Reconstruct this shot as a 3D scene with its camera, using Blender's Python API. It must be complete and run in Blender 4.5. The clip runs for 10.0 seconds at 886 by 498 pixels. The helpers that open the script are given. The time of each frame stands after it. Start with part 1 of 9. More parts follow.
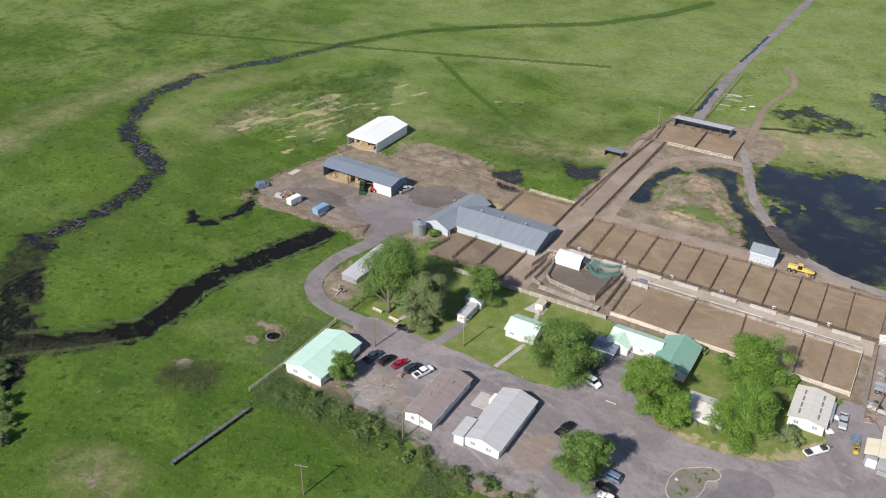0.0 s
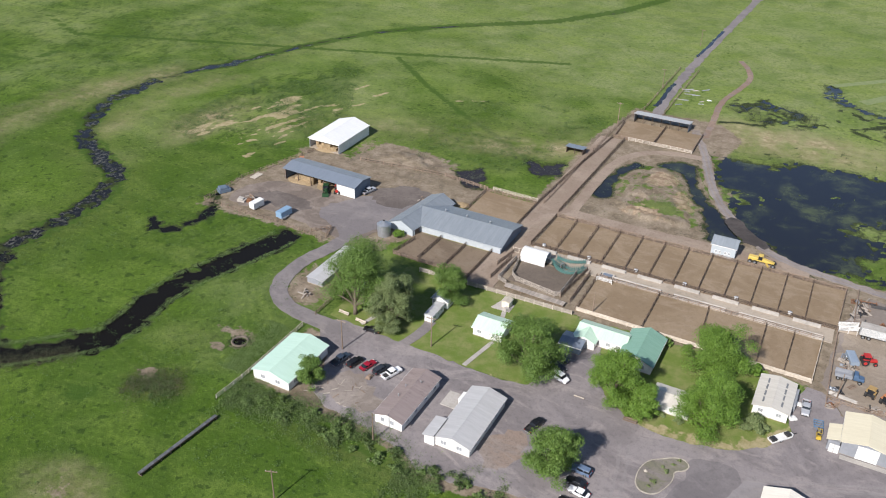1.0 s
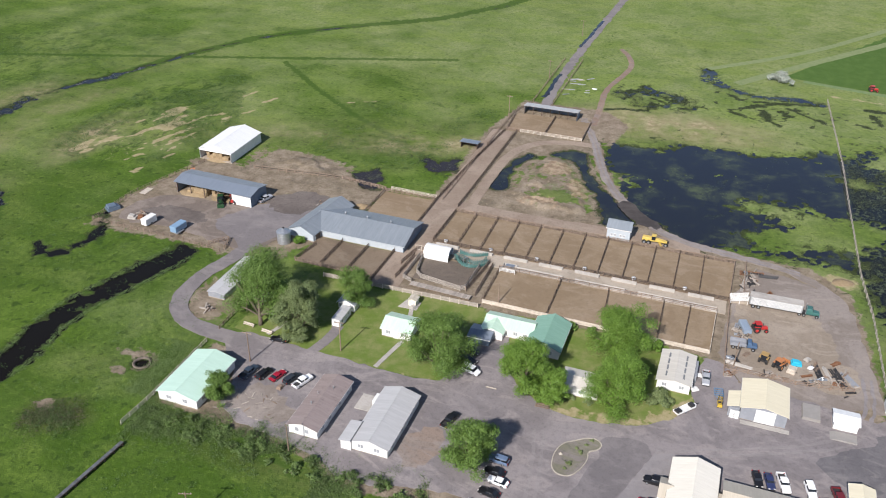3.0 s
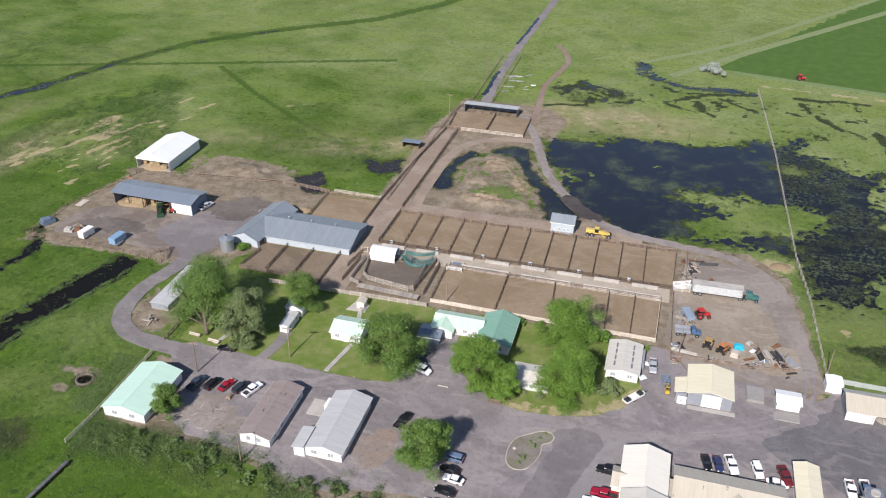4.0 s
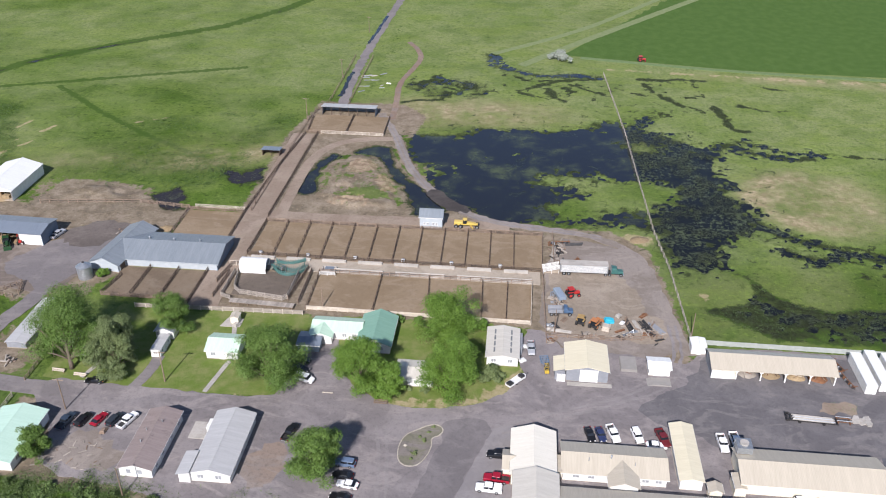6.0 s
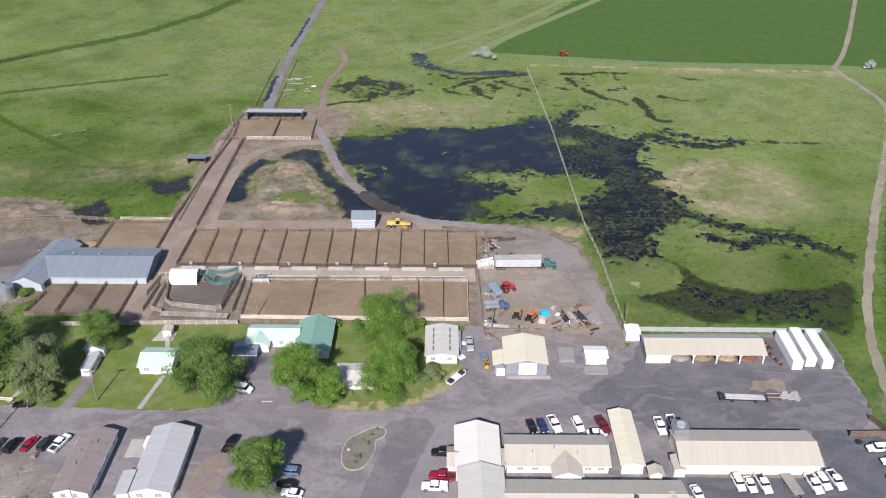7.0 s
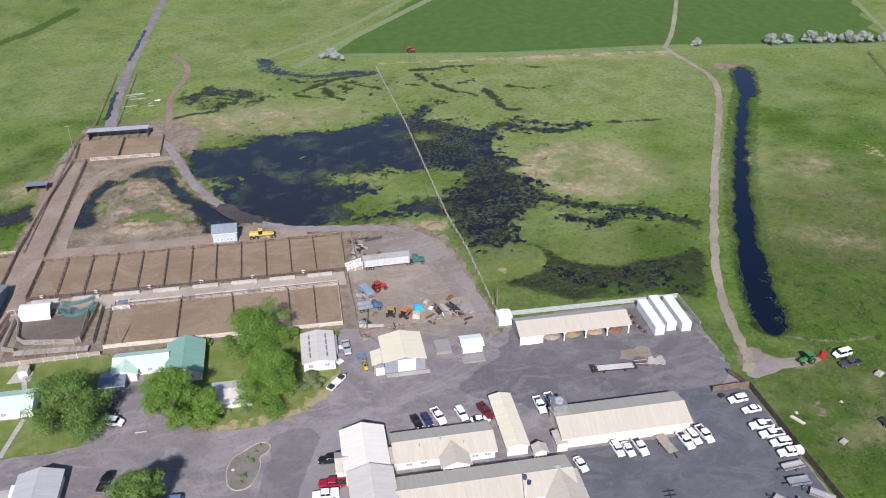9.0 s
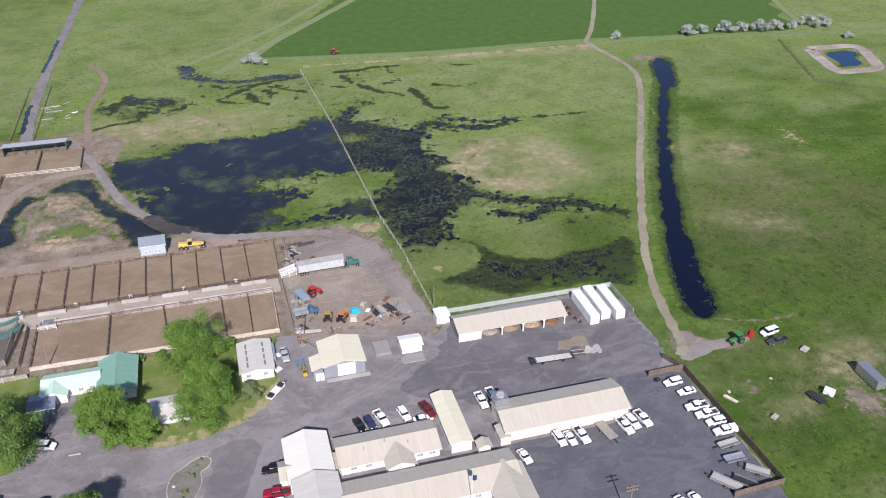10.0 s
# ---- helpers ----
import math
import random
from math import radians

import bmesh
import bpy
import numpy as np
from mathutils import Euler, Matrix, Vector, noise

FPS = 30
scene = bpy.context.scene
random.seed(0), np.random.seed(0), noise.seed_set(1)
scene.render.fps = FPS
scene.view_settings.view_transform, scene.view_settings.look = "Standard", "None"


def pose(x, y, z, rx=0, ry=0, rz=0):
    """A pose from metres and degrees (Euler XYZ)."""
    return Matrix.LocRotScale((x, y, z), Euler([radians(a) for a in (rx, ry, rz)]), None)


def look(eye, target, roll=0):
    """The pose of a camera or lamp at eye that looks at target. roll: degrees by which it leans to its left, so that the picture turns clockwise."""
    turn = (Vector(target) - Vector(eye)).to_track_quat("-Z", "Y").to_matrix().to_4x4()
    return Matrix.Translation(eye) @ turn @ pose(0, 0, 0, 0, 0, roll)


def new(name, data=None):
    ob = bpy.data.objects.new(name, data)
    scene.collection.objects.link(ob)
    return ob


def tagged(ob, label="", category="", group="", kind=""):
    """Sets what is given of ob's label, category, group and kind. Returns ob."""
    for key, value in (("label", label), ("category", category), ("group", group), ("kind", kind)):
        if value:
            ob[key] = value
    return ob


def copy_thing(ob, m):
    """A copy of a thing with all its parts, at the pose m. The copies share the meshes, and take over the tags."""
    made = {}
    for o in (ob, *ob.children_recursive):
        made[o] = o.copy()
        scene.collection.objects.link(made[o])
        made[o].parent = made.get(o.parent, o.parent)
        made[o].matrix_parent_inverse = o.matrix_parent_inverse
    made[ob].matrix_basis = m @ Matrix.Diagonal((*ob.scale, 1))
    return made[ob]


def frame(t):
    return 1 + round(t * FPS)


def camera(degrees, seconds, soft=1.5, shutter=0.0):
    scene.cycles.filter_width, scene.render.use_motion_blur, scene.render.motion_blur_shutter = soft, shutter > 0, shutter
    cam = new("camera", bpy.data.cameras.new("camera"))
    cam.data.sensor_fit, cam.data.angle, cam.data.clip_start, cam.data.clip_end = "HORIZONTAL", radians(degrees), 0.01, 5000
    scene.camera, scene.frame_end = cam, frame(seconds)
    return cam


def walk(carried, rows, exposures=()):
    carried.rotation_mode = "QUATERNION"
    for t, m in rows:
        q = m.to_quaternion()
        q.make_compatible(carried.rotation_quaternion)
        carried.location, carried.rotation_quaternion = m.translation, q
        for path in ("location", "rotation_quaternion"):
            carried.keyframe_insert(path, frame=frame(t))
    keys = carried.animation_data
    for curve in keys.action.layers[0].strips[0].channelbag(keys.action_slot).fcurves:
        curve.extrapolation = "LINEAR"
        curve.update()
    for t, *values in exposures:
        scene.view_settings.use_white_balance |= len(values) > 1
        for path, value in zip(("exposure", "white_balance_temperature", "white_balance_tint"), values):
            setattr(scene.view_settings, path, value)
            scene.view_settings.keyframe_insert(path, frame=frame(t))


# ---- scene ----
FOV = 55.189
EYE = (0.0, 0.0, 125.0)
# seconds, turn to the left of +y, tilt, roll
TURNS = [
    (0, 29.921, -31.297, 1.427),
    (0.5, 28.553, -31.273, 1.379),
    (1, 27.179, -31.253, 1.323),
    (1.5, 25.586, -31.231, 1.258),
    (2, 23.688, -31.204, 1.184),
    (2.5, 21.588, -31.178, 1.112),
    (4, 15.254, -31.108, 0.899),
    (4.5, 12.914, -31.088, 0.822),
    (5, 10.318, -31.069, 0.740),
    (5.5, 7.730, -31.055, 0.652),
    (7, -0.049, -31.028, 0.382),
    (7.5, -2.651, -31.027, 0.294),
    (8, -5.276, -31.031, 0.198),
    (8.5, -7.892, -31.038, 0.095),
    (9, -10.487, -31.048, -0.010),
    (9.5, -13.083, -31.062, -0.121),
    (10, -15.670, -31.078, -0.229),
]
cam = camera(FOV, 10.0, soft=1.1)
walk(cam, [(t, pose(*EYE, 90 + tilt, 0, turn) @ pose(0, 0, 0, 0, 0, roll)) for t, turn, tilt, roll in TURNS],
     exposures=[(0, 0.55, 6390, 12.5), (4, 0.555, 6300, 14), (10, 0.54, 6000, 18)])

# ---- light ----
SUN_FROM = Vector((-0.16, -1.0, 0.79)).normalized()
world = bpy.data.worlds.new("sky")
scene.world = world
world.use_nodes = True
wn = world.node_tree.nodes
sky = wn.new("ShaderNodeTexSky")
sky.sky_type = 'NISHITA'
sky.sun_disc = False
sky.sun_elevation = math.asin(SUN_FROM.z)
sky.sun_rotation = math.pi - 0.16
sky.altitude = 1200
wn["Background"].inputs[1].default_value = 0.085
world.node_tree.links.new(sky.outputs[0], wn["Background"].inputs[0])
sun_data = bpy.data.lights.new("sun", 'SUN')
sun_data.energy, sun_data.angle, sun_data.color = 4.75, radians(0.53), (1.0, 0.955, 0.89)
sun = new("sun", sun_data)
sun.matrix_world = look(SUN_FROM * 300, (0, 0, 0))


# ---- materials ----
def node_set(name):
    m = bpy.data.materials.new(name)
    m.use_nodes = True
    t = m.node_tree
    return m, t, t.nodes["Principled BSDF"]


class Net:
    """Short ways to wire nodes of one material."""

    def __init__(self, name):
        self.mat, self.tree, self.out = node_set(name)
        self.pos = self.tree.nodes.new("ShaderNodeNewGeometry").outputs["Position"]
        self.obj = self.tree.nodes.new("ShaderNodeTexCoord").outputs["Object"]

    def put(self, socket, value):
        if hasattr(value, "is_output"):
            self.tree.links.new(value, socket)
        elif isinstance(value, tuple) and len(value) == 3 and len(socket.default_value) == 4:
            socket.default_value = (*value, 1)
        else:
            socket.default_value = value

    def noise(self, scale, detail=4.0, rough=0.55, where=None, warp=0.0):
        n = self.tree.nodes.new("ShaderNodeTexNoise")
        self.put(n.inputs["Vector"], where or self.pos)
        n.inputs["Scale"].default_value = scale
        n.inputs["Detail"].default_value = detail
        n.inputs["Roughness"].default_value = rough
        n.inputs["Distortion"].default_value = warp
        return n.outputs["Fac"]

    def ramp(self, value, lo, hi, a=0.0, b=1.0):
        n = self.tree.nodes.new("ShaderNodeMapRange")
        n.interpolation_type = 'SMOOTHSTEP'
        for i, v in enumerate((value, lo, hi, a, b)):
            self.put(n.inputs[i], v)
        return n.outputs[0]

    def math(self, op, a, b=0.0, c=0.0):
        n = self.tree.nodes.new("ShaderNodeMath")
        n.operation = op
        for i, v in enumerate((a, b, c)):
            self.put(n.inputs[i], v)
        return n.outputs[0]

    def mix(self, fac, a, b):
        n = self.tree.nodes.new("ShaderNodeMix")
        n.data_type = 'RGBA'
        self.put(n.inputs["Factor"], fac)
        self.put(n.inputs[6], a)
        self.put(n.inputs[7], b)
        return n.outputs[2]

    def attr(self, name):
        n = self.tree.nodes.new("ShaderNodeAttribute")
        n.attribute_name = name
        return n.outputs["Fac"]

    def stretch(self, where, sx, sy, sz):
        n = self.tree.nodes.new("ShaderNodeMapping")
        self.put(n.inputs["Vector"], where)
        n.inputs["Scale"].default_value = (sx, sy, sz)
        return n.outputs[0]

    def bump(self, height, strength, distance):
        n = self.tree.nodes.new("ShaderNodeBump")
        n.inputs["Strength"].default_value = strength
        n.inputs["Distance"].default_value = distance
        self.put(n.inputs["Height"], height)
        self.put(self.out.inputs["Normal"], n.outputs[0])

    def done(self, colour, rough=0.8, metal=0.0, spec=0.5):
        self.put(self.out.inputs["Base Color"], colour)
        self.put(self.out.inputs["Roughness"], rough)
        self.put(self.out.inputs["Metallic"], metal)
        self.put(self.out.inputs["Specular IOR Level"], spec)
        return self.mat


def plain(name, a, b, scale=1.5, rough=0.7, metal=0.0, fine=12.0, relief=0.0, random_tone=0.0):
    """A surface of two tones, with blotches and a fine grain; a tone of its own for each object."""
    n = Net(name)
    blot = n.ramp(n.noise(scale, 5, 0.6), 0.35, 0.7)
    grain = n.ramp(n.noise(fine, 3, 0.6), 0.3, 0.75)
    f = n.math('ADD', n.math('MULTIPLY', blot, 0.65), n.math('MULTIPLY', grain, 0.35))
    col = n.mix(f, a, b)
    if random_tone:
        info = n.tree.nodes.new("ShaderNodeObjectInfo").outputs["Random"]
        h = n.tree.nodes.new("ShaderNodeHueSaturation")
        n.put(h.inputs["Value"], n.math('ADD', 1 - random_tone, n.math('MULTIPLY', info, 2 * random_tone)))
        n.put(h.inputs["Color"], col)
        col = h.outputs[0]
    if relief:
        n.bump(grain, 0.6, relief)
    return n.done(col, rough, metal)


def ribbed(name, a, b, across, pitch=0.3, rough=0.45, metal=0.0, rust=None, sheet=0.9):
    """Ribbed sheet metal: ribs across the object's x or y, sheets of slightly different tone, streaks."""
    n = Net(name)
    sep = n.tree.nodes.new("ShaderNodeSeparateXYZ")
    n.put(sep.inputs[0], n.obj)
    u = sep.outputs[0 if across == "x" else 1]
    wave = n.math('SINE', n.math('MULTIPLY', u, 2 * math.pi / pitch))
    rib = n.ramp(wave, 0.55, 0.95)
    n.bump(rib, 0.45, 0.02)
    tone = n.tree.nodes.new("ShaderNodeTexWhiteNoise")
    tone.noise_dimensions = '1D'
    n.put(tone.inputs["W"], n.math('FLOOR', n.math('DIVIDE', u, sheet)))
    s = (2.2, 0.25, 0.25) if across == "x" else (0.25, 2.2, 0.25)
    streak = n.ramp(n.noise(1.0, 5, 0.6, n.stretch(n.obj, *s)), 0.3, 0.75)
    f = n.math('ADD', n.math('MULTIPLY', tone.outputs[0], 0.25), n.math('MULTIPLY', streak, 0.75))
    col = n.mix(f, a, b)
    col = n.mix(n.math('MULTIPLY', rib, 0.07), col, (0.02, 0.02, 0.02))
    if rust:
        col = n.mix(n.math('MULTIPLY', n.ramp(n.noise(0.9, 6, 0.65), 0.56, 0.72), 0.6), col, rust)
    return n.done(col, rough, metal)


def ground_material():
    n = Net("meadow")
    big, mid = n.noise(0.012, 4, 0.6), n.noise(0.09, 5, 0.62, warp=0.6)
    small, fine = n.noise(0.6, 5, 0.7), n.noise(3.2, 4, 0.7)
    col = n.mix(n.ramp(big, 0.40, 0.60), (0.104, 0.182, 0.023), (0.160, 0.230, 0.040))
    # pale 1 is a greyer, bluer green that paints distance haze on the grass
    col = n.mix(n.ramp(n.attr("pale"), 0.0, 1.0), n.mix(0.86, col, (0.036, 0.074, 0.008)), n.mix(0.62, col, (0.252, 0.252, 0.142)))
    col = n.mix(n.math('MULTIPLY', n.ramp(mid, 0.42, 0.64), 0.45), col, (0.078, 0.128, 0.026))
    light = n.ramp(n.noise(1.0, 6, 0.68, n.stretch(n.pos, 0.035, 0.075, 0.05), 0.9), 0.46, 0.62)
    col = n.mix(n.math('MULTIPLY', light, n.ramp(n.attr("pale"), 0.1, 0.8, 0.30, 0.5)), col, (0.180, 0.228, 0.056))
    deep = n.ramp(n.noise(0.045, 6, 0.7, warp=1.2), 0.55, 0.68)
    col = n.mix(n.math('MULTIPLY', deep, n.ramp(n.attr("pale"), 0.05, 0.5, 0.62, 0.36)), col, (0.058, 0.100, 0.018))
    fresh = n.ramp(n.noise(0.028, 4, 0.6, warp=0.5), 0.44, 0.62)
    col = n.mix(n.math('MULTIPLY', fresh, n.ramp(n.attr("pale"), 0.1, 0.6, 0.30, 0.2)), col, (0.118, 0.192, 0.022))
    col = n.mix(n.math('MULTIPLY', n.attr("dull"), 0.85), col, n.mix(n.ramp(small, 0.38, 0.62), (0.070, 0.078, 0.025), (0.132, 0.124, 0.060)))
    rank = n.ramp(n.attr("pale"), 0.12, 0.55, 0.90, 0.46)
    col = n.mix(n.math('MULTIPLY', n.math('MULTIPLY', n.ramp(small, 0.44, 0.62), 0.62), rank), col, (0.052, 0.092, 0.016))
    bright = n.ramp(n.noise(0.75, 5, 0.72, warp=0.4), 0.52, 0.66)
    col = n.mix(n.math('MULTIPLY', bright, n.ramp(n.attr("pale"), 0.05, 0.5, 0.24, 0.42)), col, (0.205, 0.285, 0.050))
    col = n.mix(n.math('MULTIPLY', n.math('MULTIPLY', n.ramp(fine, 0.46, 0.62), 0.6), rank), col, (0.046, 0.080, 0.015))
    tufts = n.ramp(n.noise(1.15, 3, 0.55), 0.57, 0.65)
    col = n.mix(n.math('MULTIPLY', n.math('MULTIPLY', tufts, 0.6), rank), col, (0.032, 0.060, 0.012))
    spots = n.ramp(n.noise(0.42, 3, 0.5), 0.60, 0.66)
    col = n.mix(n.math('MULTIPLY', n.math('MULTIPLY', spots, 0.8), rank), col, (0.026, 0.050, 0.011))
    lift = n.math('MULTIPLY', n.math('SUBTRACT', n.noise(0.35, 6, 0.7), 0.5), 1.3)
    grit = n.math('MULTIPLY', n.math('SUBTRACT', small, 0.5), 0.8)
    ragged = n.math('ADD', lift, grit)

    def over(col, name, tone, lo=0.40, hi=0.62, keep=1.0):
        f = n.ramp(n.math('ADD', n.attr(name), ragged), lo, hi)
        return n.mix(n.math('MULTIPLY', f, keep), col, tone)

    rows = n.noise(1.0, 3, 0.5, n.stretch(n.pos, 0.25, 0.18, 0.1))
    crop = n.mix(n.ramp(rows, 0.35, 0.7), (0.062, 0.112, 0.026), (0.075, 0.127, 0.032))
    col = n.mix(n.ramp(n.attr("crop"), 0.45, 0.55), col, crop)
    lawn = n.mix(n.ramp(n.noise(0.25, 5, 0.65), 0.35, 0.7), (0.112, 0.160, 0.034), (0.185, 0.200, 0.075))
    col = n.mix(n.ramp(n.math('ADD', n.attr("lawn"), n.math('MULTIPLY', grit, 0.3)), 0.4, 0.6), col, lawn)
    clump = n.ramp(n.noise(0.24, 5, 0.72, n.stretch(n.pos, 1.0, 0.6, 1.0), 0.5), 0.50, 0.60)
    col = n.mix(n.math('MULTIPLY', n.math('MULTIPLY', clump, n.attr("tussock")), 0.85), col, (0.026, 0.054, 0.011))
    col = over(col, "lush", (0.042, 0.082, 0.014), keep=0.8)
    olive = n.mix(n.ramp(n.noise(0.3, 5, 0.7), 0.38, 0.64), (0.245, 0.198, 0.118), (0.39, 0.32, 0.205))
    patchy = n.math('MULTIPLY', n.attr("worn"), n.ramp(n.noise(0.5, 5, 0.72), 0.30, 0.60, 0.45, 1.0))
    col = n.mix(patchy, col, olive)
    straw = n.mix(n.ramp(small, 0.35, 0.65), (0.29, 0.235, 0.130), (0.40, 0.325, 0.21))
    col = over(col, "dry", straw, keep=0.75)
    earth = n.mix(n.ramp(n.noise(0.22, 6, 0.65), 0.35, 0.68), (0.165, 0.126, 0.094), (0.285, 0.230, 0.180))
    earth = n.mix(n.math('MULTIPLY', n.ramp(n.noise(0.07, 6, 0.7, warp=1.0), 0.52, 0.66), 0.55), earth, (0.120, 0.096, 0.078))
    earth = n.mix(n.math('MULTIPLY', n.ramp(n.noise(0.5, 5, 0.7, warp=0.6), 0.60, 0.70), 0.45), earth, (0.105, 0.125, 0.045))
    earth = n.mix(n.math('MULTIPLY', n.ramp(fine, 0.45, 0.75), 0.4), earth, (0.125, 0.095, 0.070))
    earth = n.mix(n.math('MULTIPLY', n.ramp(n.noise(0.85, 5, 0.75, warp=0.5), 0.54, 0.64), 0.55), earth, (0.33, 0.265, 0.195))
    earth = n.mix(n.math('MULTIPLY', n.ramp(n.noise(1.3, 4, 0.7), 0.56, 0.64), 0.6), earth, (0.085, 0.066, 0.050))
    col = over(col, "bare", earth, keep=0.92)
    clay = n.mix(n.ramp(n.noise(0.45, 5, 0.7), 0.38, 0.64), (0.215, 0.150, 0.100), (0.375, 0.290, 0.200))
    col = over(col, "clay", clay, keep=0.85)
    mud = n.mix(n.ramp(small, 0.35, 0.65), (0.014, 0.017, 0.010), (0.044, 0.058, 0.020))
    soak = n.math('ADD', n.math('MULTIPLY', n.math('SUBTRACT', fine, 0.5), 1.5), n.math('MULTIPLY', n.math('SUBTRACT', small, 0.5), 1.3))
    wet = n.ramp(n.math('ADD', n.attr("wet"), soak), 0.42, 0.78)
    col = n.mix(wet, col, mud)
    n.bump(n.math('ADD', n.math('MULTIPLY', small, 0.7), n.math('MULTIPLY', fine, 0.35)), 0.9, 0.34)
    return n.done(col, n.ramp(wet, 0, 1, 0.95, 0.6), 0, 0.06)


def gravel(name, a, b, tracks=(0.20, 0.17, 0.155), grit=(0.06, 0.055, 0.055)):
    n = Net(name)
    wide = n.noise(0.07, 6, 0.65, warp=0.8)
    streaks = n.noise(1.0, 5, 0.62, n.stretch(n.pos, 0.10, 0.20, 0.2), 1.6)
    small, fine = n.noise(0.9, 5, 0.7), n.noise(6.0, 3, 0.7)
    col = n.mix(n.ramp(wide, 0.42, 0.60), a, b)
    col = n.mix(n.math('MULTIPLY', n.ramp(streaks, 0.5, 0.62), 0.6), col, tracks)
    col = n.mix(n.math('MULTIPLY', n.ramp(small, 0.50, 0.66), 0.32), col, grit)
    col = n.mix(n.math('MULTIPLY', n.ramp(fine, 0.52, 0.66), 0.4), col, grit)
    n.bump(fine, 0.5, 0.03)
    return n.done(col, 0.9, 0, 0.25)


def leaf_material(name, a, b, c):
    n = Net(name)
    isl = [x for x in n.tree.nodes if x.type == 'NEW_GEOMETRY'][0].outputs["Random Per Island"]
    col = n.mix(isl, a, b)
    col = n.mix(n.math('MULTIPLY', n.ramp(n.noise(0.5, 4, 0.6), 0.45, 0.7), 0.6), col, c)
    n.put(n.out.inputs["Subsurface Weight"], 0.0)
    m = n.done(col, 0.55, 0, 0.3)
    tr = n.tree.nodes.new("ShaderNodeBsdfTranslucent")
    n.put(tr.inputs["Color"], col)
    mixer = n.tree.nodes.new("ShaderNodeMixShader")
    mixer.inputs[0].default_value = 0.12
    n.tree.links.new(n.out.outputs[0], mixer.inputs[1])
    n.tree.links.new(tr.outputs[0], mixer.inputs[2])
    n.tree.links.new(mixer.outputs[0], n.tree.nodes["Material Output"].inputs["Surface"])
    return m


def water_material(name, deep, film, amount, weeds=0.0, gloss=0.45, drowned=0.0):
    n = Net(name)
    f = n.ramp(n.noise(0.16, 6, 0.7, warp=0.7), 0.66 - amount, 0.86 - amount)
    if weeds:
        g = n.ramp(n.noise(0.75, 5, 0.75), 0.62 - weeds, 0.72 - weeds)
        f = n.math('MAXIMUM', f, n.math('MULTIPLY', g, n.ramp(n.noise(0.08, 4, 0.6), 0.35, 0.6)))
    col = n.mix(f, deep, film)
    if drowned:
        g = n.ramp(n.noise(0.06, 7, 0.72, warp=0.2), 0.48, 0.74)
        col = n.mix(n.math('MULTIPLY', g, drowned), col, (0.072, 0.088, 0.036))
    n.bump(n.noise(1.6, 3, 0.5), 0.10, 0.05)
    n.out.inputs["IOR"].default_value = 1.33
    return n.done(col, n.ramp(f, 0, 1, 0.06, 0.5), 0, gloss)


MEADOW = ground_material()
YARD = gravel("yard_gravel", (0.175, 0.156, 0.155), (0.235, 0.210, 0.207), (0.285, 0.252, 0.24), (0.085, 0.077, 0.078))
LOT = gravel("parking_asphalt", (0.092, 0.093, 0.104), (0.118, 0.117, 0.126), (0.145, 0.142, 0.148), (0.06, 0.06, 0.067))
ROAD = gravel("road_gravel", (0.165, 0.148, 0.147), (0.205, 0.184, 0.180), (0.23, 0.205, 0.195), (0.10, 0.09, 0.085))
TRACK = gravel("grey_track", (0.200, 0.168, 0.143), (0.25, 0.215, 0.19), (0.285, 0.245, 0.21), (0.11, 0.092, 0.078))
DARKYARD = gravel("dark_yard_gravel", (0.118, 0.110, 0.114), (0.155, 0.144, 0.147), (0.20, 0.183, 0.178), (0.07, 0.066, 0.07))
DIRT = gravel("dirt_track", (0.230, 0.198, 0.140), (0.295, 0.258, 0.187), (0.275, 0.24, 0.17), (0.12, 0.105, 0.07))
PEN = gravel("pen_mud", (0.205, 0.150, 0.094), (0.245, 0.185, 0.122), (0.27, 0.21, 0.148), (0.145, 0.105, 0.066))
LANE = gravel("lane_dust", (0.235, 0.180, 0.138), (0.29, 0.23, 0.18), (0.26, 0.21, 0.16), (0.12, 0.09, 0.065))
CORRAL = gravel("corral_sand", (0.125, 0.102, 0.082), (0.165, 0.135, 0.11), (0.15, 0.12, 0.095), (0.06, 0.048, 0.038))
CONCRETE = gravel("concrete", (0.31, 0.262, 0.205), (0.38, 0.325, 0.26), (0.36, 0.305, 0.24), (0.17, 0.14, 0.115))
PALE = gravel("pale_concrete", (0.33, 0.31, 0.28), (0.42, 0.39, 0.35), (0.42, 0.39, 0.36), (0.22, 0.2, 0.18))
POND = water_material("pond_water", (0.013, 0.015, 0.020), (0.022, 0.028, 0.015), 0.12, 0.0, 0.66, 1.0)
WEEDY = water_material("weedy_water", (0.007, 0.008, 0.009), (0.062, 0.076, 0.036), 0.13, 0.13)
PUDDLE = water_material("puddle_water", (0.024, 0.020, 0.020), (0.052, 0.054, 0.030), 0.16, 0.08, 0.4)
DITCH = water_material("ditch_water", (0.003, 0.006, 0.015), (0.010, 0.013, 0.012), 0.0)
# creek: lighter flecks put the sky's reflection between reeds into the colour
CREEK = water_material("creek_water", (0.009, 0.008, 0.006), (0.085, 0.082, 0.066), 0.06, 0.13, 0.5)
BLACKCREEK = water_material("black_creek_water", (0.008, 0.007, 0.005), (0.026, 0.022, 0.013), 0.05, 0.0, 0.22)
BLUE_POOL = water_material("pool_water", (0.006, 0.030, 0.085), (0.012, 0.03, 0.05), 0.0)
WHITE = plain("white_paint", (0.72, 0.715, 0.69), (0.60, 0.59, 0.56), 0.8, 0.55)
CREAM = plain("cream_paint", (0.74, 0.68, 0.55), (0.62, 0.56, 0.44), 0.8, 0.6)
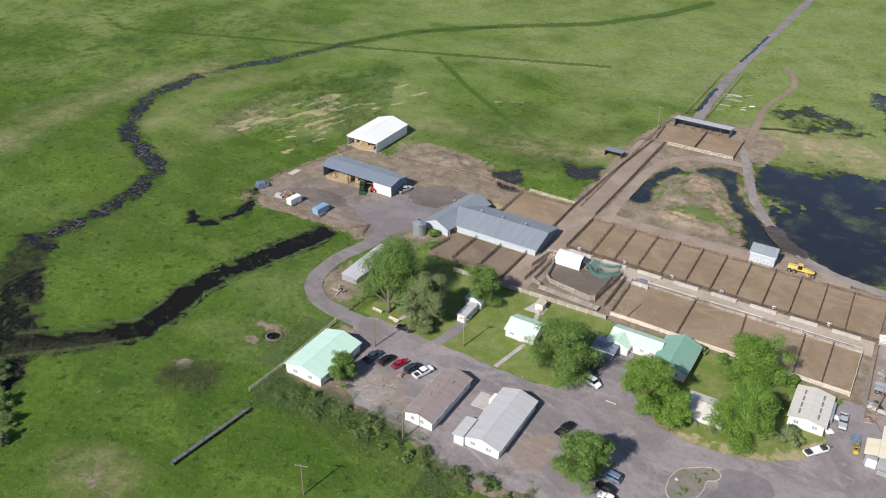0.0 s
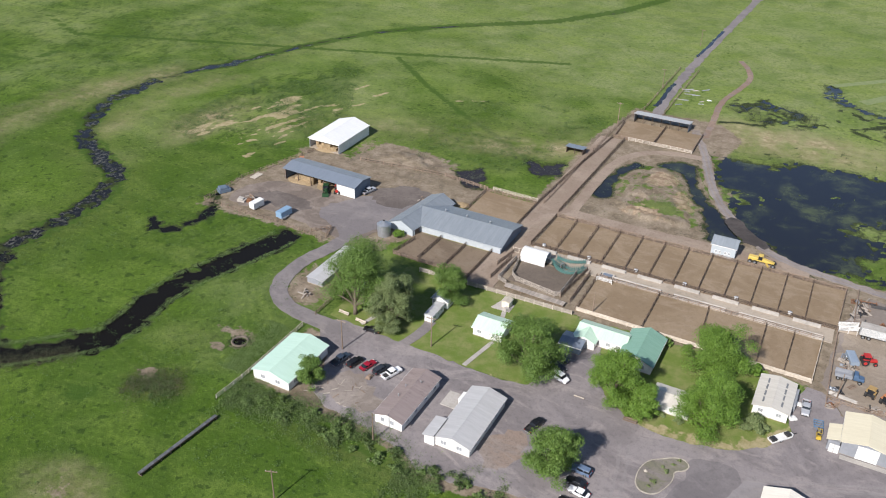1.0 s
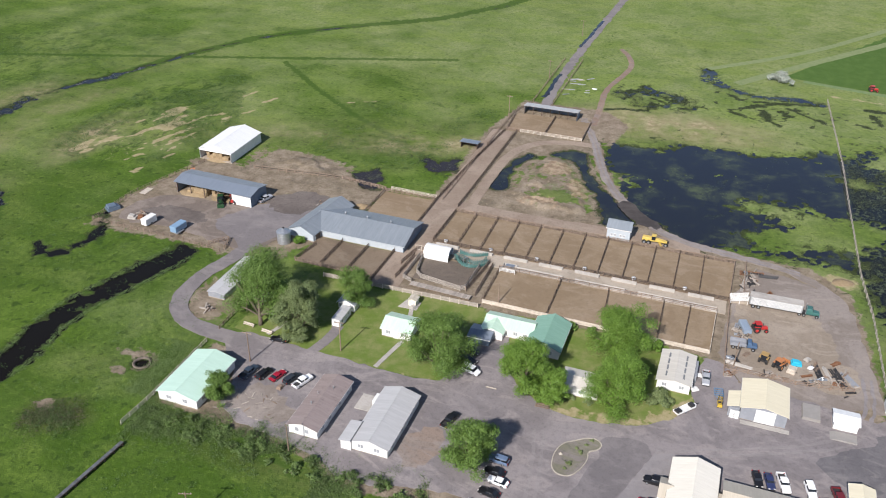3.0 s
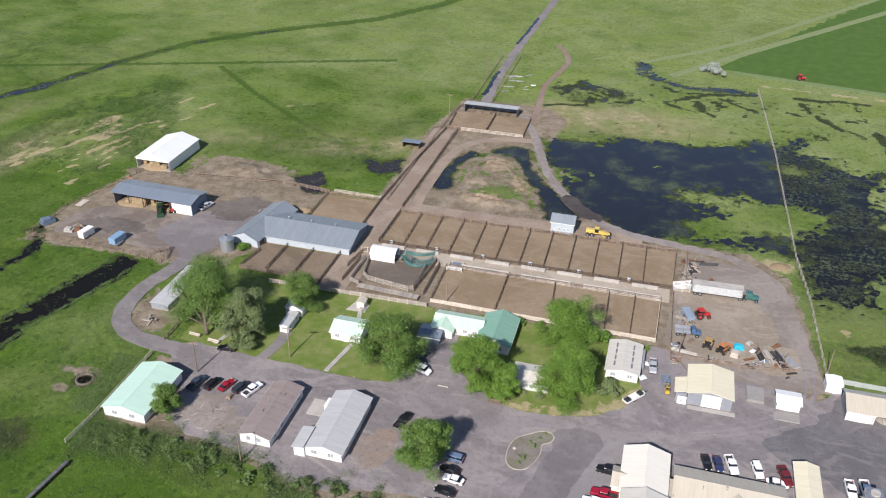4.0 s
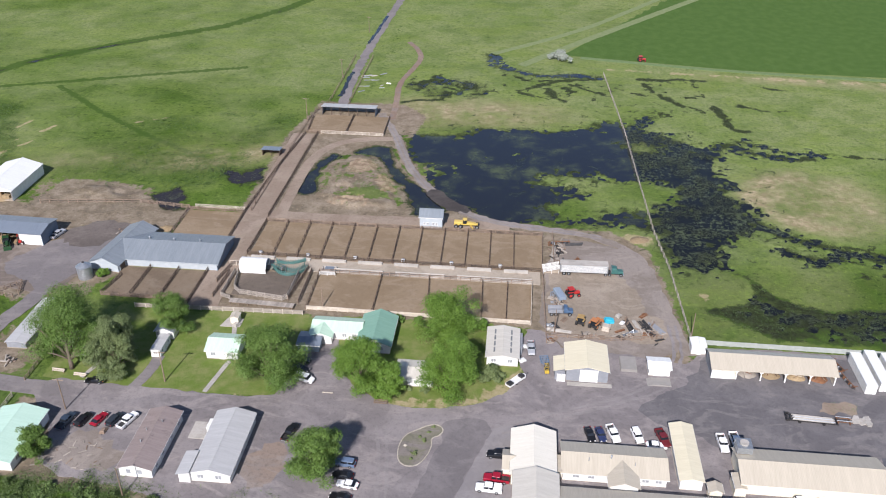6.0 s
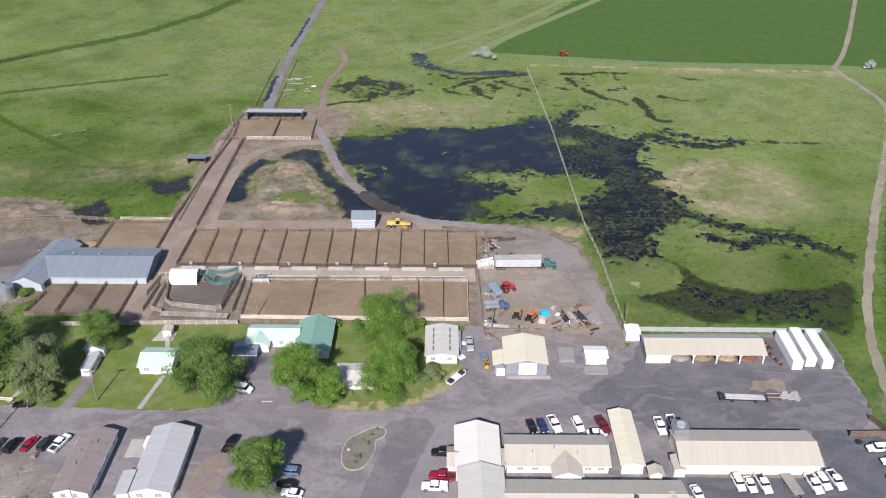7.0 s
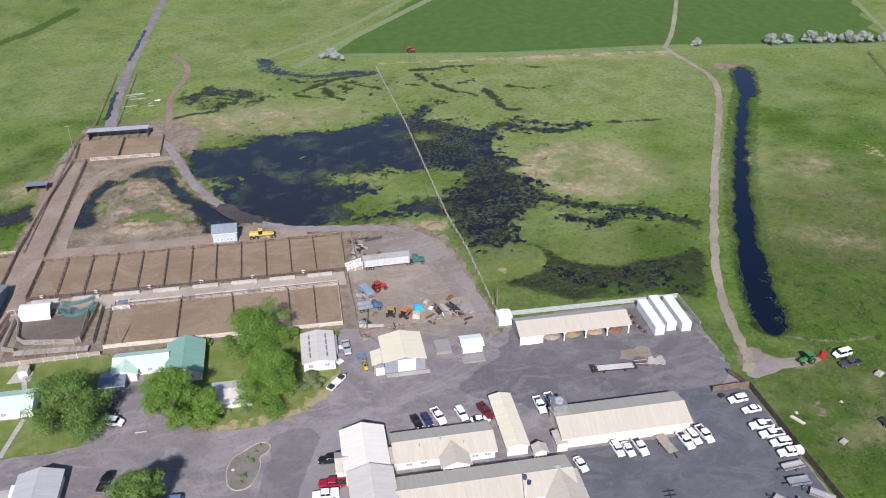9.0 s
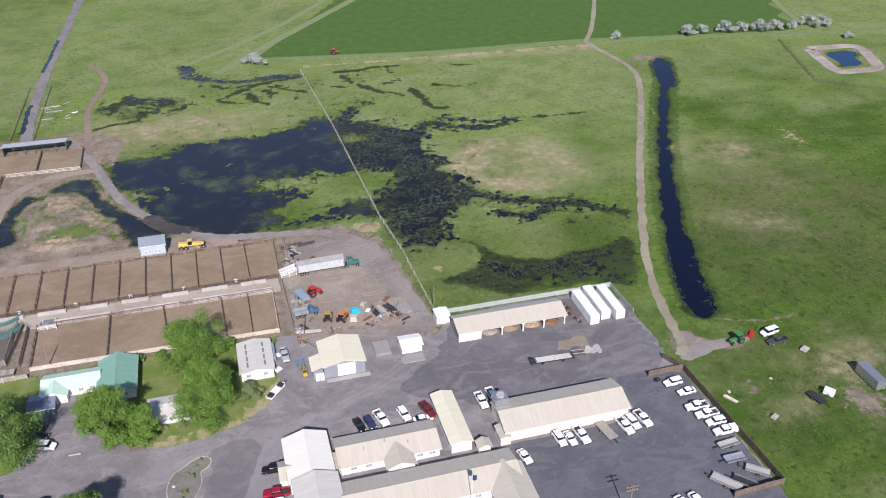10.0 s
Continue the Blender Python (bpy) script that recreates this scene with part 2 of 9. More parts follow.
GREYWALL = plain("grey_siding", (0.20, 0.21, 0.23), (0.26, 0.27, 0.29), 0.9, 0.6)
BLUEWALL = plain("pale_blue_siding", (0.36, 0.40, 0.43), (0.45, 0.48, 0.50), 0.9, 0.55)
DARKBLUE = plain("slate_blue_siding", (0.10, 0.14, 0.19), (0.14, 0.18, 0.23), 0.9, 0.55)
WOOD = plain("weathered_wood", (0.17, 0.12, 0.085), (0.27, 0.20, 0.15), 1.2, 0.85, random_tone=0.25)
DARKWOOD = plain("dark_wet_wood", (0.075, 0.050, 0.038), (0.135, 0.094, 0.068), 1.2, 0.85, random_tone=0.25)
PALEWOOD = plain("pale_board", (0.42, 0.36, 0.29), (0.56, 0.50, 0.42), 1.2, 0.8, random_tone=0.15)
REDWOOD = plain("brown_fence_board", (0.125, 0.085, 0.060), (0.185, 0.135, 0.10), 1.2, 0.85, random_tone=0.2)
GREYWOOD = plain("grey_board", (0.27, 0.235, 0.20), (0.38, 0.335, 0.285), 1.2, 0.85, random_tone=0.2)
STEEL = plain("galvanised_steel", (0.36, 0.38, 0.40), (0.50, 0.52, 0.54), 1.6, 0.35, 0.7)
DARKSTEEL = plain("dark_steel", (0.035, 0.035, 0.038), (0.07, 0.065, 0.06), 1.6, 0.5, 0.4)
RUST = plain("rusty_steel", (0.14, 0.060, 0.03), (0.24, 0.12, 0.06), 2.0, 0.8, 0.2, random_tone=0.3)
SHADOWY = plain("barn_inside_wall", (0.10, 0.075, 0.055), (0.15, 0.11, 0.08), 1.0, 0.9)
STRAW = plain("hay", (0.235, 0.168, 0.092), (0.345, 0.262, 0.158), 2.0, 0.95, 0, 9.0, 0.05, 0.2)
BARK = plain("bark", (0.10, 0.075, 0.055), (0.19, 0.15, 0.115), 2.5, 0.9, 0, 14.0, 0.05)
GLASS = plain("dark_glass", (0.012, 0.014, 0.018), (0.020, 0.024, 0.030), 0.5, 0.08)
CURTAINED = plain("curtained_glass", (0.24, 0.25, 0.26), (0.36, 0.37, 0.38), 0.8, 0.12)
RUBBER = plain("rubber", (0.012, 0.012, 0.012), (0.028, 0.026, 0.025), 3.0, 0.85)
LAMP = plain("lamp_lens", (0.62, 0.60, 0.55), (0.75, 0.73, 0.68), 1.0, 0.15)
REDLENS = plain("red_lens", (0.32, 0.015, 0.012), (0.40, 0.03, 0.02), 1.0, 0.2)
STONE = plain("kerb_stone", (0.31, 0.275, 0.225), (0.40, 0.36, 0.30), 1.0, 0.85, random_tone=0.15)
MINT = {a: ribbed("mint_roof_" + a, (0.43, 0.60, 0.49), (0.50, 0.67, 0.56), a) for a in "xy"}
PALEMINT = {a: ribbed("pale_mint_roof_" + a, (0.44, 0.60, 0.46), (0.53, 0.68, 0.54), a) for a in "xy"}
GREEN = {a: ribbed("green_roof_" + a, (0.165, 0.305, 0.228), (0.215, 0.365, 0.28), a) for a in "xy"}
BROWN = {a: ribbed("brown_roof_" + a, (0.225, 0.178, 0.165), (0.285, 0.232, 0.215), a, rust=(0.12, 0.09, 0.08)) for a in "xy"}
SILVER = {a: ribbed("silver_roof_" + a, (0.38, 0.375, 0.37), (0.46, 0.455, 0.45), a, rough=0.4) for a in "xy"}
BARN = {a: ribbed("blue_grey_roof_" + a, (0.168, 0.192, 0.214), (0.222, 0.246, 0.268), a, rust=(0.15, 0.158, 0.165), rough=0.45) for a in "xy"}
SLATE = {a: ribbed("slate_roof_" + a, (0.145, 0.172, 0.21), (0.185, 0.212, 0.25), a, rough=0.4) for a in "xy"}
CREAMROOF = {a: ribbed("cream_roof_" + a, (0.42, 0.372, 0.295), (0.49, 0.438, 0.35), a) for a in "xy"}
BRIGHTCREAM = {a: ribbed("bright_cream_roof_" + a, (0.60, 0.54, 0.39), (0.68, 0.62, 0.46), a) for a in "xy"}
OFFWHITE = {a: ribbed("off_white_roof_" + a, (0.66, 0.62, 0.53), (0.74, 0.70, 0.61), a) for a in "xy"}
GREYSIDE = {a: ribbed("grey_roof_" + a, (0.47, 0.44, 0.385), (0.56, 0.53, 0.47), a) for a in "xy"}
WHITEROOF = {a: ribbed("white_roof_" + a, (0.68, 0.68, 0.665), (0.76, 0.76, 0.745), a) for a in "xy"}
LEAF = leaf_material("leaf", (0.072, 0.132, 0.021), (0.132, 0.208, 0.045), (0.086, 0.154, 0.028))
LEAFLIME = leaf_material("bright_leaf", (0.076, 0.150, 0.016), (0.146, 0.240, 0.037), (0.095, 0.174, 0.022))
LEAFOLIVE = leaf_material("olive_leaf", (0.100, 0.140, 0.050), (0.168, 0.204, 0.084), (0.122, 0.158, 0.060))
LEAFGREY = leaf_material("silver_leaf", (0.24, 0.27, 0.22), (0.40, 0.42, 0.37), (0.30, 0.33, 0.28))
WEED = leaf_material("weed_leaf", (0.070, 0.120, 0.026), (0.145, 0.205, 0.068), (0.095, 0.150, 0.040))
THICKET = leaf_material("thicket_leaf", (0.040, 0.070, 0.018), (0.105, 0.150, 0.046), (0.062, 0.100, 0.028))
SEDGE = leaf_material("sedge_leaf", (0.034, 0.034, 0.016), (0.092, 0.086, 0.042), (0.06, 0.058, 0.026))
TUSSOCK = leaf_material("tussock_leaf", (0.030, 0.062, 0.012), (0.085, 0.140, 0.034), (0.05, 0.09, 0.02))
REED = leaf_material("reed_leaf", (0.020, 0.030, 0.012), (0.055, 0.070, 0.028), (0.035, 0.046, 0.018))
PAINT = {}


def paint(name, rgb):
    if name not in PAINT:
        dark = tuple(v * 0.85 for v in rgb)
        PAINT[name] = plain(name + "_paint", rgb, dark, 1.2, 0.3)
    return PAINT[name]


# ---- ways to build ----
def box(x0, x1, y0, y1, z0, z1):
    v = [(x, y, z) for z in (z0, z1) for y in (y0, y1) for x in (x0, x1)]
    return v, [(0, 2, 3, 1), (4, 5, 7, 6), (0, 1, 5, 4), (2, 6, 7, 3), (0, 4, 6, 2), (1, 3, 7, 5)]


def join(*geos):
    vs, fs = [], []
    for v, f in geos:
        k = len(vs)
        vs += list(v)
        fs += [tuple(i + k for i in q) for q in f]
    return vs, fs


def moved(geo, m):
    return [tuple(m @ Vector(v)) for v in geo[0]], geo[1]


def extrude(outline, a, b, axis="y"):
    """A closed outline (two coordinates) drawn out from a to b along an axis."""
    def at(u, w, s):
        return {"x": (s, u, w), "y": (u, s, w), "z": (u, w, s)}[axis]
    n = len(outline)
    v = [at(u, w, a) for u, w in outline] + [at(u, w, b) for u, w in outline]
    f = [tuple(range(n))[::-1], tuple(range(n, 2 * n))] + [(i, (i + 1) % n, (i + 1) % n + n, i + n) for i in range(n)]
    return v, f


def tube(points, radii, n=8):
    """A round tapering bar along points."""
    vs, fs = [], []
    pts = [Vector(p) for p in points]
    for i, p in enumerate(pts):
        d = (pts[min(i + 1, len(pts) - 1)] - pts[max(i - 1, 0)]).normalized()
        side = d.cross(Vector((0.31, 0.17, 0.93)) if abs(d.z) < 0.9 else Vector((1, 0, 0))).normalized()
        up = side.cross(d)
        for k in range(n):
            a = 2 * math.pi * k / n
            vs.append(tuple(p + radii[i] * (side * math.cos(a) + up * math.sin(a))))
    for i in range(len(pts) - 1):
        for k in range(n):
            fs.append((i * n + k, i * n + (k + 1) % n, (i + 1) * n + (k + 1) % n, (i + 1) * n + k))
    fs += [tuple(range(n))[::-1], tuple(range((len(pts) - 1) * n, len(pts) * n))]
    return vs, fs


def mesh_of(name, geo, material, smooth=False):
    me = bpy.data.meshes.new(name)
    me.from_pydata(geo[0], [], geo[1])
    bm = bmesh.new()
    bm.from_mesh(me)
    bmesh.ops.recalc_face_normals(bm, faces=bm.faces)
    bm.to_mesh(me)
    bm.free()
    me.materials.append(material)
    if smooth:
        me.shade_smooth()
    return me


def part(name, geo, material, parent=None, label="", smooth=False):
    ob = new(name, mesh_of(name, geo, material, smooth))
    ob.parent = parent
    return tagged(ob, label)


def pair(name, geos, material, parent):
    """Like parts, each a mesh of its own."""
    for g in geos:
        part(name, g, material, parent)


def shared(name, mesh, parent, m):
    ob = new(name, mesh)
    ob.parent = parent
    ob.matrix_basis = m
    return ob


def thing(name, x, y, turn=0.0, label="", category="", group="", z=0.0):
    ob = new(name)
    ob.matrix_basis = pose(x, y, z, 0, 0, turn)
    return tagged(ob, label, category, group)


def soft_line(pts, closed, rounds=2):
    """Rounds the corners of a line."""
    for _ in range(rounds):
        out = []
        n = len(pts)
        for i in range(n if closed else n - 1):
            a, b = Vector(pts[i]), Vector(pts[(i + 1) % n])
            out += [a * 0.75 + b * 0.25, a * 0.25 + b * 0.75]
        if not closed:
            out = [Vector(pts[0])] + out + [Vector(pts[-1])]
        pts = out
    return [Vector(p) for p in pts]


def even_line(pts, closed, step):
    out = []
    n = len(pts)
    for i in range(n if closed else n - 1):
        a, b = Vector(pts[i]), Vector(pts[(i + 1) % n])
        k = max(1, int((b - a).length / step))
        out += [a + (b - a) * j / k for j in range(k)]
    return out if closed else out + [Vector(pts[-1])]


def sheet(name, outline, z, material, label, rounds=2, ragged=0.5, thick=0.12):
    """A thin bed of gravel, earth or concrete with an uneven edge."""
    line = soft_line(outline, True, rounds) if rounds else [Vector(p) for p in outline]
    line = even_line(line, True, 1.2 if ragged else 8.0)
    pts = []
    for p in line:
        q = Vector((p.x, p.y, 0))
        w = noise.noise(q * 0.35) * ragged + noise.noise(q * 1.3) * ragged * 0.6
        v = noise.noise(q * 0.35 + Vector((7, 3, 0))) * ragged + noise.noise(q * 1.3 + Vector((9, 1, 0))) * ragged * 0.6
        pts.append((p.x + w, p.y + v))
    bm = bmesh.new()
    top = [bm.verts.new((x, y, z)) for x, y in pts]
    low = [bm.verts.new((x, y, z - thick)) for x, y in pts]
    n = len(pts)
    edges = [bm.edges.new((top[i], top[(i + 1) % n])) for i in range(n)]
    bmesh.ops.triangle_fill(bm, edges=edges, use_beauty=True, normal=(0, 0, 1))
    for i in range(n):
        bm.faces.new((low[i], low[(i + 1) % n], top[(i + 1) % n], top[i]))
    for f in bm.faces:
        if abs(f.normal.z) > 0.5 and f.normal.z < 0:
            f.normal_flip()
    me = bpy.data.meshes.new(name)
    bm.to_mesh(me)
    bm.free()
    me.materials.append(material)
    return tagged(new(name, me), label, kind="structure")


def ribbon(name, line, width, z, material, label, ragged=0.3, thick=0.12):
    pts = even_line(soft_line(line, False, 3), False, 2.0)
    vs, fs = [], []
    for i, p in enumerate(pts):
        d = (pts[min(i + 1, len(pts) - 1)] - pts[max(i - 1, 0)]).normalized()
        s = Vector((-d.y, d.x))
        q = Vector((p.x, p.y, 0))
        a = width / 2 + noise.noise(q * 0.4) * ragged + noise.noise(q * 1.5) * ragged * 0.5
        b = width / 2 + noise.noise(q * 0.4 + Vector((5, 5, 0))) * ragged + noise.noise(q * 1.5 + Vector((2, 8, 0))) * ragged * 0.5
        for e, zz in ((p + s * a, z), (p - s * b, z), (p - s * b, z - thick), (p + s * a, z - thick)):
            vs.append((e.x, e.y, zz))
    for i in range(len(pts) - 1):
        k = 4 * i
        fs += [(k, k + 1, k + 5, k + 4), (k + 1, k + 2, k + 6, k + 5), (k + 3, k, k + 4, k + 7)]
    ob = new(name, mesh_of(name, (vs, fs), material))
    return tagged(ob, label, kind="structure")


# ---- the land ----
def lattice(X, Y, scale, seed):
    """Smooth noise from -1 to 1."""
    rng = np.random.RandomState(seed)
    table = rng.rand(256, 256) * 2 - 1
    u, v = X / scale, Y / scale
    i, j = np.floor(u).astype(int), np.floor(v).astype(int)
    fu, fv = u - i, v - j
    fu, fv = fu * fu * (3 - 2 * fu), fv * fv * (3 - 2 * fv)
    a, b = table[i % 256, j % 256], table[(i + 1) % 256, j % 256]
    c, d = table[i % 256, (j + 1) % 256], table[(i + 1) % 256, (j + 1) % 256]
    return (a * (1 - fu) + b * fu) * (1 - fv) + (c * (1 - fu) + d * fu) * fv


def fractal(X, Y, scale, seed, octaves=4):
    return sum(lattice(X, Y, scale / 2 ** k, seed + k) / 1.8 ** k for k in range(octaves))


def to_line(X, Y, pts):
    d = np.full(X.shape, 1e9)
    for (ax, ay), (bx, by) in zip(pts[:-1], pts[1:]):
        dx, dy = bx - ax, by - ay
        t = np.clip(((X - ax) * dx + (Y - ay) * dy) / (dx * dx + dy * dy + 1e-9), 0, 1)
        d = np.minimum(d, np.hypot(X - ax - t * dx, Y - ay - t * dy))
    return d


def to_area(X, Y, pts):
    """Distance to an outline, negative inside."""
    ring = list(pts) + [pts[0]]
    inside = np.zeros(X.shape, bool)
    for (ax, ay), (bx, by) in zip(ring[:-1], ring[1:]):
        if ay != by:
            inside ^= ((ay > Y) != (by > Y)) & (X < (bx - ax) * (Y - ay) / (by - ay) + ax)
    return np.where(inside, -1, 1) * to_line(X, Y, ring)


def to_oval(X, Y, cx, cy, rx, ry, turn=0.0):
    c, s = math.cos(radians(turn)), math.sin(radians(turn))
    u, v = (X - cx) * c + (Y - cy) * s, -(X - cx) * s + (Y - cy) * c
    return (np.hypot(u / rx, v / ry) - 1) * min(rx, ry)


def steps(dense0, dense1, step, far):
    core = list(np.arange(dense0, dense1, step))
    lo, hi, s = [], [], step
    a, b = dense0, core[-1]
    while b < far:
        s *= 1.09
        a, b = a - s, b + s
        lo.append(a)
        hi.append(b)
    return np.array(lo[::-1] + core + hi)


POND_EDGE = [(-39, 285), (-32, 288), (-22, 290), (-11, 296), (-3, 291.5), (7, 296), (20, 298), (30, 303), (39, 306), (51, 299), (63, 291), (69, 280),
             (69, 271), (72, 258), (72, 243), (75, 230), (67, 224), (61, 216), (59, 205), (53, 203), (46.5, 205), (44, 213), (43, 229), (37, 230), (30, 226.2),
             (20, 227.5), (6.5, 227), (0, 223), (-6, 225), (-12, 230), (-19.5, 238), (-26, 248), (-32, 261), (-37, 273)]
POND_ISLE = [(5, 250), (9, 256), (16, 259.5), (26, 258.5), (38, 259), (50, 258), (53, 250), (49, 239), (43, 232), (36, 233), (28, 228), (15, 227),
             (15, 233), (8, 238), (17, 241), (23, 246), (13, 248)]
CREEK_NORTH = [(-110, 489), (-125, 449), (-149, 411), (-190, 377), (-218, 348), (-231, 321), (-239, 303), (-245, 284), (-250, 270), (-256, 260), (-260, 243)]
CREEK_MAIN = [(-260, 243), (-261, 226), (-259, 213), (-252, 201), (-243, 190), (-231, 182), (-219, 177.4), (-209, 172), (-203, 163), (-200.5, 155), (-199.8, 145), (-200, 136), (-202, 120)]
CREEK_LOW = [(-202, 120), (-192, 108), (-179, 97), (-166, 86), (-156, 74), (-150, 60)]
CREEK_EAST = [(-137, 166), (-140, 154), (-143, 144), (-146, 134), (-147, 125), (-145, 116), (-145, 107), (-151, 100), (-158, 93), (-166, 86)]
DITCH_LINE = [(196, 333), (185.5, 308), (174.5, 290), (153, 250), (137, 218), (125.5, 192), (117, 170), (112, 154)]
BARE_EAST = [(-83, 170), (-83, 284), (-79, 304), (-78, 316), (-44, 316), (-34, 304), (-37, 284), (-30, 262), (-21, 243), (-10, 232), (8, 223),
             (30, 222), (40, 212), (43, 190), (45, 168), (44, 160), (8, 160), (6, 171)]
MARSH = [(50, 182.5), (59, 186), (64, 189), (65.5, 194), (63.5, 202), (67.5, 198), (70.5, 192), (76, 188.3), (85, 186), (92, 188), (99, 188.3), (108.5, 192), (110, 187), (104, 174), (98.5, 168),
         (88, 172), (76.5, 172), (66.5, 171.5), (62, 175), (55.5, 179)]
POND_EAST = [(42, 300), (50, 299), (63, 290), (69, 280), (69, 271), (70, 254), (71, 244), (74, 232), (70, 222), (62, 222), (60, 213), (58, 203), (47, 204.5), (44, 214), (44, 230), (53, 240), (55, 256), (44, 266), (38, 280)]
LINE1 = [(-372, 285), (-339, 271), (-266, 298), (-192, 325), (-120, 352)]
LINE2 = [(-370, 228), (-326, 235), (-322, 265)]
BAND = [(-254, 146), (-265, 178), (-271, 210), (-255, 232)]
BARE_WEST = [(-172, 170), (-172, 190), (-165, 218), (-151, 221), (-146, 238), (-128, 238), (-106, 226), (-97, 223), (-103, 188), (-112, 172)]


LAND = {}


def settle(points):
    """Sets points down on the ground."""
    i = np.clip(np.searchsorted(LAND["y"], points[:, 1]), 0, len(LAND["y"]) - 1)
    j = np.clip(np.searchsorted(LAND["x"], points[:, 0]), 0, len(LAND["x"]) - 1)
    points[:, 2] = LAND["z"][i, j] - 0.05
    return points


def build_land():
    xs, ys = steps(-262, 200, 0.62, 4500), steps(64, 372, 0.62, 4500)
    X, Y = np.meshgrid(xs, ys)
    n5, n12, n2 = fractal(X, Y, 5, 11), fractal(X, Y, 14, 31), fractal(X, Y, 2.2, 51, 3)
    wx, wy = 5.5 * fractal(X, Y, 20, 71, 3) + 1.4 * fractal(X, Y, 4.5, 75, 2), 5.5 * fractal(X, Y, 20, 81, 3) + 1.4 * fractal(X, Y, 4.5, 85, 2)
    wet = []                                                       # one field for each water, negative where it lies
    south = np.clip((Y - 228) / 8, 0.15, 1) * np.clip((X + 34) / 10, 0.15, 1)
    pond = to_area(X + 0.45 * wx * south, Y + 0.45 * wy * south, POND_EDGE) + (1.5 * n5 + 0.9 * n12 + 1.6 * n2) * south
    east = np.clip((X - 38) / 12, 0, 1)
    pond = pond + east * (1.6 * n2 + 0.8)
    isle = to_area(X + 0.35 * wx, Y + 0.35 * wy, POND_ISLE) + 1.3 * n12 + 2.2 * n5 + 1.5 * n2
    pond = np.maximum(pond, -isle)
    pond = np.maximum(pond, -(to_oval(X, Y, 45, 285, 7, 4.5) + 2.0 * n5 + 1.0 * n2))
    wet.append(pond)
    for line, wide, rough in (([(56, 290), (61.6, 284), (69, 281)], 3.4, 1.4), ([(66, 281), (71, 284), (76, 289.4), (84, 284.7), (95, 280)], 1.5, 0.9), ([(76.6, 289.6), (81.8, 294), (88, 291), (97, 286), (108, 285.4)], 0.7, 1.0), ([(40.5, 299), (47, 305), (51, 314)], 1.5, 0.7),
                              ([(72, 236), (76, 229.6), (82.6, 225), (88, 221)], 1.6, 1.6), ([(88, 221), (93, 217.4), (97.6, 215), (105.4, 213), (110, 210), (113.5, 207)], 0.5, 1.4), ([(79.4, 217.4), (84, 213.5), (87.6, 211), (92, 213.6)], 1.0, 1.3),
                              ([(30, 227.5), (37, 229), (43, 225)], 2.2, 1.2), ([(-12, 381), (-9, 369), (-3, 362)], 2.4, 1.2), ([(-3, 362), (11, 357.6), (23.6, 359), (34.6, 358.4)], 1.3, 1.6)):
        wet.append(to_line(X + 0.35 * wx, Y + 0.35 * wy, line) - wide + rough * (0.5 * n5 + 0.45 * n2) + 0.1 * rough)
    veins = np.full(X.shape, 1e3)                                  # runnels too narrow for open water
    for line, wide in (([(66, 281), (71, 284), (76, 289.4), (84, 284.7), (95, 280), (104, 281)], 2.2), ([(76.6, 289.6), (81.8, 294), (97, 286), (122, 285.2), (136, 284)], 1.1), ([(77, 328), (79.5, 316), (80.7, 305), (88, 305.3)], 1.0), ([(72, 236), (76, 229.6), (82.6, 225), (93, 217.4), (105.4, 213), (114, 206)], 2.4), ([(79.4, 217.4), (84, 213.5), (87.6, 211), (92, 213.6)], 1.8),
                       ([(79, 293), (86, 297), (97, 299)], 0.5), ([(52, 357.4), (60, 356), (68, 358.3), (80, 357)], 1.0), ([(54, 350), (57.4, 339)], 0.9), ([(60, 336.5), (66, 326)], 0.8), ([(1.4, 336), (10.8, 345), (20.5, 351.3), (34, 357)], 1.0),
                       ([(10.6, 340), (14.7, 331), (20, 326)], 0.8), ([(2, 334), (8, 330)], 0.7), ([(22, 345), (30, 338), (38, 333)], 0.7), ([(88, 330), (97, 326), (108, 327)], 0.6), ([(40, 343), (52, 336)], 0.6), ([(-46, 319), (-40, 321), (-33, 322)], 1.0),
                       ([(89, 221), (100, 219), (111, 212)], 0.7), ([(92, 212), (104, 209)], 0.6), ([(20, 233), (28, 234.5), (36, 234)], 0.5), ([(100, 352), (112, 349)], 0.6)):
        veins = np.minimum(veins, to_line(X + 0.3 * wx, Y + 0.3 * wy, line) - wide * (2.0 if line[0][1] > 300 else 1.0))
    veins = veins + 0.7 * n2 + 0.5 * n5
    ridge = np.abs(fractal(X + 0.5 * wx, Y + 0.5 * wy, 26, 91, 4))
    near = np.minimum.reduce([to_oval(X, Y, 30, 325, 48, 36), to_oval(X, Y, 84, 276, 34, 18), to_oval(X, Y, 86, 217, 34, 12), to_oval(X, Y, -28, 336, 22, 14)])
    net = np.abs(fractal(X + 0.3 * wx, Y + 0.3 * wy, 9, 95, 4)) * 9
    patch = to_oval(X, Y, -30, 339, 19, 12) + 3 * n5
    veins = np.minimum(veins, np.minimum(ridge * 20 - 0.6 + np.clip(near + 8, 0, 40) * 0.35, net - 2.6 + np.clip(patch + 3, 0, 40) * 0.5) + 0.4 * n2)
    wet.append(net - 1.3 + 0.7 * n2 + np.clip(patch + 4, 0, 40) * 0.6)
    blots = fractal(X + 0.3 * wx, Y + 0.3 * wy, 5.0, 141, 4) - 0.28 * np.abs(fractal(X, Y, 2.6, 151, 2))
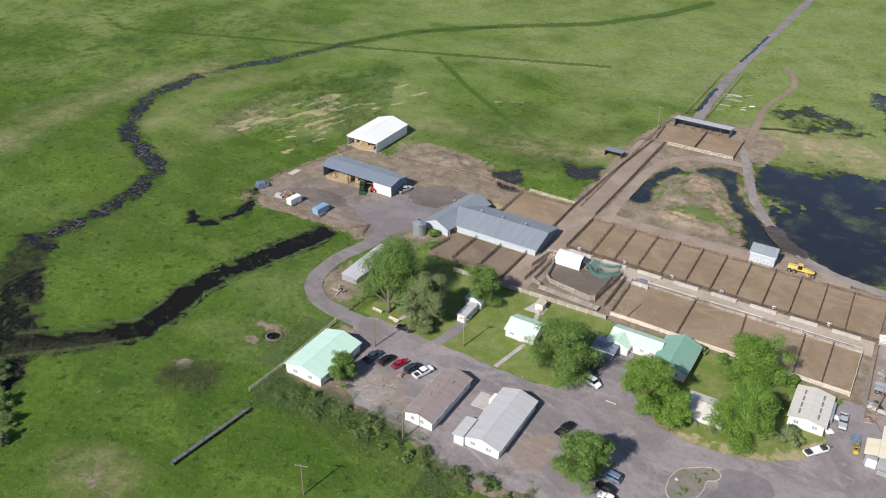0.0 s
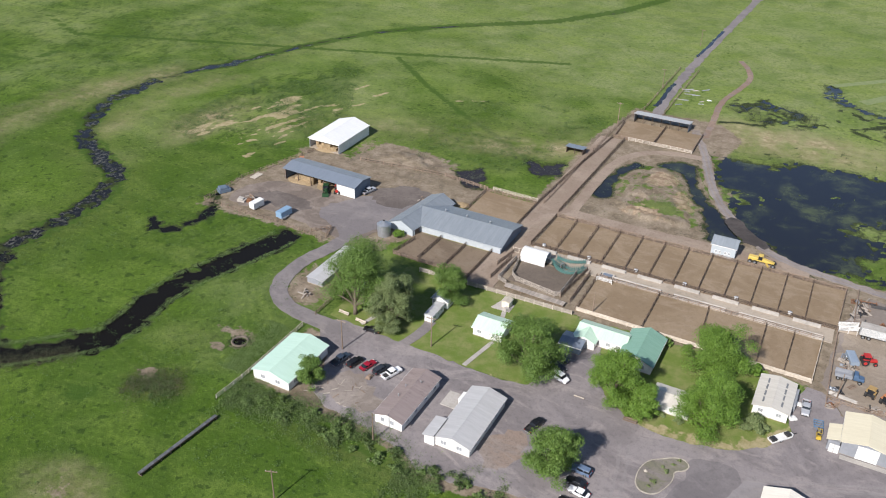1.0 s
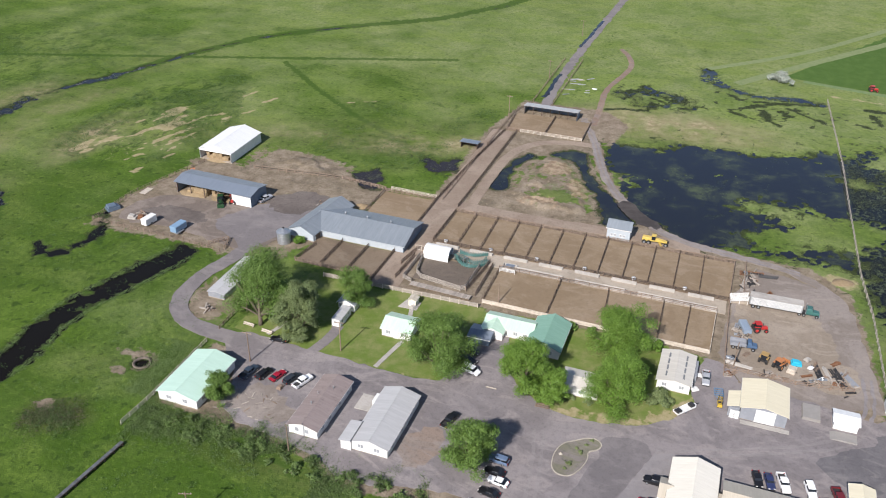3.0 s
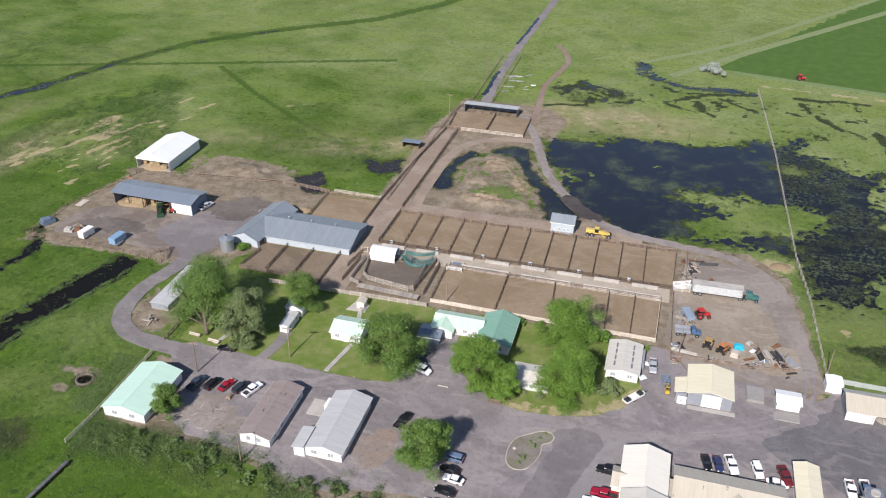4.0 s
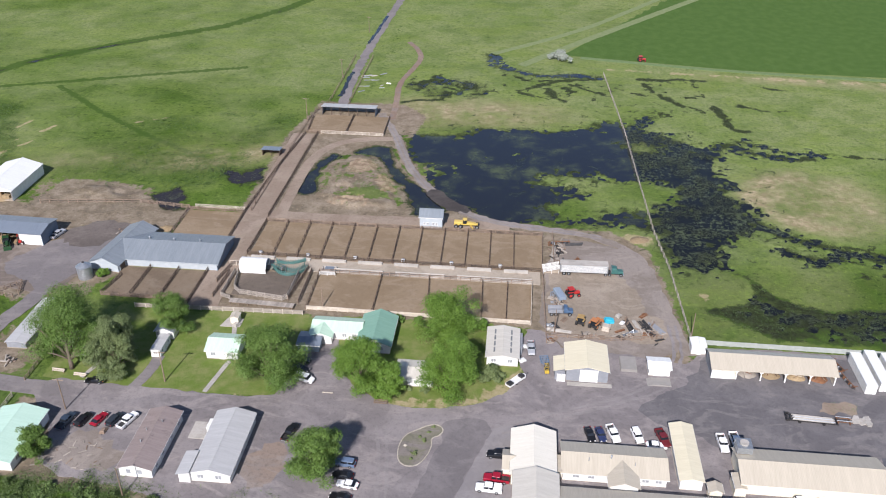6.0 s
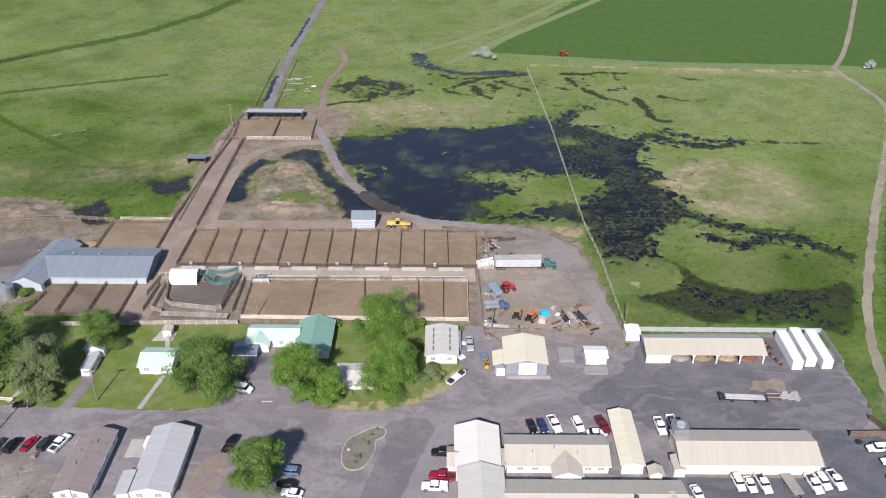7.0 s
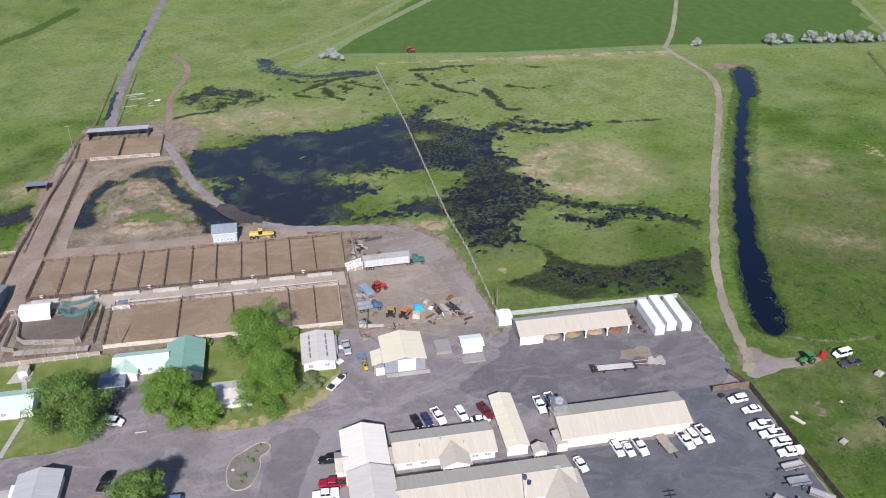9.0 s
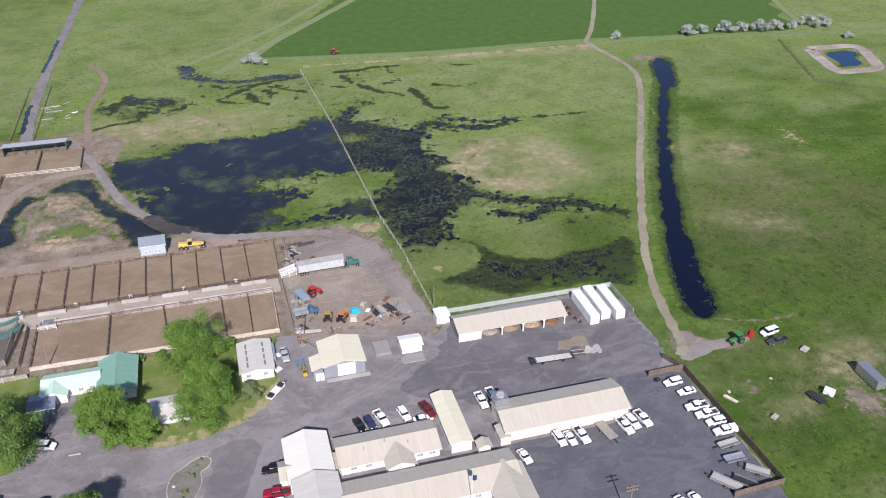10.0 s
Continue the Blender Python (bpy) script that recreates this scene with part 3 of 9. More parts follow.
    veins = np.minimum(veins, np.minimum(-0.5 - 5.0 * blots + np.clip(patch + 2, 0, 40) * 0.7, 2.4 - 5.0 * blots + np.clip(to_oval(X, Y, 14, 345, 24, 15) + 3 * n5, 0, 40) * 0.6))
    veins = np.minimum(veins, 3.2 - 5.0 * blots + np.clip(np.minimum(to_oval(X, Y, 62, 338, 26, 22), to_oval(X, Y, 100, 214, 16, 8)) + 3 * n5, 0, 40) * 0.6)
    fringe = np.abs(pond) - 9 + 4 * n12
    veins = np.minimum(veins, net - 0.8 + 0.4 * n2 + np.clip(fringe, 0, 40) * 0.4)
    marsh = to_area(X + 0.18 * wx, Y + 0.18 * wy, MARSH)
    wet.append(marsh + 6.0 + 2.4 * n2 + 3.0 * n5 + 1.6 * fractal(X, Y, 30, 93, 2))
    wet.append(to_line(X + 0.2 * wx, Y + 0.2 * wy, [(66, 186), (77.5, 182), (87, 181.6), (95, 184)]) - 1.5 + 1.2 * n5 + 1.0 * n2)
    flood = np.minimum.reduce(wet)
    wet = []
    wet.append(to_line(X + 0.2 * wx, Y + 0.2 * wy, CREEK_NORTH) - 1.5 * np.clip((330 - Y) / 50, -0.3, 1) + 1.4 * n5 + 1.3 * np.clip(n12, 0, 2))
    wet.append(to_line(X + 0.3 * wx, Y + 0.3 * wy, CREEK_MAIN) - 1.9 + 0.9 * n5 + 1.5 * n2)
    wet.append(to_line(X, Y, CREEK_LOW) - 4.4 + 1.5 * n5 + 1.7 * n2)
    wet.append(to_line(X, Y, CREEK_EAST) - 3.6 + 1.5 * n5 + 1.5 * n2)
    wet.append(to_line(X, Y, [(-177, 155), (-172, 152), (-167, 155), (-166, 165), (-167, 172), (-172, 176)]) - 0.9 + 1.4 * n5 + 1.2 * n2)
    wet.append(to_line(X, Y, DITCH_LINE) - (1.7 + 2.6 * np.clip((225 - Y) / 60, 0, 1)) + 0.8 * n5 + 0.4 * n2)
    wet.append(to_line(X, Y, [(194, 328), (184, 304)]) - 3.8 + 0.8 * n5)
    wet.append(to_area(X, Y, [(272, 324), (292, 322), (281, 297), (264, 298)]) + 4.0)
    wet.append(to_area(X, Y, [(-98, 248), (-92, 242.5), (-84, 239.5), (-81.5, 243), (-83.5, 253), (-91, 252)]) + 1.6 * n5 + 2.6 * n2 + 1.9)
    wet.append(to_area(X, Y, [(-114, 230), (-107, 236), (-102.5, 230), (-102.5, 222), (-108, 222), (-112, 226)]) + 1.5 * n5 + 1.0 * n2)
    wet.append(to_line(X, Y, [(-62, 266), (-65, 260), (-66.6, 250), (-66.2, 243)]) - 1.1 + 1.0 * n5 + 0.5 * n2)
    wet.append(to_oval(X, Y, -66.2, 240.5, 2.6, 4.6) + 0.8 * n5)
    wet.append(to_area(X, Y, [(-55, 269.5), (-49, 275.5), (-44, 275), (-41, 262), (-34, 250), (-27.5, 241), (-20.5, 231.5), (-22, 226.5), (-30, 226.5), (-32, 237), (-37, 248), (-43.5, 260), (-48, 268)]) + 0.9 * n5 + 0.5 * n2)
    wet.append(to_oval(X, Y, -116.3, 121.5, 1.6, 1.4))
    steep = np.minimum.reduce(wet)
    W = np.minimum(flood, steep)
    tuft = fractal(X, Y, 1.6, 101, 2)
    Z = 0.03 * n12 + 0.02 * n5
    heap = np.clip(-to_area(X, Y, [(-58, 267), (-50, 268), (-45, 258), (-38, 244), (-34, 230), (-44, 226), (-56, 227), (-62, 236), (-63.5, 252)]) / 8, 0, 1)
    Z = Z + heap * heap * (3 - 2 * heap) * np.maximum(0.5, 3.6 + 2.6 * n5 + 2.0 * n2 + 3.6 * (0.45 - np.abs(fractal(X, Y, 7.5, 131, 3))) + 1.4 * np.clip(1 - np.hypot((X + 51) / 7, (Y - 258) / 7), 0, 1) - 1.6 * np.clip((244 - Y) / 14, 0, 1))
    spoil = np.clip(-to_oval(X, Y, -131, 229, 15, 6) / 4, 0, 1)
    Z = Z + spoil * np.clip(0.8 + 0.8 * n5, 0, 2)
    reedy = np.maximum(np.clip(1 - to_line(X, Y, CREEK_MAIN) / 5, 0, 1), 0.6 * np.clip(1 - to_line(X, Y, CREEK_LOW) / 6, 0, 1))
    Z = np.minimum(Z, np.clip(-0.25 + 0.16 * steep, -0.33 - 0.5 * (1 - np.clip(2.5 * reedy, 0, 1)), 3.0) + 0.34 * np.clip(2 * reedy, 0, 1) * (fractal(X, Y, 2.2, 111, 3) - 0.12))
    shore = np.clip(1.25 - np.abs(flood) / (4.0 + 2.0 * east), 0, 1)
    shoal = np.clip(1.5 * fractal(X + wx, Y + wy, 16, 121, 3) - 0.5 + 0.55 * np.clip(1 - np.hypot((X - 12) / 34, (Y - 240) / 22), 0, 1), 0, 1) * (1 - 0.6 * east)
    shoal = np.maximum(shoal, 0.42 * east + 0.35 * np.clip(fractal(X, Y, 11, 125, 3), 0, 1) * east)
    Z = np.minimum(Z, np.clip(-0.25 + 0.055 * np.maximum(flood, -4.5), -0.8, 3.0) + (0.15 * shore + 0.28 * shoal) * (tuft - 0.05) + 0.10 * shoal * (1 - east))

    def mask(d, soft=4.0):
        return np.clip(0.5 - d / (2 * soft), 0, 1)

    def most(*m):
        return np.maximum.reduce(m)
    bare = most(mask(to_oval(X, Y, -159, 218.5, 10, 4.5), 3), 0.65 * mask(to_oval(X, Y, -150, 231, 4.5, 9), 4), mask(to_line(X, Y, [(98, 141), (104, 138.6), (112, 138)]) - 1.5 + 0.8 * n2, 1.4), 0.9 * mask(to_oval(X, Y, 100.5, 141, 4.5, 5), 2.5), mask(to_area(X, Y, BARE_EAST), 2.5), mask(to_area(X, Y, BARE_WEST), 3), mask(to_oval(X, Y, -131, 229, 17, 8), 4),
                mask(to_oval(X, Y, -116, 68, 5, 4), 4) * 0.5, 0.5 * mask(to_oval(X, Y, 172, 234, 8, 4, -20), 5),
                0.38 * mask(to_oval(X, Y, 158, 192, 16, 6, 5), 6), 0.7 * mask(to_oval(X, Y, 128, 112, 6, 7), 5), 0.55 * mask(to_oval(X, Y, 106, 122, 3, 8), 4),
                0.9 * mask(to_line(X, Y, [(109, 150.5), (115, 147), (124, 144), (134, 144.5)]) - 0.4, 1.0),
                mask(np.abs(to_area(X, Y, [(270, 327), (295, 325), (283, 294), (261, 295)])) - 2.5, 2), mask(to_oval(X, Y, 191, 337, 8, 4), 3),
                0.8 * mask(to_line(X, Y, [(-110, 174), (-120, 172), (-128, 171)]) - 2, 3), mask(to_oval(X, Y, -115, 150, 7, 12), 4) * 0.9,
                0.8 * mask(to_oval(X, Y, -118, 124, 5, 2), 2), mask(to_area(X, Y, [(-105, 134), (-105, 112), (-66, 108), (-56, 103), (-30, 108), (-30, 130)]), 2.5))
    rim = np.abs(to_area(X, Y, [(-58, 267), (-50, 268), (-45, 258), (-38, 244), (-34, 230), (-44, 226), (-56, 227), (-62, 236), (-63.5, 252)]) + 1.5) - 1.6
    bare = bare * (1 - 0.8 * mask(to_oval(X, Y, -47, 237, 7, 3) + 1.5 * n2, 2)) * (1 - 0.45 * mask(rim + 1.6 * n5 + 1.4 * n2, 1.8) * (Y > 240)) * (1 - mask(to_oval(X, Y, -49, 246, 14, 18), 3) * np.clip(0.5 * n5 + 0.8 * n2, 0, 0.6))
    oval = to_oval(X, Y, 97, 248, 24, 21, -20)
    field = to_area(X, Y, [(-213, 208), (-219, 226), (-209, 245), (-199, 272), (-182, 287), (-169, 281), (-174, 251), (-181, 240), (-176, 220), (-180, 204), (-196, 202)])
    along, across = 0.33 * X + 0.94 * Y, 0.94 * X - 0.33 * Y
    wisps = fractal(along / 4.0 + 0.2 * wx, across + 0.2 * wy, 2.7, 131, 3)
    verges = most(mask(to_line(X, Y, [(-40, 285), (-35, 271), (-31, 259), (-25.5, 248)]) - 1.1 + 0.8 * n2, 1.0), mask(to_line(X, Y, [(-42.4, 273), (-38.8, 263), (-33, 252)]) - 0.5 + 0.5 * n2, 0.8),
                  0.7 * mask(to_line(X, Y, [(-61, 264), (-56, 268), (-51, 267), (-46, 259), (-41, 248), (-37, 240), (-35, 232)]) - 0.2 + 1.6 * n5 + 0.9 * n2, 1.4), 0.85 * mask(to_line(X, Y, [(-64, 258), (-64.4, 246)]) - 0.7 + 1.0 * n2, 1.0),
                  0.45 * mask(to_oval(X, Y, -46.5, 242.5, 4.2, 2.2, -25) + 2.6 * n5 + 1.8 * n2, 1.8), 0.35 * mask(to_oval(X, Y, -55, 250, 4.0, 2.6, 40) + 3.0 * n5 + 1.8 * n2, 1.6))
    bare = bare * (1 - verges)
    bare = most(bare, 0.95 * mask(to_oval(X, Y, -127.6, 101.8, 2.4, 1.6) + 0.9 * n2, 1.2), 0.9 * mask(to_oval(X, Y, -120.5, 124.0, 2.6, 1.2) + 0.7 * n2, 1.0), 0.9 * mask(to_oval(X, Y, -119.8, 117.6, 1.8, 1.1) + 0.6 * n2, 1.0), 0.9 * mask(np.abs(to_oval(X, Y, -116.3, 121.5, 2.6, 2.4)) - 0.5 + 0.4 * n2, 0.9))
    streak = 1.7 - 4.6 * (wisps - 0.10 + 0.28 * n12 + 0.2 * n2) + np.clip(field + 3, 0, 30)
    dull = most(0.85 * mask(to_area(X, Y, [(130, 200), (139, 217), (162, 224), (208, 204), (215, 170), (178, 146), (118, 152), (119, 172)]), 6), 0.45 * mask(to_oval(X, Y, -30, 305, 40, 16), 10), 0.42 * mask(to_area(X, Y, [(46, 170), (46, 203), (62, 205), (80, 208), (112, 204), (98, 168)]), 6), 0.3 * mask(to_area(X, Y, [(96, 90), (98, 134), (122, 150), (180, 146), (190, 90)]), 8), 1.0 * mask(to_oval(X, Y, 153, 186, 15, 8, -35) + 3 * n5 + 1.2 * n2, 4), 0.95 * mask(to_oval(X, Y, -123.3, 100.2, 7.4, 5.4, 15) + 1.8 * n5 + 0.8 * n2, 1.6), 0.3 * mask(to_oval(X, Y, -52, 248, 14, 22) + 3 * n5, 4), 0.65 * mask(to_line(X, Y, [(-104, 110), (-92, 106), (-80, 104), (-64, 103)]) - 3.5 + 1.5 * n5, 3.0), 0.5 * mask(to_line(X, Y, CREEK_MAIN) - 9, 8), 0.5 * mask(to_line(X, Y, CREEK_NORTH[5:]) - 9, 8)) * np.clip(0.75 + 0.5 * n5 + 0.3 * n12, 0, 1)
    dry = most(0.95 * mask(streak, 1.0),  0.3 * mask(to_oval(X, Y, -190, 232, 18, 34, -15), 9),
               0.6 * mask(to_line(X, Y, [(-155, 279), (-132, 293)]) - 0.6 + 0.5 * n2, 1.2), 0.7 * mask(to_oval(X, Y, -80, 272, 1.5, 5), 1.5),
               1.0 * mask(to_line(X, Y, [(40, 368), (76, 366), (174, 361)]) - 1.8, 2.5) * (0.62 + 0.5 * n5), mask(to_oval(X, Y, 37, 218, 5, 3), 2),
               0.7 * mask(to_line(X, Y, [(165, 285), (160, 262), (150, 236)]) - 0.5, 1.5), 0.5 * mask(to_oval(X, Y, 200, 241, 6, 12), 5),
               0.8 * mask(to_line(X, Y, [(-172, 186), (-166, 217)]) - 1.2, 1.5), 0.7 * mask(to_oval(X, Y, 52, 190, 2, 2), 1.5))
    lush = most(mask(to_line(X, Y, CREEK_NORTH) - 3.4, 2.5), mask(to_line(X, Y, CREEK_MAIN) - 5, 4) * 0.9, mask(to_line(X, Y, CREEK_LOW) - 7, 4) * 0.9,
                mask(to_line(X, Y, CREEK_EAST) - 5, 2) * 0.8, 1.15 * mask(to_line(X, Y, [(-189, 320), (-160, 295), (-136, 277), (-111, 261), (-98, 252)]) - 1.0, 2.4),
                1.2 * mask(to_line(X, Y, LINE1) - 1.2, 2.2), 1.0 * mask(to_line(X, Y, LINE2) - 1.0, 2.2), 0.55 * mask(to_line(X, Y, BAND) - 6, 9), 0.35 * mask(to_oval(X, Y, -123, 101, 8, 6), 5),
                0.85 * mask(to_oval(X, Y, -135, 90, 4, 4), 4), 0.75 * mask(to_line(X, Y, [(-100, 104), (-82, 108), (-66, 104)]) - 3, 5),
                0.9 * mask(marsh - 0.3, 2), 0.8 * mask(to_line(X, Y, [(-60, 330), (-60, 420)]) - 6, 8) * 0.6, 0.7 * mask(to_line(X, Y, DITCH_LINE) - 6.5, 2))
    worn = 1.35 * most(0.42 * mask(to_oval(X, Y, 128, 112, 26, 22), 14) * np.clip(0.5 + 0.8 * n12, 0, 1), 1.25 * mask(np.abs(oval + 4.5) - 2.5, 5) * np.clip(0.85 - (X - 92) / 45, 0.25, 1), 0.45 * mask(oval, 6), 0.7 * mask(to_oval(X, Y, -18, 311, 26, 10), 9),
                0.5 * mask(to_oval(X, Y, 170, 237, 14, 10, -20), 7), 0.5 * mask(to_oval(X, Y, 152, 188, 13, 6, -35) + 2 * n5, 5), 0.12 * mask(to_oval(X, Y, 162, 212, 30, 34), 18),
                0.4 * mask(to_line(X, Y, [(-268, 155), (-276, 178), (-276, 200), (-272, 231), (-264, 250)]) - 6, 9), 0.3 * mask(to_line(X, Y, [(-238, 196), (-244, 232), (-236, 262)]) - 3, 7),
                0.6 * mask(to_oval(X, Y, -214, 222, 7, 16), 7), 0.35 * mask(to_oval(X, Y, -116, 69, 8, 5), 4), 0.12 * mask(to_oval(X, Y, -126, 118, 5, 3), 4),
                0.2 * mask(to_oval(X, Y, -150, 250, 60, 9, 25), 8), 0.6 * mask(to_oval(X, Y, -95, 262, 26, 6, 20), 6), 0.6 * mask(to_line(X, Y, [(80, 364), (172, 358)]) - 2, 5))
    worn = np.clip(worn * (0.8 + 0.45 * n5 + 0.25 * n12), 0, 1)
    tussock = most(0.4 * mask(to_area(X, Y, [(103, 130), (103, 150), (125, 185), (150, 200), (240, 200), (240, 60), (97, 60), (97, 128)]), 8), 0.9 * mask(to_area(X, Y, [(-222, 218), (-222, 277), (-196, 298), (-178, 232), (-198, 202)]), 8), 0.6 * mask(to_area(X, Y, [(-420, 180), (-420, 320), (-262, 330), (-285, 180)]), 14),
                   0.8 * mask(to_oval(X, Y, -160, 160, 16, 10), 8), 1.0 * mask(to_oval(X, Y, -122.5, 99.5, 7, 6.5), 2.5), 1.0 * mask(to_oval(X, Y, -134, 90.4, 3.6, 3.0), 2.0), 1.0 * mask(to_oval(X, Y, -135, 125, 2.6, 1.6), 1.6), 0.5 * mask(to_oval(X, Y, -120, 130, 9, 14), 8), 0.22 * mask(to_area(X, Y, [(-190, 60), (-190, 170), (-110, 170), (-100, 100), (-40, 60)]), 10))
    crop = mask(to_area(X, Y, [(20, 386), (98, 374), (174, 371), (280, 354), (330, 470), (600, 900), (400, 1400), (120, 560)]), 1.5)
    lawn = most(*[mask(to_area(X, Y, a), 0.8) for a in (
        [(-80, 139), (-76, 171), (-49, 171), (-46, 140)], [(-104, 141), (-78, 139), (-72, 169), (-98, 171), (-104, 150)],
        [(-39, 153), (-33, 143), (-25, 139), (-15, 138), (-2, 141), (3, 147), (6, 156), (-3, 157), (-3, 172), (-40, 171)])])
    # pale: the fields' own tone plus the haze of distance, put in as colour
    pale = np.clip((X + 150) / 260, 0, 1) * 0.55 + np.clip((Y - 130) / 220, 0, 1) * 0.6 * np.clip((X + 210) / 200, 0.95, 1) - 0.3 * np.clip((X - 150) / 90, 0, 1)
    pale = pale - 0.85 * np.clip((122 - Y) / 40, 0, 1) * np.clip((-60 - X) / 30, 0, 1)
    pale = pale * (1 - 0.92 * np.clip((X - 60) / 40, 0, 1) * np.clip((290 - Y) / 90, 0, 1)) + 0.22 * n12 + 0.25 * fractal(X, Y, 45, 61, 3)
    verge = np.clip(1 - np.abs(lawn - 0.35) / 0.35, 0, 1) * np.clip(0.5 + 0.5 * n5, 0, 1)
    dry = most(dry, 0.55 * mask(to_line(X, Y, [(-36, 146), (-26, 139.6), (-15, 138.6), (-3, 142), (4, 149)]) - 1.2 + 0.8 * n2, 1.6), 0.85 * mask(to_line(X, Y, [(-24, 140.4), (-14, 140.6), (-4, 143.6), (2, 148.6), (4, 154)]) - 1.6 + 1.2 * n5 + 0.6 * n2, 2.2), 0.55 * mask(to_oval(X, Y, -3, 162, 3.5, 8) + 2 * n5, 3), 0.45 * mask(to_line(X, Y, [(-75, 140), (-58, 139.6), (-47, 141)]) - 0.8 + 0.6 * n2, 1.2), 0.3 * verge)
    attrs = dict(pale=np.clip(pale, 0, 1), bare=bare * (1 - lawn), dry=dry, lush=lush, crop=crop, lawn=lawn, worn=worn, tussock=tussock,
                 wet=np.maximum(np.clip(0.74 - flood / 9.0, 0, 1) * np.clip(1.1 - 0.5 * shoal, 0.5, 1), np.clip(0.9 - steep / 3.0, 0, 1)))
    core = most(mask(to_oval(X, Y, 78.5, 176, 9, 2.6) + 1.6 * n5, 2.2), mask(to_oval(X, Y, 99, 178, 4.5, 5) + 1.6 * n5, 2.5), 0.8 * mask(to_oval(X, Y, 66, 181, 4, 2) + 1.4 * n5, 2))
    attrs["wet"] = np.maximum(attrs["wet"], 1.0 * mask(marsh - 0.2 + 0.9 * n5 + 0.8 * n2, 1.3) * np.clip(1.0 + 0.35 * n5 + 0.2 * n12, 0.6, 1) * (1 - 0.45 * core))
    attrs["wet"] = np.maximum(attrs["wet"], 0.86 * mask(veins, 1.1))
    attrs["wet"] = np.maximum(attrs["wet"], 0.70 * mask(to_area(X, Y, [(-102, 250), (-92, 240), (-84, 237.5), (-80.5, 243), (-82, 255), (-91, 255)]) + 2.0 * n5 + 1.0 * n2, 3.0))
    attrs["dull"] = dull
    attrs["clay"] = most(0.95 * mask(to_oval(X, Y, -50.5, 257.5, 6.0, 6.5) + 2.2 * n5 + 1.2 * n2, 2.0), 0.8 * mask(to_oval(X, Y, -42, 246, 3.0, 5.0, 25) + 2.0 * n5 + 1.0 * n2, 1.8), 0.62 * mask(to_oval(X, Y, -50, 233, 9, 3.6) + 2.0 * n5 + 1.0 * n2, 2.4))
    LAND.update(x=xs, y=ys, z=Z)
    me = bpy.data.meshes.new("ground")
    ny, nx = X.shape
    co = np.stack([X, Y, Z], -1).reshape(-1, 3)
    idx = np.arange(nx * ny).reshape(ny, nx)
    quads = np.stack([idx[:-1, :-1], idx[:-1, 1:], idx[1:, 1:], idx[1:, :-1]], -1).reshape(-1, 4)
    me.vertices.add(len(co))
    me.vertices.foreach_set("co", co.astype(np.float32).ravel())
    me.loops.add(quads.size)
    me.loops.foreach_set("vertex_index", quads.ravel().astype(np.int32))
    me.polygons.add(len(quads))
    me.polygons.foreach_set("loop_start", np.arange(0, quads.size, 4, dtype=np.int32))
    me.update()
    me.validate()
    for name, a in attrs.items():
        at = me.attributes.new(name, 'FLOAT', 'POINT')
        at.data.foreach_set("value", a.astype(np.float32).ravel())
    me.materials.append(MEADOW)
    me.shade_smooth()
    return tagged(new("ground", me), "green wet meadow with bare earth and straw patches", kind="structure")


build_land()


def pool(x0, x1, y0, y1, material, label):
    ob = part("water", box(x0, x1, y0, y1, -0.6, -0.25), material, None, label)
    tagged(ob, kind="structure")


pool(-60, 42.4, 165, 390, POND, "dark still flood water among grass")
pool(42.4, 109, 165, 390, WEEDY, "dark weedy flood water among grass")
pool(109, 120, 198, 390, WEEDY, "dark flood water at a meadow's edge")
pool(-80, -61, 225, 275, POND, "dark puddle beside a dirt mound")
pool(-115, -81, 220, 260, PUDDLE, "dark puddle in the meadow")
pool(-280, -190, 118, 480, CREEK, "dark winding creek between grassy banks")
pool(-190, -110, 50, 180, BLACKCREEK, "black slow creek with reedy banks")
pool(-190, -90, 385, 480, BLACKCREEK, "narrow far creek")
pool(120, 205, 198, 345, DITCH, "deep blue straight drainage ditch")
pool(109, 130, 140, 198, DITCH, "deep blue end of a drainage ditch")
pool(255, 300, 290, 330, BLUE_POOL, "small blue stock pond")

MUD = gravel("yard_mud", (0.155, 0.126, 0.106), (0.215, 0.178, 0.150), (0.25, 0.21, 0.178), (0.085, 0.068, 0.056))
sheet("road_yard", [(-104, 141), (-85, 140), (-58, 139), (-47.5, 140.5), (-48.5, 165), (-40, 165), (-38, 152), (-33, 145), (-26, 140), (-16, 139),
                    (-4, 142), (2, 147), (6.5, 156), (9, 164), (26, 164), (42, 160), (45, 163), (50, 168.5), (93, 168), (94.5, 146), (92.5, 138),
                    (94.3, 132), (95, 84), (-26, 84), (-26, 108), (-36, 110.5), (-57, 104.5), (-66, 110), (-92, 113), (-94, 127), (-103, 134)],
      0.09, YARD, "grey compacted gravel yard and drive", 1, 0.6)
sheet("pavement_lot", [(47, 120.5), (77.5, 120.5), (78, 134), (86, 134.5), (94, 131.5), (94.6, 86), (47, 86)], 0.13, LOT, "dark blue-grey asphalt parking lot", 0, 0.25)
sheet("dirt_patch", [(-52.5, 117), (-49, 124.5), (-44.5, 126), (-41, 121), (-44, 114), (-49, 112.5)], 0.105, gravel("orange_dirt", (0.235, 0.180, 0.145), (0.22, 0.188, 0.168), (0.265, 0.225, 0.195)), "worn orange-brown dirt patch on gravel", 2, 2.2)
sheet("dirt_patch", [(-92, 122), (-84, 125), (-76, 122), (-75, 115), (-85, 114.5), (-91, 116)], 0.10, TRACK, "bare pale dirt patch on gravel", 2, 2.4)
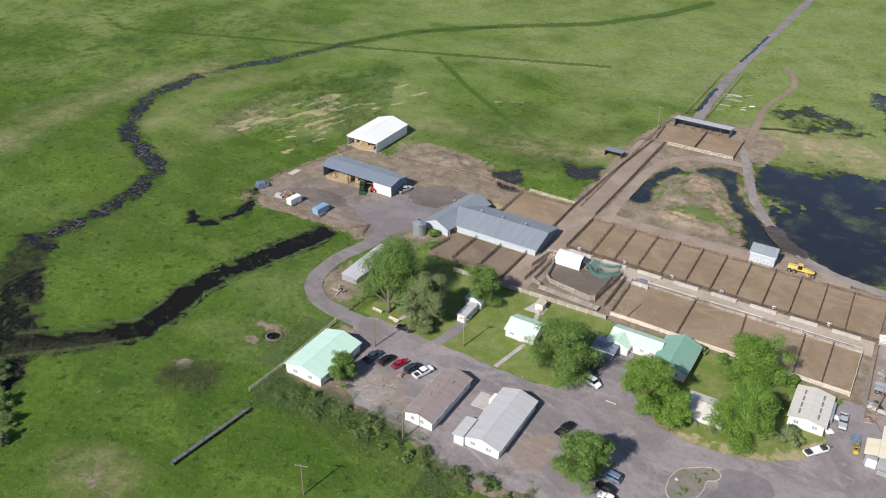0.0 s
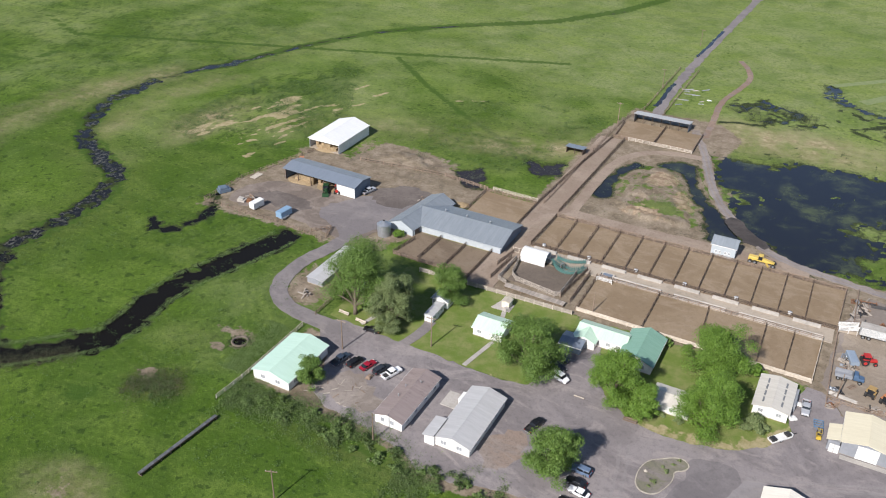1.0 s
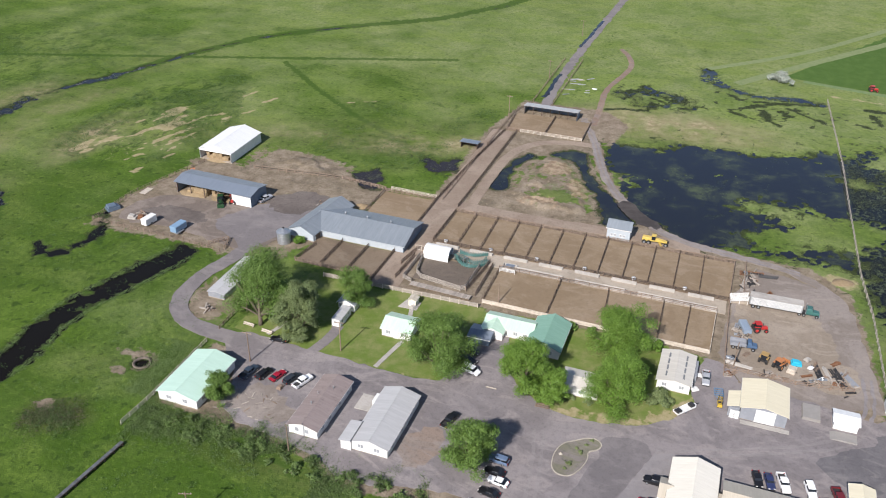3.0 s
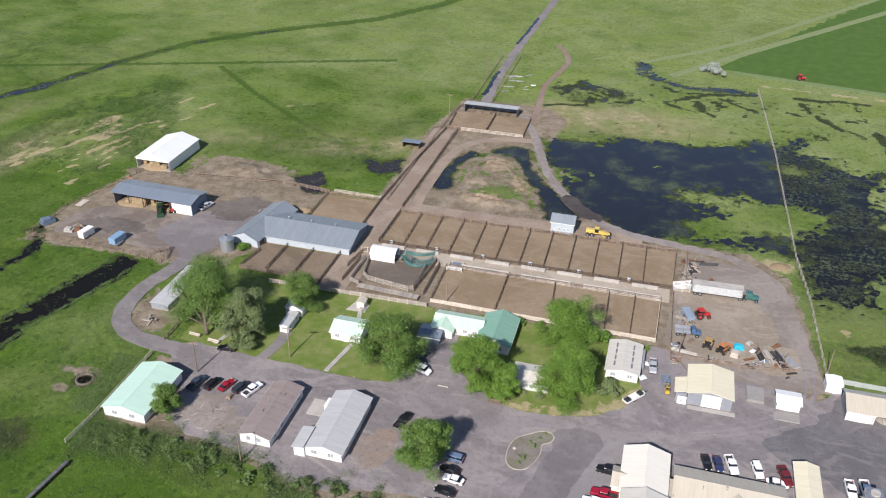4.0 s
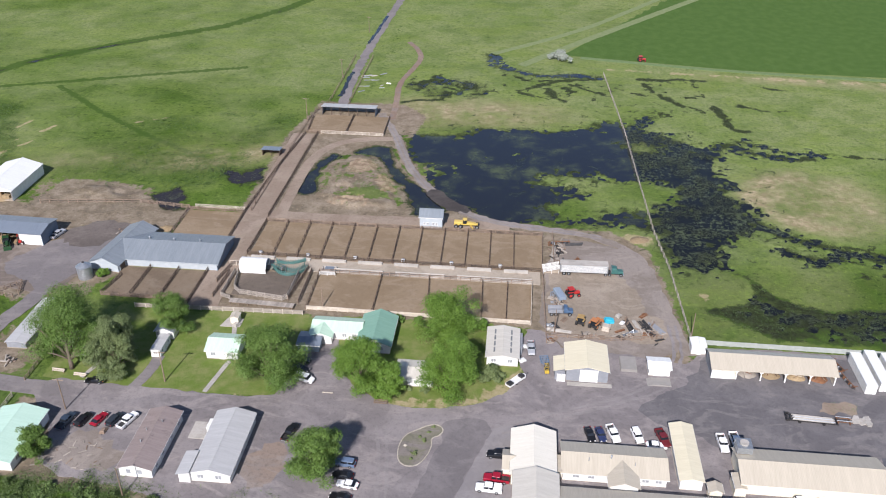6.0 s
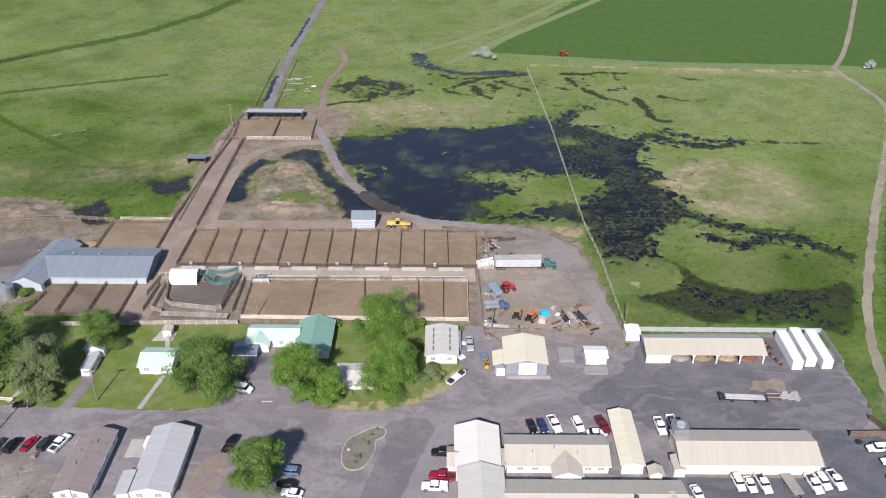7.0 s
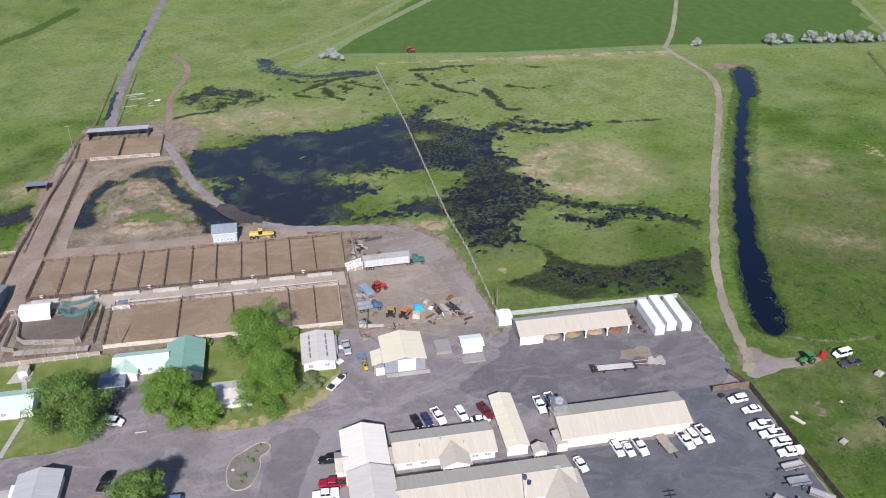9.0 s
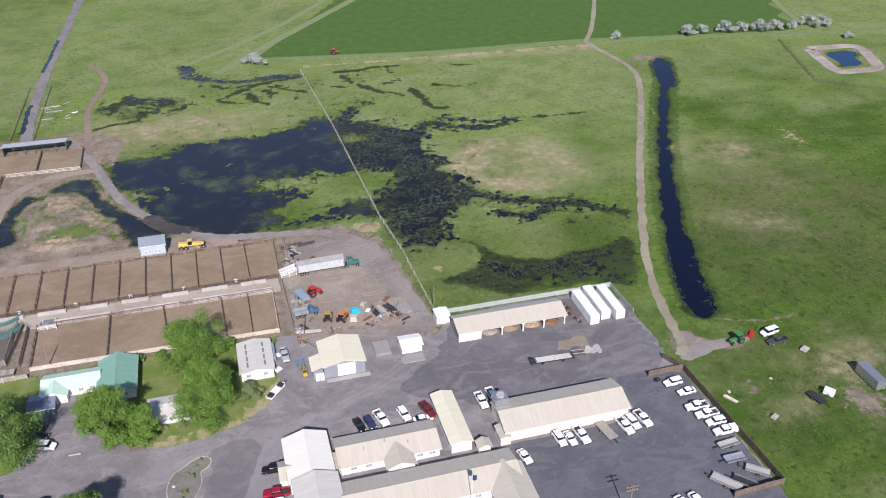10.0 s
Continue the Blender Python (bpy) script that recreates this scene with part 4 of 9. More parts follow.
DUST = gravel("yard_dust", (0.238, 0.195, 0.150), (0.295, 0.246, 0.195), (0.32, 0.27, 0.215), (0.12, 0.1, 0.082))
sheet("yard_side", [(4.0, 151), (14.4, 151), (14.4, 163), (11, 170), (4.4, 171)], 0.078, YARD, "grey gravel between a bunkhouse and a workshop", 1, 0.5)
sheet("parking_apron", [(-0.6, 136), (3.0, 136), (3.0, 117), (3.6, 108), (-9.5, 108), (-7.2, 116.2), (-5.6, 121.4), (-3.6, 127)], 0.104, gravel("apron_asphalt", (0.205, 0.188, 0.188), (0.24, 0.22, 0.218), (0.255, 0.235, 0.232), (0.15, 0.138, 0.138)), "pale grey paved parking strip beside an office", 0, 0.25)
sheet("drive_dark", [(-12.4, 137), (0, 137.4), (-3.8, 127), (-7.5, 116.2), (-9.8, 106), (-18, 104), (-15.5, 116), (-12.6, 125.4), (-11.2, 131)], 0.099, gravel("dark_drive", (0.145, 0.131, 0.132), (0.175, 0.158, 0.158), (0.195, 0.176, 0.175), (0.095, 0.087, 0.088)), "dark worn asphalt drive round the island", 2, 0.8)
sheet("yard_east", [(30, 146), (42, 152.5), (46, 163), (55, 166.5), (92, 166), (93.4, 146), (92, 134), (78.5, 134.4), (77, 131.6), (48, 131.8), (42, 137), (33, 139.5)], 0.112, DARKYARD, "dark grey worn asphalt of the eastern yard", 2, 2.0)
sheet("yard_dust", [(10.6, 168), (30, 169), (37, 178), (34, 192), (27, 203), (12, 206), (10.6, 190)], 0.062, DUST, "tan dusty ground of the equipment yard", 2, 1.8)
sheet("yard_dust", [(28, 168), (40, 168), (40.5, 178), (33, 181), (27, 178)], 0.066, DUST, "brown littered ground of the equipment yard", 2, 1.4)
WORN = gravel("worn_gravel", (0.200, 0.180, 0.177), (0.24, 0.217, 0.212), (0.27, 0.242, 0.235), (0.10, 0.092, 0.09))
for k, off in enumerate((-0.9, 0.9)):
    ribbon("road_tracks", [(-25 + off, 133), (-22.5 + off, 122), (-21 + off, 104), (-21 + off, 88)], 0.75, 0.124 + 0.004 * k, WORN, "pale worn wheel track in gravel", 0.4, 0.1)
    ribbon("road_tracks", [(41.5 + off, 176), (42 + off, 164), (38 + off, 153 - off), (26, 146 - off), (10, 139 - off), (0 + off, 134 - off)], 0.7, 0.132 + 0.004 * k, WORN, "pale worn wheel track in gravel", 0.4, 0.1)
sheet("yard_equipment", [(7.5, 160), (44.5, 160), (41, 190), (38, 206), (28, 215), (12, 216.5)], 0.055, TRACK, "grey-brown gravel of the equipment yard", 1, 0.8)
ribbon("road_loop", [(-121, 176), (-122, 168), (-125, 158), (-124, 146), (-118, 139.4), (-108, 137.4), (-97, 137.2)], 4.7, 0.11, ROAD, "grey gravel loop drive")
sheet("yard_west", [(-168, 174), (-167, 190), (-158, 196), (-131, 196), (-127, 205), (-108, 203), (-114, 190), (-116, 178), (-119, 172), (-126, 174), (-150, 178)],
      0.07, MUD, "packed brown earth farmyard", 2, 1.2)
sheet("yard_grey", [(-133, 196), (-127, 204), (-110, 205), (-113, 190), (-119, 178), (-121, 171), (-126, 178), (-140, 184)], 0.10, ROAD,
      "dark grey worn gravel in the farmyard", 2, 1.5)
sheet("yard_wet", [(-131, 204), (-124, 212), (-116, 214), (-110, 208), (-114, 200), (-121, 196), (-128, 199)], 0.104, gravel("wet_mud", (0.105, 0.088, 0.078), (0.145, 0.122, 0.108), (0.17, 0.145, 0.128), (0.06, 0.05, 0.044)), "dark wet mud in the farmyard", 2, 2.4)
sheet("yard_wet", [(-165, 180), (-158, 188), (-146, 189), (-138, 184), (-146, 179.5)], 0.084, bpy.data.materials["wet_mud"], "dark damp ground in the farmyard", 2, 2.6)
ribbon("road_north", [(-68, 306), (-70, 330), (-70.7, 368), (-69.5, 410), (-67.7, 468), (-62, 620), (-50, 900)], 3.9, 0.09, ROAD, "straight grey gravel farm road", 0.9)
ribbon("road_barn", [(-47, 300), (-48, 320), (-50, 340), (-46, 360), (-44, 375), (-48, 388), (-53, 397)], 2.4, 0.086, gravel("red_dirt", (0.215, 0.150, 0.112), (0.26, 0.19, 0.145)), "reddish dirt side track")
ribbon("road_ring", [(-52, 306), (-45, 290), (-40.5, 276), (-36, 262), (-29.5, 248), (-23, 239), (-16, 231), (-8, 225), (3, 222.5), (14, 221), (27, 218), (37, 209), (40, 192), (42, 176), (44, 164)],
       3.1, 0.08, TRACK, "grey dirt track round the pens", 0.8)
for k, off in enumerate((-0.75, 0.75)):
    ribbon("road_tracks", [(-51.4 + off, 303), (-45 + off, 290), (-40.5 + off, 276), (-36 + off, 262), (-29.5 + off, 248), (-23 + off, 239 + off), (-16, 231 + off), (-8, 225 + off), (3, 222.5 + off), (14, 221 + off), (27, 218 + off)], 0.55, 0.087 + 0.004 * k, WORN, "pale worn wheel rut in a dirt track", 0.5, 0.1)
sheet("road_wet", [(-28, 241.5), (-25, 244.5), (-20.5, 239), (-14.5, 233.2), (-12, 229.5), (-16, 229), (-21, 231.5), (-25, 236)], 0.096, gravel("soaked_mud", (0.048, 0.042, 0.040), (0.072, 0.062, 0.058), (0.09, 0.078, 0.072), (0.03, 0.026, 0.025)), "dark soaked mud across a dirt track", 2, 1.6)
ribbon("road_ring", [(-70, 224), (-70.2, 250), (-69, 266), (-63, 277), (-52, 281.5), (-42, 282)], 3.6, 0.075, LANE, "pale dirt track round a mound")
ribbon("road_ring", [(-74, 221.5), (-50, 221), (-25, 222.5), (0, 222)], 5.0, 0.07, LANE, "pale dirt track behind the pens")
ribbon("road_east", [(174, 365), (176, 346), (179, 324), (168, 296), (144, 251), (128, 219), (114, 190), (105, 168), (101.5, 153), (100.4, 147), (99, 140), (96.4, 137.2)],
       2.5, 0.10, DIRT, "pale dirt track beside a ditch", 0.7)
sheet("road_apron", [(97, 140), (99.6, 146), (103, 146), (105, 141), (112, 139.8), (118, 138.6), (112, 137.2), (104, 136.8), (98.4, 134.6), (96.2, 136)], 0.094, TRACK, "greyish dirt apron at a field gate", 2, 1.0)
ribbon("road_field", [(28, 383), (98, 371), (174, 367), (233, 357), (280, 350), (420, 322)], 3.2, 0.08,
       plain("mown_verge", (0.10, 0.155, 0.05), (0.15, 0.20, 0.085), 0.5, 0.95), "pale mown strip along a field")
ribbon("road_field", [(1, 369), (30, 408), (75, 466), (160, 575)], 4.5, 0.084, plain("mown_track", (0.13, 0.175, 0.06), (0.19, 0.215, 0.10), 0.5, 0.95), "pale grassy field track")
ribbon("road_field", [(-12, 384), (30, 425), (61, 470), (130, 570)], 3.5, 0.088, bpy.data.materials["mown_track"], "pale grassy field track")
ribbon("road_field", [(174, 366), (183, 380), (192, 397), (206, 426), (240, 500)], 2.2, 0.09, DIRT, "thin dirt track through a crop field")
ribbon("road_field", [(291, 362), (303, 402), (340, 500)], 3.0, 0.094, bpy.data.materials["mown_track"], "pale grassy field track")

ribbon("pond_bank", [(270, 327), (282, 326.4), (295, 325), (289, 309), (283, 294), (272, 294.4), (261, 295), (265, 311), (269.6, 326)], 5.5, 0.12, gravel("pond_bank", (0.30, 0.25, 0.20), (0.40, 0.35, 0.29)), "pale earth bank round a stock pond", 0.5)
ribbon("road_puddle", [(-71.4, 322), (-72.0, 345), (-71.6, 352)], 1.7, 0.10, POND, "dark wet rut along the farm road", 0.8)
ribbon("road_puddle", [(-71.8, 392), (-71.0, 410), (-70.0, 440)], 1.6, 0.10, POND, "dark wet rut along the farm road", 0.8)
for x0, x1, y0, y1, z, m, nm, lb in (
        (-72.5, 9.5, 197.4, 217.2, 0.10, PEN, "pen_floor", "brown trampled mud floor of cattle pens"),
        (-50.8, 6.8, 173.2, 190.6, 0.10, PEN, "pen_floor", "brown trampled mud floor of cattle pens"),
        (-98.5, -81.6, 200.8, 221.6, 0.10, PEN, "pen_floor", "brown mud yard behind a barn"),
        # wet mud, with the tree shade on this pen put into its colour
        (-105.0, -80.4, 174.0, 188.2, 0.10, gravel("shaded_pen_mud", (0.140, 0.106, 0.074), (0.185, 0.142, 0.100), (0.20, 0.16, 0.118), (0.09, 0.066, 0.045)), "pen_floor", "dark brown mud yard before a barn, tree shade coloured in"),
        (-77.0, -48.0, 284.2, 302.0, 0.10, PEN, "pen_floor", "brown mud pen before an open shed"),
        (-81.2, -73.4, 172.0, 283.0, 0.14, LANE, "pen_lane", "dusty brown droving lane between fences"),
        (-73.0, 9.0, 190.9, 197.1, 0.17, CONCRETE, "pen_alley", "pale dusty concrete feed alley"),
        (-71.6, -57.2, 177.8, 189.6, 0.13, CORRAL, "corral_floor", "dark grey sandy corral floor")):
    sheet(nm, [(x0, y0), (x1, y0), (x1, y1), (x0, y1)], z, m, lb, 0, 0.12, 0.2)


# ---- buildings ----
def frame_geo(w, h, bar=0.09, deep=0.10):
    """A window or door frame in the xz plane, facing -y, centred on x, sill at 0."""
    return join(box(-w / 2 - bar, w / 2 + bar, -deep, 0, -bar, 0), box(-w / 2 - bar, w / 2 + bar, -deep, 0, h, h + bar),
                box(-w / 2 - bar, -w / 2, -deep, 0, 0, h), box(w / 2, w / 2 + bar, -deep, 0, 0, h))


def on_side(side, u, z, w, l):
    """The place of a thing on a wall of a house w wide and l long (ridge along y)."""
    return {"S": pose(u, -l / 2, z), "N": pose(-u, l / 2, z, 0, 0, 180), "E": pose(w / 2, u, z, 0, 0, 90), "W": pose(-w / 2, -u, z, 0, 0, -90)}[side]


def fit_window(house, side, u, z, ww, wh, w, l, trim):
    m = on_side(side, u, z, w, l)
    win = part("window", moved(frame_geo(ww, wh), m), trim, house)
    part("pane", moved(box(-ww / 2, ww / 2, -0.03, 0.02, 0, wh), m), CURTAINED, win)
    if ww > 0.9:
        part("mullion", moved(box(-0.03, 0.03, -0.05, -0.031, 0, wh), m), trim, win)


def fit_door(house, side, u, ww, wh, w, l, trim, leaf):
    m = on_side(side, u, 0.05, w, l)
    door = part("door", moved(frame_geo(ww, wh), m), trim, house)
    n = max(1, round(wh / 0.55)) if ww > 2 else 1
    for k in range(n):
        part("panel", moved(box(-ww / 2, ww / 2, -0.06, -0.01, k * wh / n + 0.012, (k + 1) * wh / n - 0.012), m), leaf, door)
    part("handle", moved(box(ww * 0.32, ww * 0.32 + 0.12, -0.12, -0.061, 0.95, 1.05), m), DARKSTEEL, door)


def gable(name, x0, x1, y0, y1, ridge, eave, top, wall, roof, label, category="house", along="y", over=0.35, trim=None, windows=(), doors=(),
          skip="", vents=(), turn=0.0, split=0.5, other=None, group="", front=None):
    """A house with a ridge roof over a footprint. windows: (side, u, z, w, h); doors: (side, u, w, h). ridge: unused width of the roof's cap."""
    trim = trim or WHITE
    eave, top = eave * 0.88, eave * 0.88 + (top - eave) * 0.82
    cx, cy = (x0 + x1) / 2, (y0 + y1) / 2
    w, l = (x1 - x0, y1 - y0) if along == "y" else (y1 - y0, x1 - x0)
    house = thing(name, cx, cy, turn + (0 if along == "y" else 90), label, category, group)
    t = 0.16
    rx = -w / 2 + w * split
    part("foundation", box(-w / 2 - 0.05, w / 2 + 0.05, -l / 2 - 0.05, l / 2 + 0.05, -0.1, 0.14), CONCRETE, house)
    ends = [(-w / 2, 0.14), (w / 2, 0.14), (w / 2, eave), (rx, top), (-w / 2, eave)]
    if "S" not in skip:
        part("wall", extrude(ends, -l / 2, -l / 2 + t), front or wall, house)
    if "N" not in skip:
        part("wall", extrude(ends, l / 2 - t, l / 2), wall, house)
    if "W" not in skip:
        part("wall", box(-w / 2, -w / 2 + t, -l / 2 + t, l / 2 - t, 0.14, eave), wall, house)
    if "E" not in skip:
        part("wall", box(w / 2 - t, w / 2, -l / 2 + t, l / 2 - t, 0.14, eave), wall, house)
    th = 0.10
    for s, mat_ in ((-1, roof), (1, other or roof)):
        ex = s * w / 2
        slope = (top - eave) / abs(ex - rx)
        ox, oz = ex + s * over, eave - over * slope
        prof = [(ox, oz + 0.03), (rx, top + 0.03), (rx, top + 0.03 + th), (ox, oz + 0.03 + th)]
        slab = part("roof", extrude(prof, -l / 2 - over, l / 2 + over), mat_["y"], house)
        part("fascia", extrude([(ox + s * 0.005, oz - 0.10), (ox + s * 0.045, oz - 0.10), (ox + s * 0.045, oz + 0.10), (ox + s * 0.005, oz + 0.10)], -l / 2 - over, l / 2 + over), trim, slab)
    part("ridge_cap", extrude([(rx - 0.2, top + 0.09), (rx, top + 0.17), (rx + 0.2, top + 0.09), (rx, top + 0.13)], -l / 2 - over - 0.01, l / 2 + over + 0.01), roof["y"], house)
    for side, u, z, ww, wh in windows:
        fit_window(house, side, u, z, ww, wh, w, l, trim)
    for side, u, ww, wh, *leaf in doors:
        fit_door(house, side, u, ww, wh, w, l, trim, leaf[0] if leaf else WHITE)
    for u, v, r in vents:
        zz = top - abs(u - rx) * (top - eave) / (w / 2)
        part("roof_vent", tube([(u, v, zz), (u, v, zz + 0.7), (u, v, zz + 0.72), (u, v, zz + 0.95)], [r * 0.7, r * 0.7, r, r * 0.3]), STEEL, house)
    return house


def row(side, us, z=1.0, w=1.0, h=1.0):
    return [(side, u, z, w, h) for u in us]


# low offices and stores west of the drive
gable("office_house", -105, -95.3, 112.6, 127.6, 0, 2.9, 4.5, WHITE, MINT, "white office building with a mint green metal roof",
      windows=row("S", (-2.2, 1.9), 1.0, 1.2, 1.0) + row("E", (-5, -1, 4), 1.0, 1.2, 1.0), doors=[("E", 1.5, 1.0, 2.05)])
gable("office_house", -73.6, -67.0, 113.6, 130.2, 0, 2.8, 4.0, WHITE, BROWN, "white office building with a weathered brown metal roof",
      windows=row("S", (-1.4, 0.9), 1.0, 0.9, 1.1) + row("E", (-6, -2.5, 2, 6), 1.0, 1.1, 1.0), doors=[("E", -4.2, 1.0, 2.05)], vents=[(-1.2, -2, 0.16), (-1.4, 1.5, 0.12), (1.0, 4, 0.12)])
wide = gable("office_house", -59.2, -51.4, 113.8, 131.2, 0, 2.8, 4.2, WHITE, SILVER, "white office building with a silver grey metal roof",
             windows=row("S", (-2.0, 1.6), 1.0, 1.2, 1.0) + row("E", (-6, -1, 4), 1.0, 1.1, 1.0), doors=[("E", 1.6, 1.0, 2.05)])
part("wing_wall", box(-6.2, -3.95, -9.24, -3.6, 0.0, 2.45), WHITE, wide)
part("wing_roof", extrude([(-6.6, 2.4), (-3.9, 2.85), (-3.9, 2.95), (-6.6, 2.5)], -9.6, -3.3), SILVER["y"], wide)
slab = thing("concrete_pad", -61.5, 127.6, 0, "pale concrete pad between two office buildings", "pavement")
part("slab", box(-2.6, 2.0, -2.5, 2.5, 0.0, 0.24), PALE, slab)
shed = thing("utility_trailer_box", -59.9, 127.9, 0, "small white box shed on a concrete pad", "shed", z=0.24)
part("body", box(-0.55, 0.55, -1.3, 1.3, 0.1, 1.7), WHITE, shed)
part("roof", extrude([(-0.62, 1.7), (0.62, 1.7), (0.5, 1.86), (-0.5, 1.86)], -1.38, 1.38), WHITE, shed)
pair("skid", (box(-0.5, -0.35, -1.2, 1.2, 0, 0.1), box(0.35, 0.5, -1.2, 1.2, 0, 0.1)), DARKWOOD, shed)

# houses among the trees
gable("cottage", -69.0, -61.6, 151.4, 157.9, 0, 2.7, 4.2, WHITE, PALEMINT, "white cottage with a pale mint metal roof", along="x",
      windows=row("W", (-2, 2), 1.0, 1.1, 1.0), doors=[("W", 0, 1.0, 2.05)])
gable("cottage", -46.2, -34.3, 161.7, 167.3, 0, 2.7, 4.0, WHITE, PALEMINT, "white house with a pale mint metal roof", along="x",
      windows=row("W", (2.0, 4.4), 1.0, 1.0, 1.0))
gable("cottage_porch", -46.4, -41.0, 159.6, 163.4, 0, 2.6, 3.9, WHITE, PALEMINT, "white gabled porch wing with a pale mint roof", doors=[("S", 0.6, 1.0, 2.05)], windows=row("S", (-1.4,), 1.0, 0.9, 1.0))
gable("cottage", -34.3, -26.6, 157.4, 169.0, 0, 3.0, 5.0, WHITE, GREEN, "white house with a dark green metal roof", over=0.5,
      windows=row("S", (-1.8, 1.6), 1.0, 1.2, 1.0) + row("E", (-3, 2), 1.0, 1.2, 1.0))
gable("cottage", -23.6, -15.2, 146.4, 152.6, 0, 2.6, 3.4, WHITE, GREYSIDE, "low white house with a pale roof under trees", along="x",
      windows=row("W", (-3, 0.5, 3), 1.0, 1.1, 1.0), doors=[("W", -1.3, 1.0, 2.05)])
gable("cottage", -101.6, -93.8, 149.0, 155.5, 0, 2.7, 4.1, WHITE, GREYSIDE, "small white house under large trees", along="x", windows=row("S", (-2.4, 2.4), 1.0, 1.0, 1.0), doors=[("S", 0, 0.95, 2.05)])
gable("cottage", -83.6, -79.2, 157.6, 161.6, 0, 2.6, 3.8, WHITE, BARN, "small white shed house with a blue-grey roof", windows=row("S", (-1.6, 1.4), 1.0, 0.9, 1.0))
gable("store_shed", -48.4, -43.3, 156.2, 161.0, 0, 2.4, 3.0, DARKBLUE, SLATE, "small blue shed beside a large tree", "shed", along="x")
camper = gable("camper_trailer", -82.0, -79.7, 150.4, 156.6, 0, 2.35, 2.55, WHITE, SILVER, "white camper trailer with a grey roof", "trailer", over=0.08,
               windows=row("E", (-1.9, 1.7), 1.0, 0.8, 0.6) + row("S", (0,), 1.1, 1.0, 0.6), doors=[("E", -0.3, 0.7, 1.75)])
longhouse = gable("bunkhouse", -3.6, 3.6, 155.8, 167.0, 0, 2.9, 3.7, WHITE, GREYSIDE, "white building with a pale grey roof and two dark roof strips", windows=row("S", (-2, 1.8), 1.1, 1.0, 0.9))
SKYLIGHT = plain("dull_skylight", (0.11, 0.115, 0.12), (0.20, 0.205, 0.21), 1.2, 0.4)
for s in (-1, 1):
    for k in range(4):
        y = -4.3 + k * 2.35
        part("skylight", extrude([(s * 1.9 - 0.24, 2.88), (s * 1.9 + 0.24, 2.88), (s * 1.9 + 0.24, 3.02), (s * 1.9 - 0.24, 3.02)], y, y + 1.75), SKYLIGHT, longhouse)
wing = part("annex_wall", box(3.61, 4.6, -1.0, 5.0, 0, 2.0), GREYWALL, longhouse)

gable("long_shed", -117.4, -112.6, 150.4, 168.6, 0, 1.9, 2.3, GREYWALL, SILVER, "low shed with a pale grey metal roof", "shed", over=0.2)

# shop and stores on the yard
shop = gable("workshop", 14.6, 24.0, 152.0, 161.8, 0, 3.7, 5.0, GREYWALL, BRIGHTCREAM, "grey workshop with a cream metal roof and white doors", "workshop", over=0.3,
             doors=[("S", 0.4, 3.9, 3.3)])
part("lean_roof", extrude([(-7.6, 2.6), (-5.1, 3.3), (-5.1, 3.4), (-7.6, 2.7)], -4.9, 0.4), BRIGHTCREAM["y"], shop)
part("lean_wall", box(-7.2, -4.91, -4.85, 0.3, 0, 2.62), GREYWALL, shop)
for u in (-6.3, -5.3):
    fit_door(shop, "S", u, 0.75, 2.1, 9.8, 10.7, WHITE, WHITE)
part("apron", box(-4.4, 5.6, -6.6, -5.41, 0.0, 0.2), PALE, shop)
pad = thing("stacked_panels", 29.3, 159.0, 0, "low stack of grey panels on the yard", "panels")
for k in range(4):
    part("panel", box(-1.9 + 0.04 * k, 1.9 - 0.03 * k, -2.45 + 0.03 * k, 2.45, 0.09 + 0.18 * k, 0.25 + 0.18 * k), plain("grey_panel", (0.24, 0.225, 0.205), (0.29, 0.27, 0.25), 0.8, 0.7) if k == 0 else bpy.data.materials["grey_panel"], pad)
gable("store_shed", 33.6, 38.4, 155.8, 159.6, 0, 2.6, 3.1, WHITE, WHITEROOF, "small white metal shed with white doors", "shed", along="x", doors=[("W", 0, 2.4, 2.1)])
ramp = thing("loading_ramp", 35.6, 153.4, 0, "low grey loading ramp before a white shed", "ramp")
part("deck", extrude([(-2.7, 0.05), (2.7, 0.05), (2.7, 0.45), (-1.6, 0.45)], -1.3, 1.3), bpy.data.materials["grey_panel"], ramp)
gable("store_shed", 44.6, 48.0, 165.0, 168.4, 0, 2.7, 3.0, WHITE, WHITEROOF, "small white box shed at a fence corner", "shed", over=0.1, doors=[("S", 0, 1.0, 2.0)])


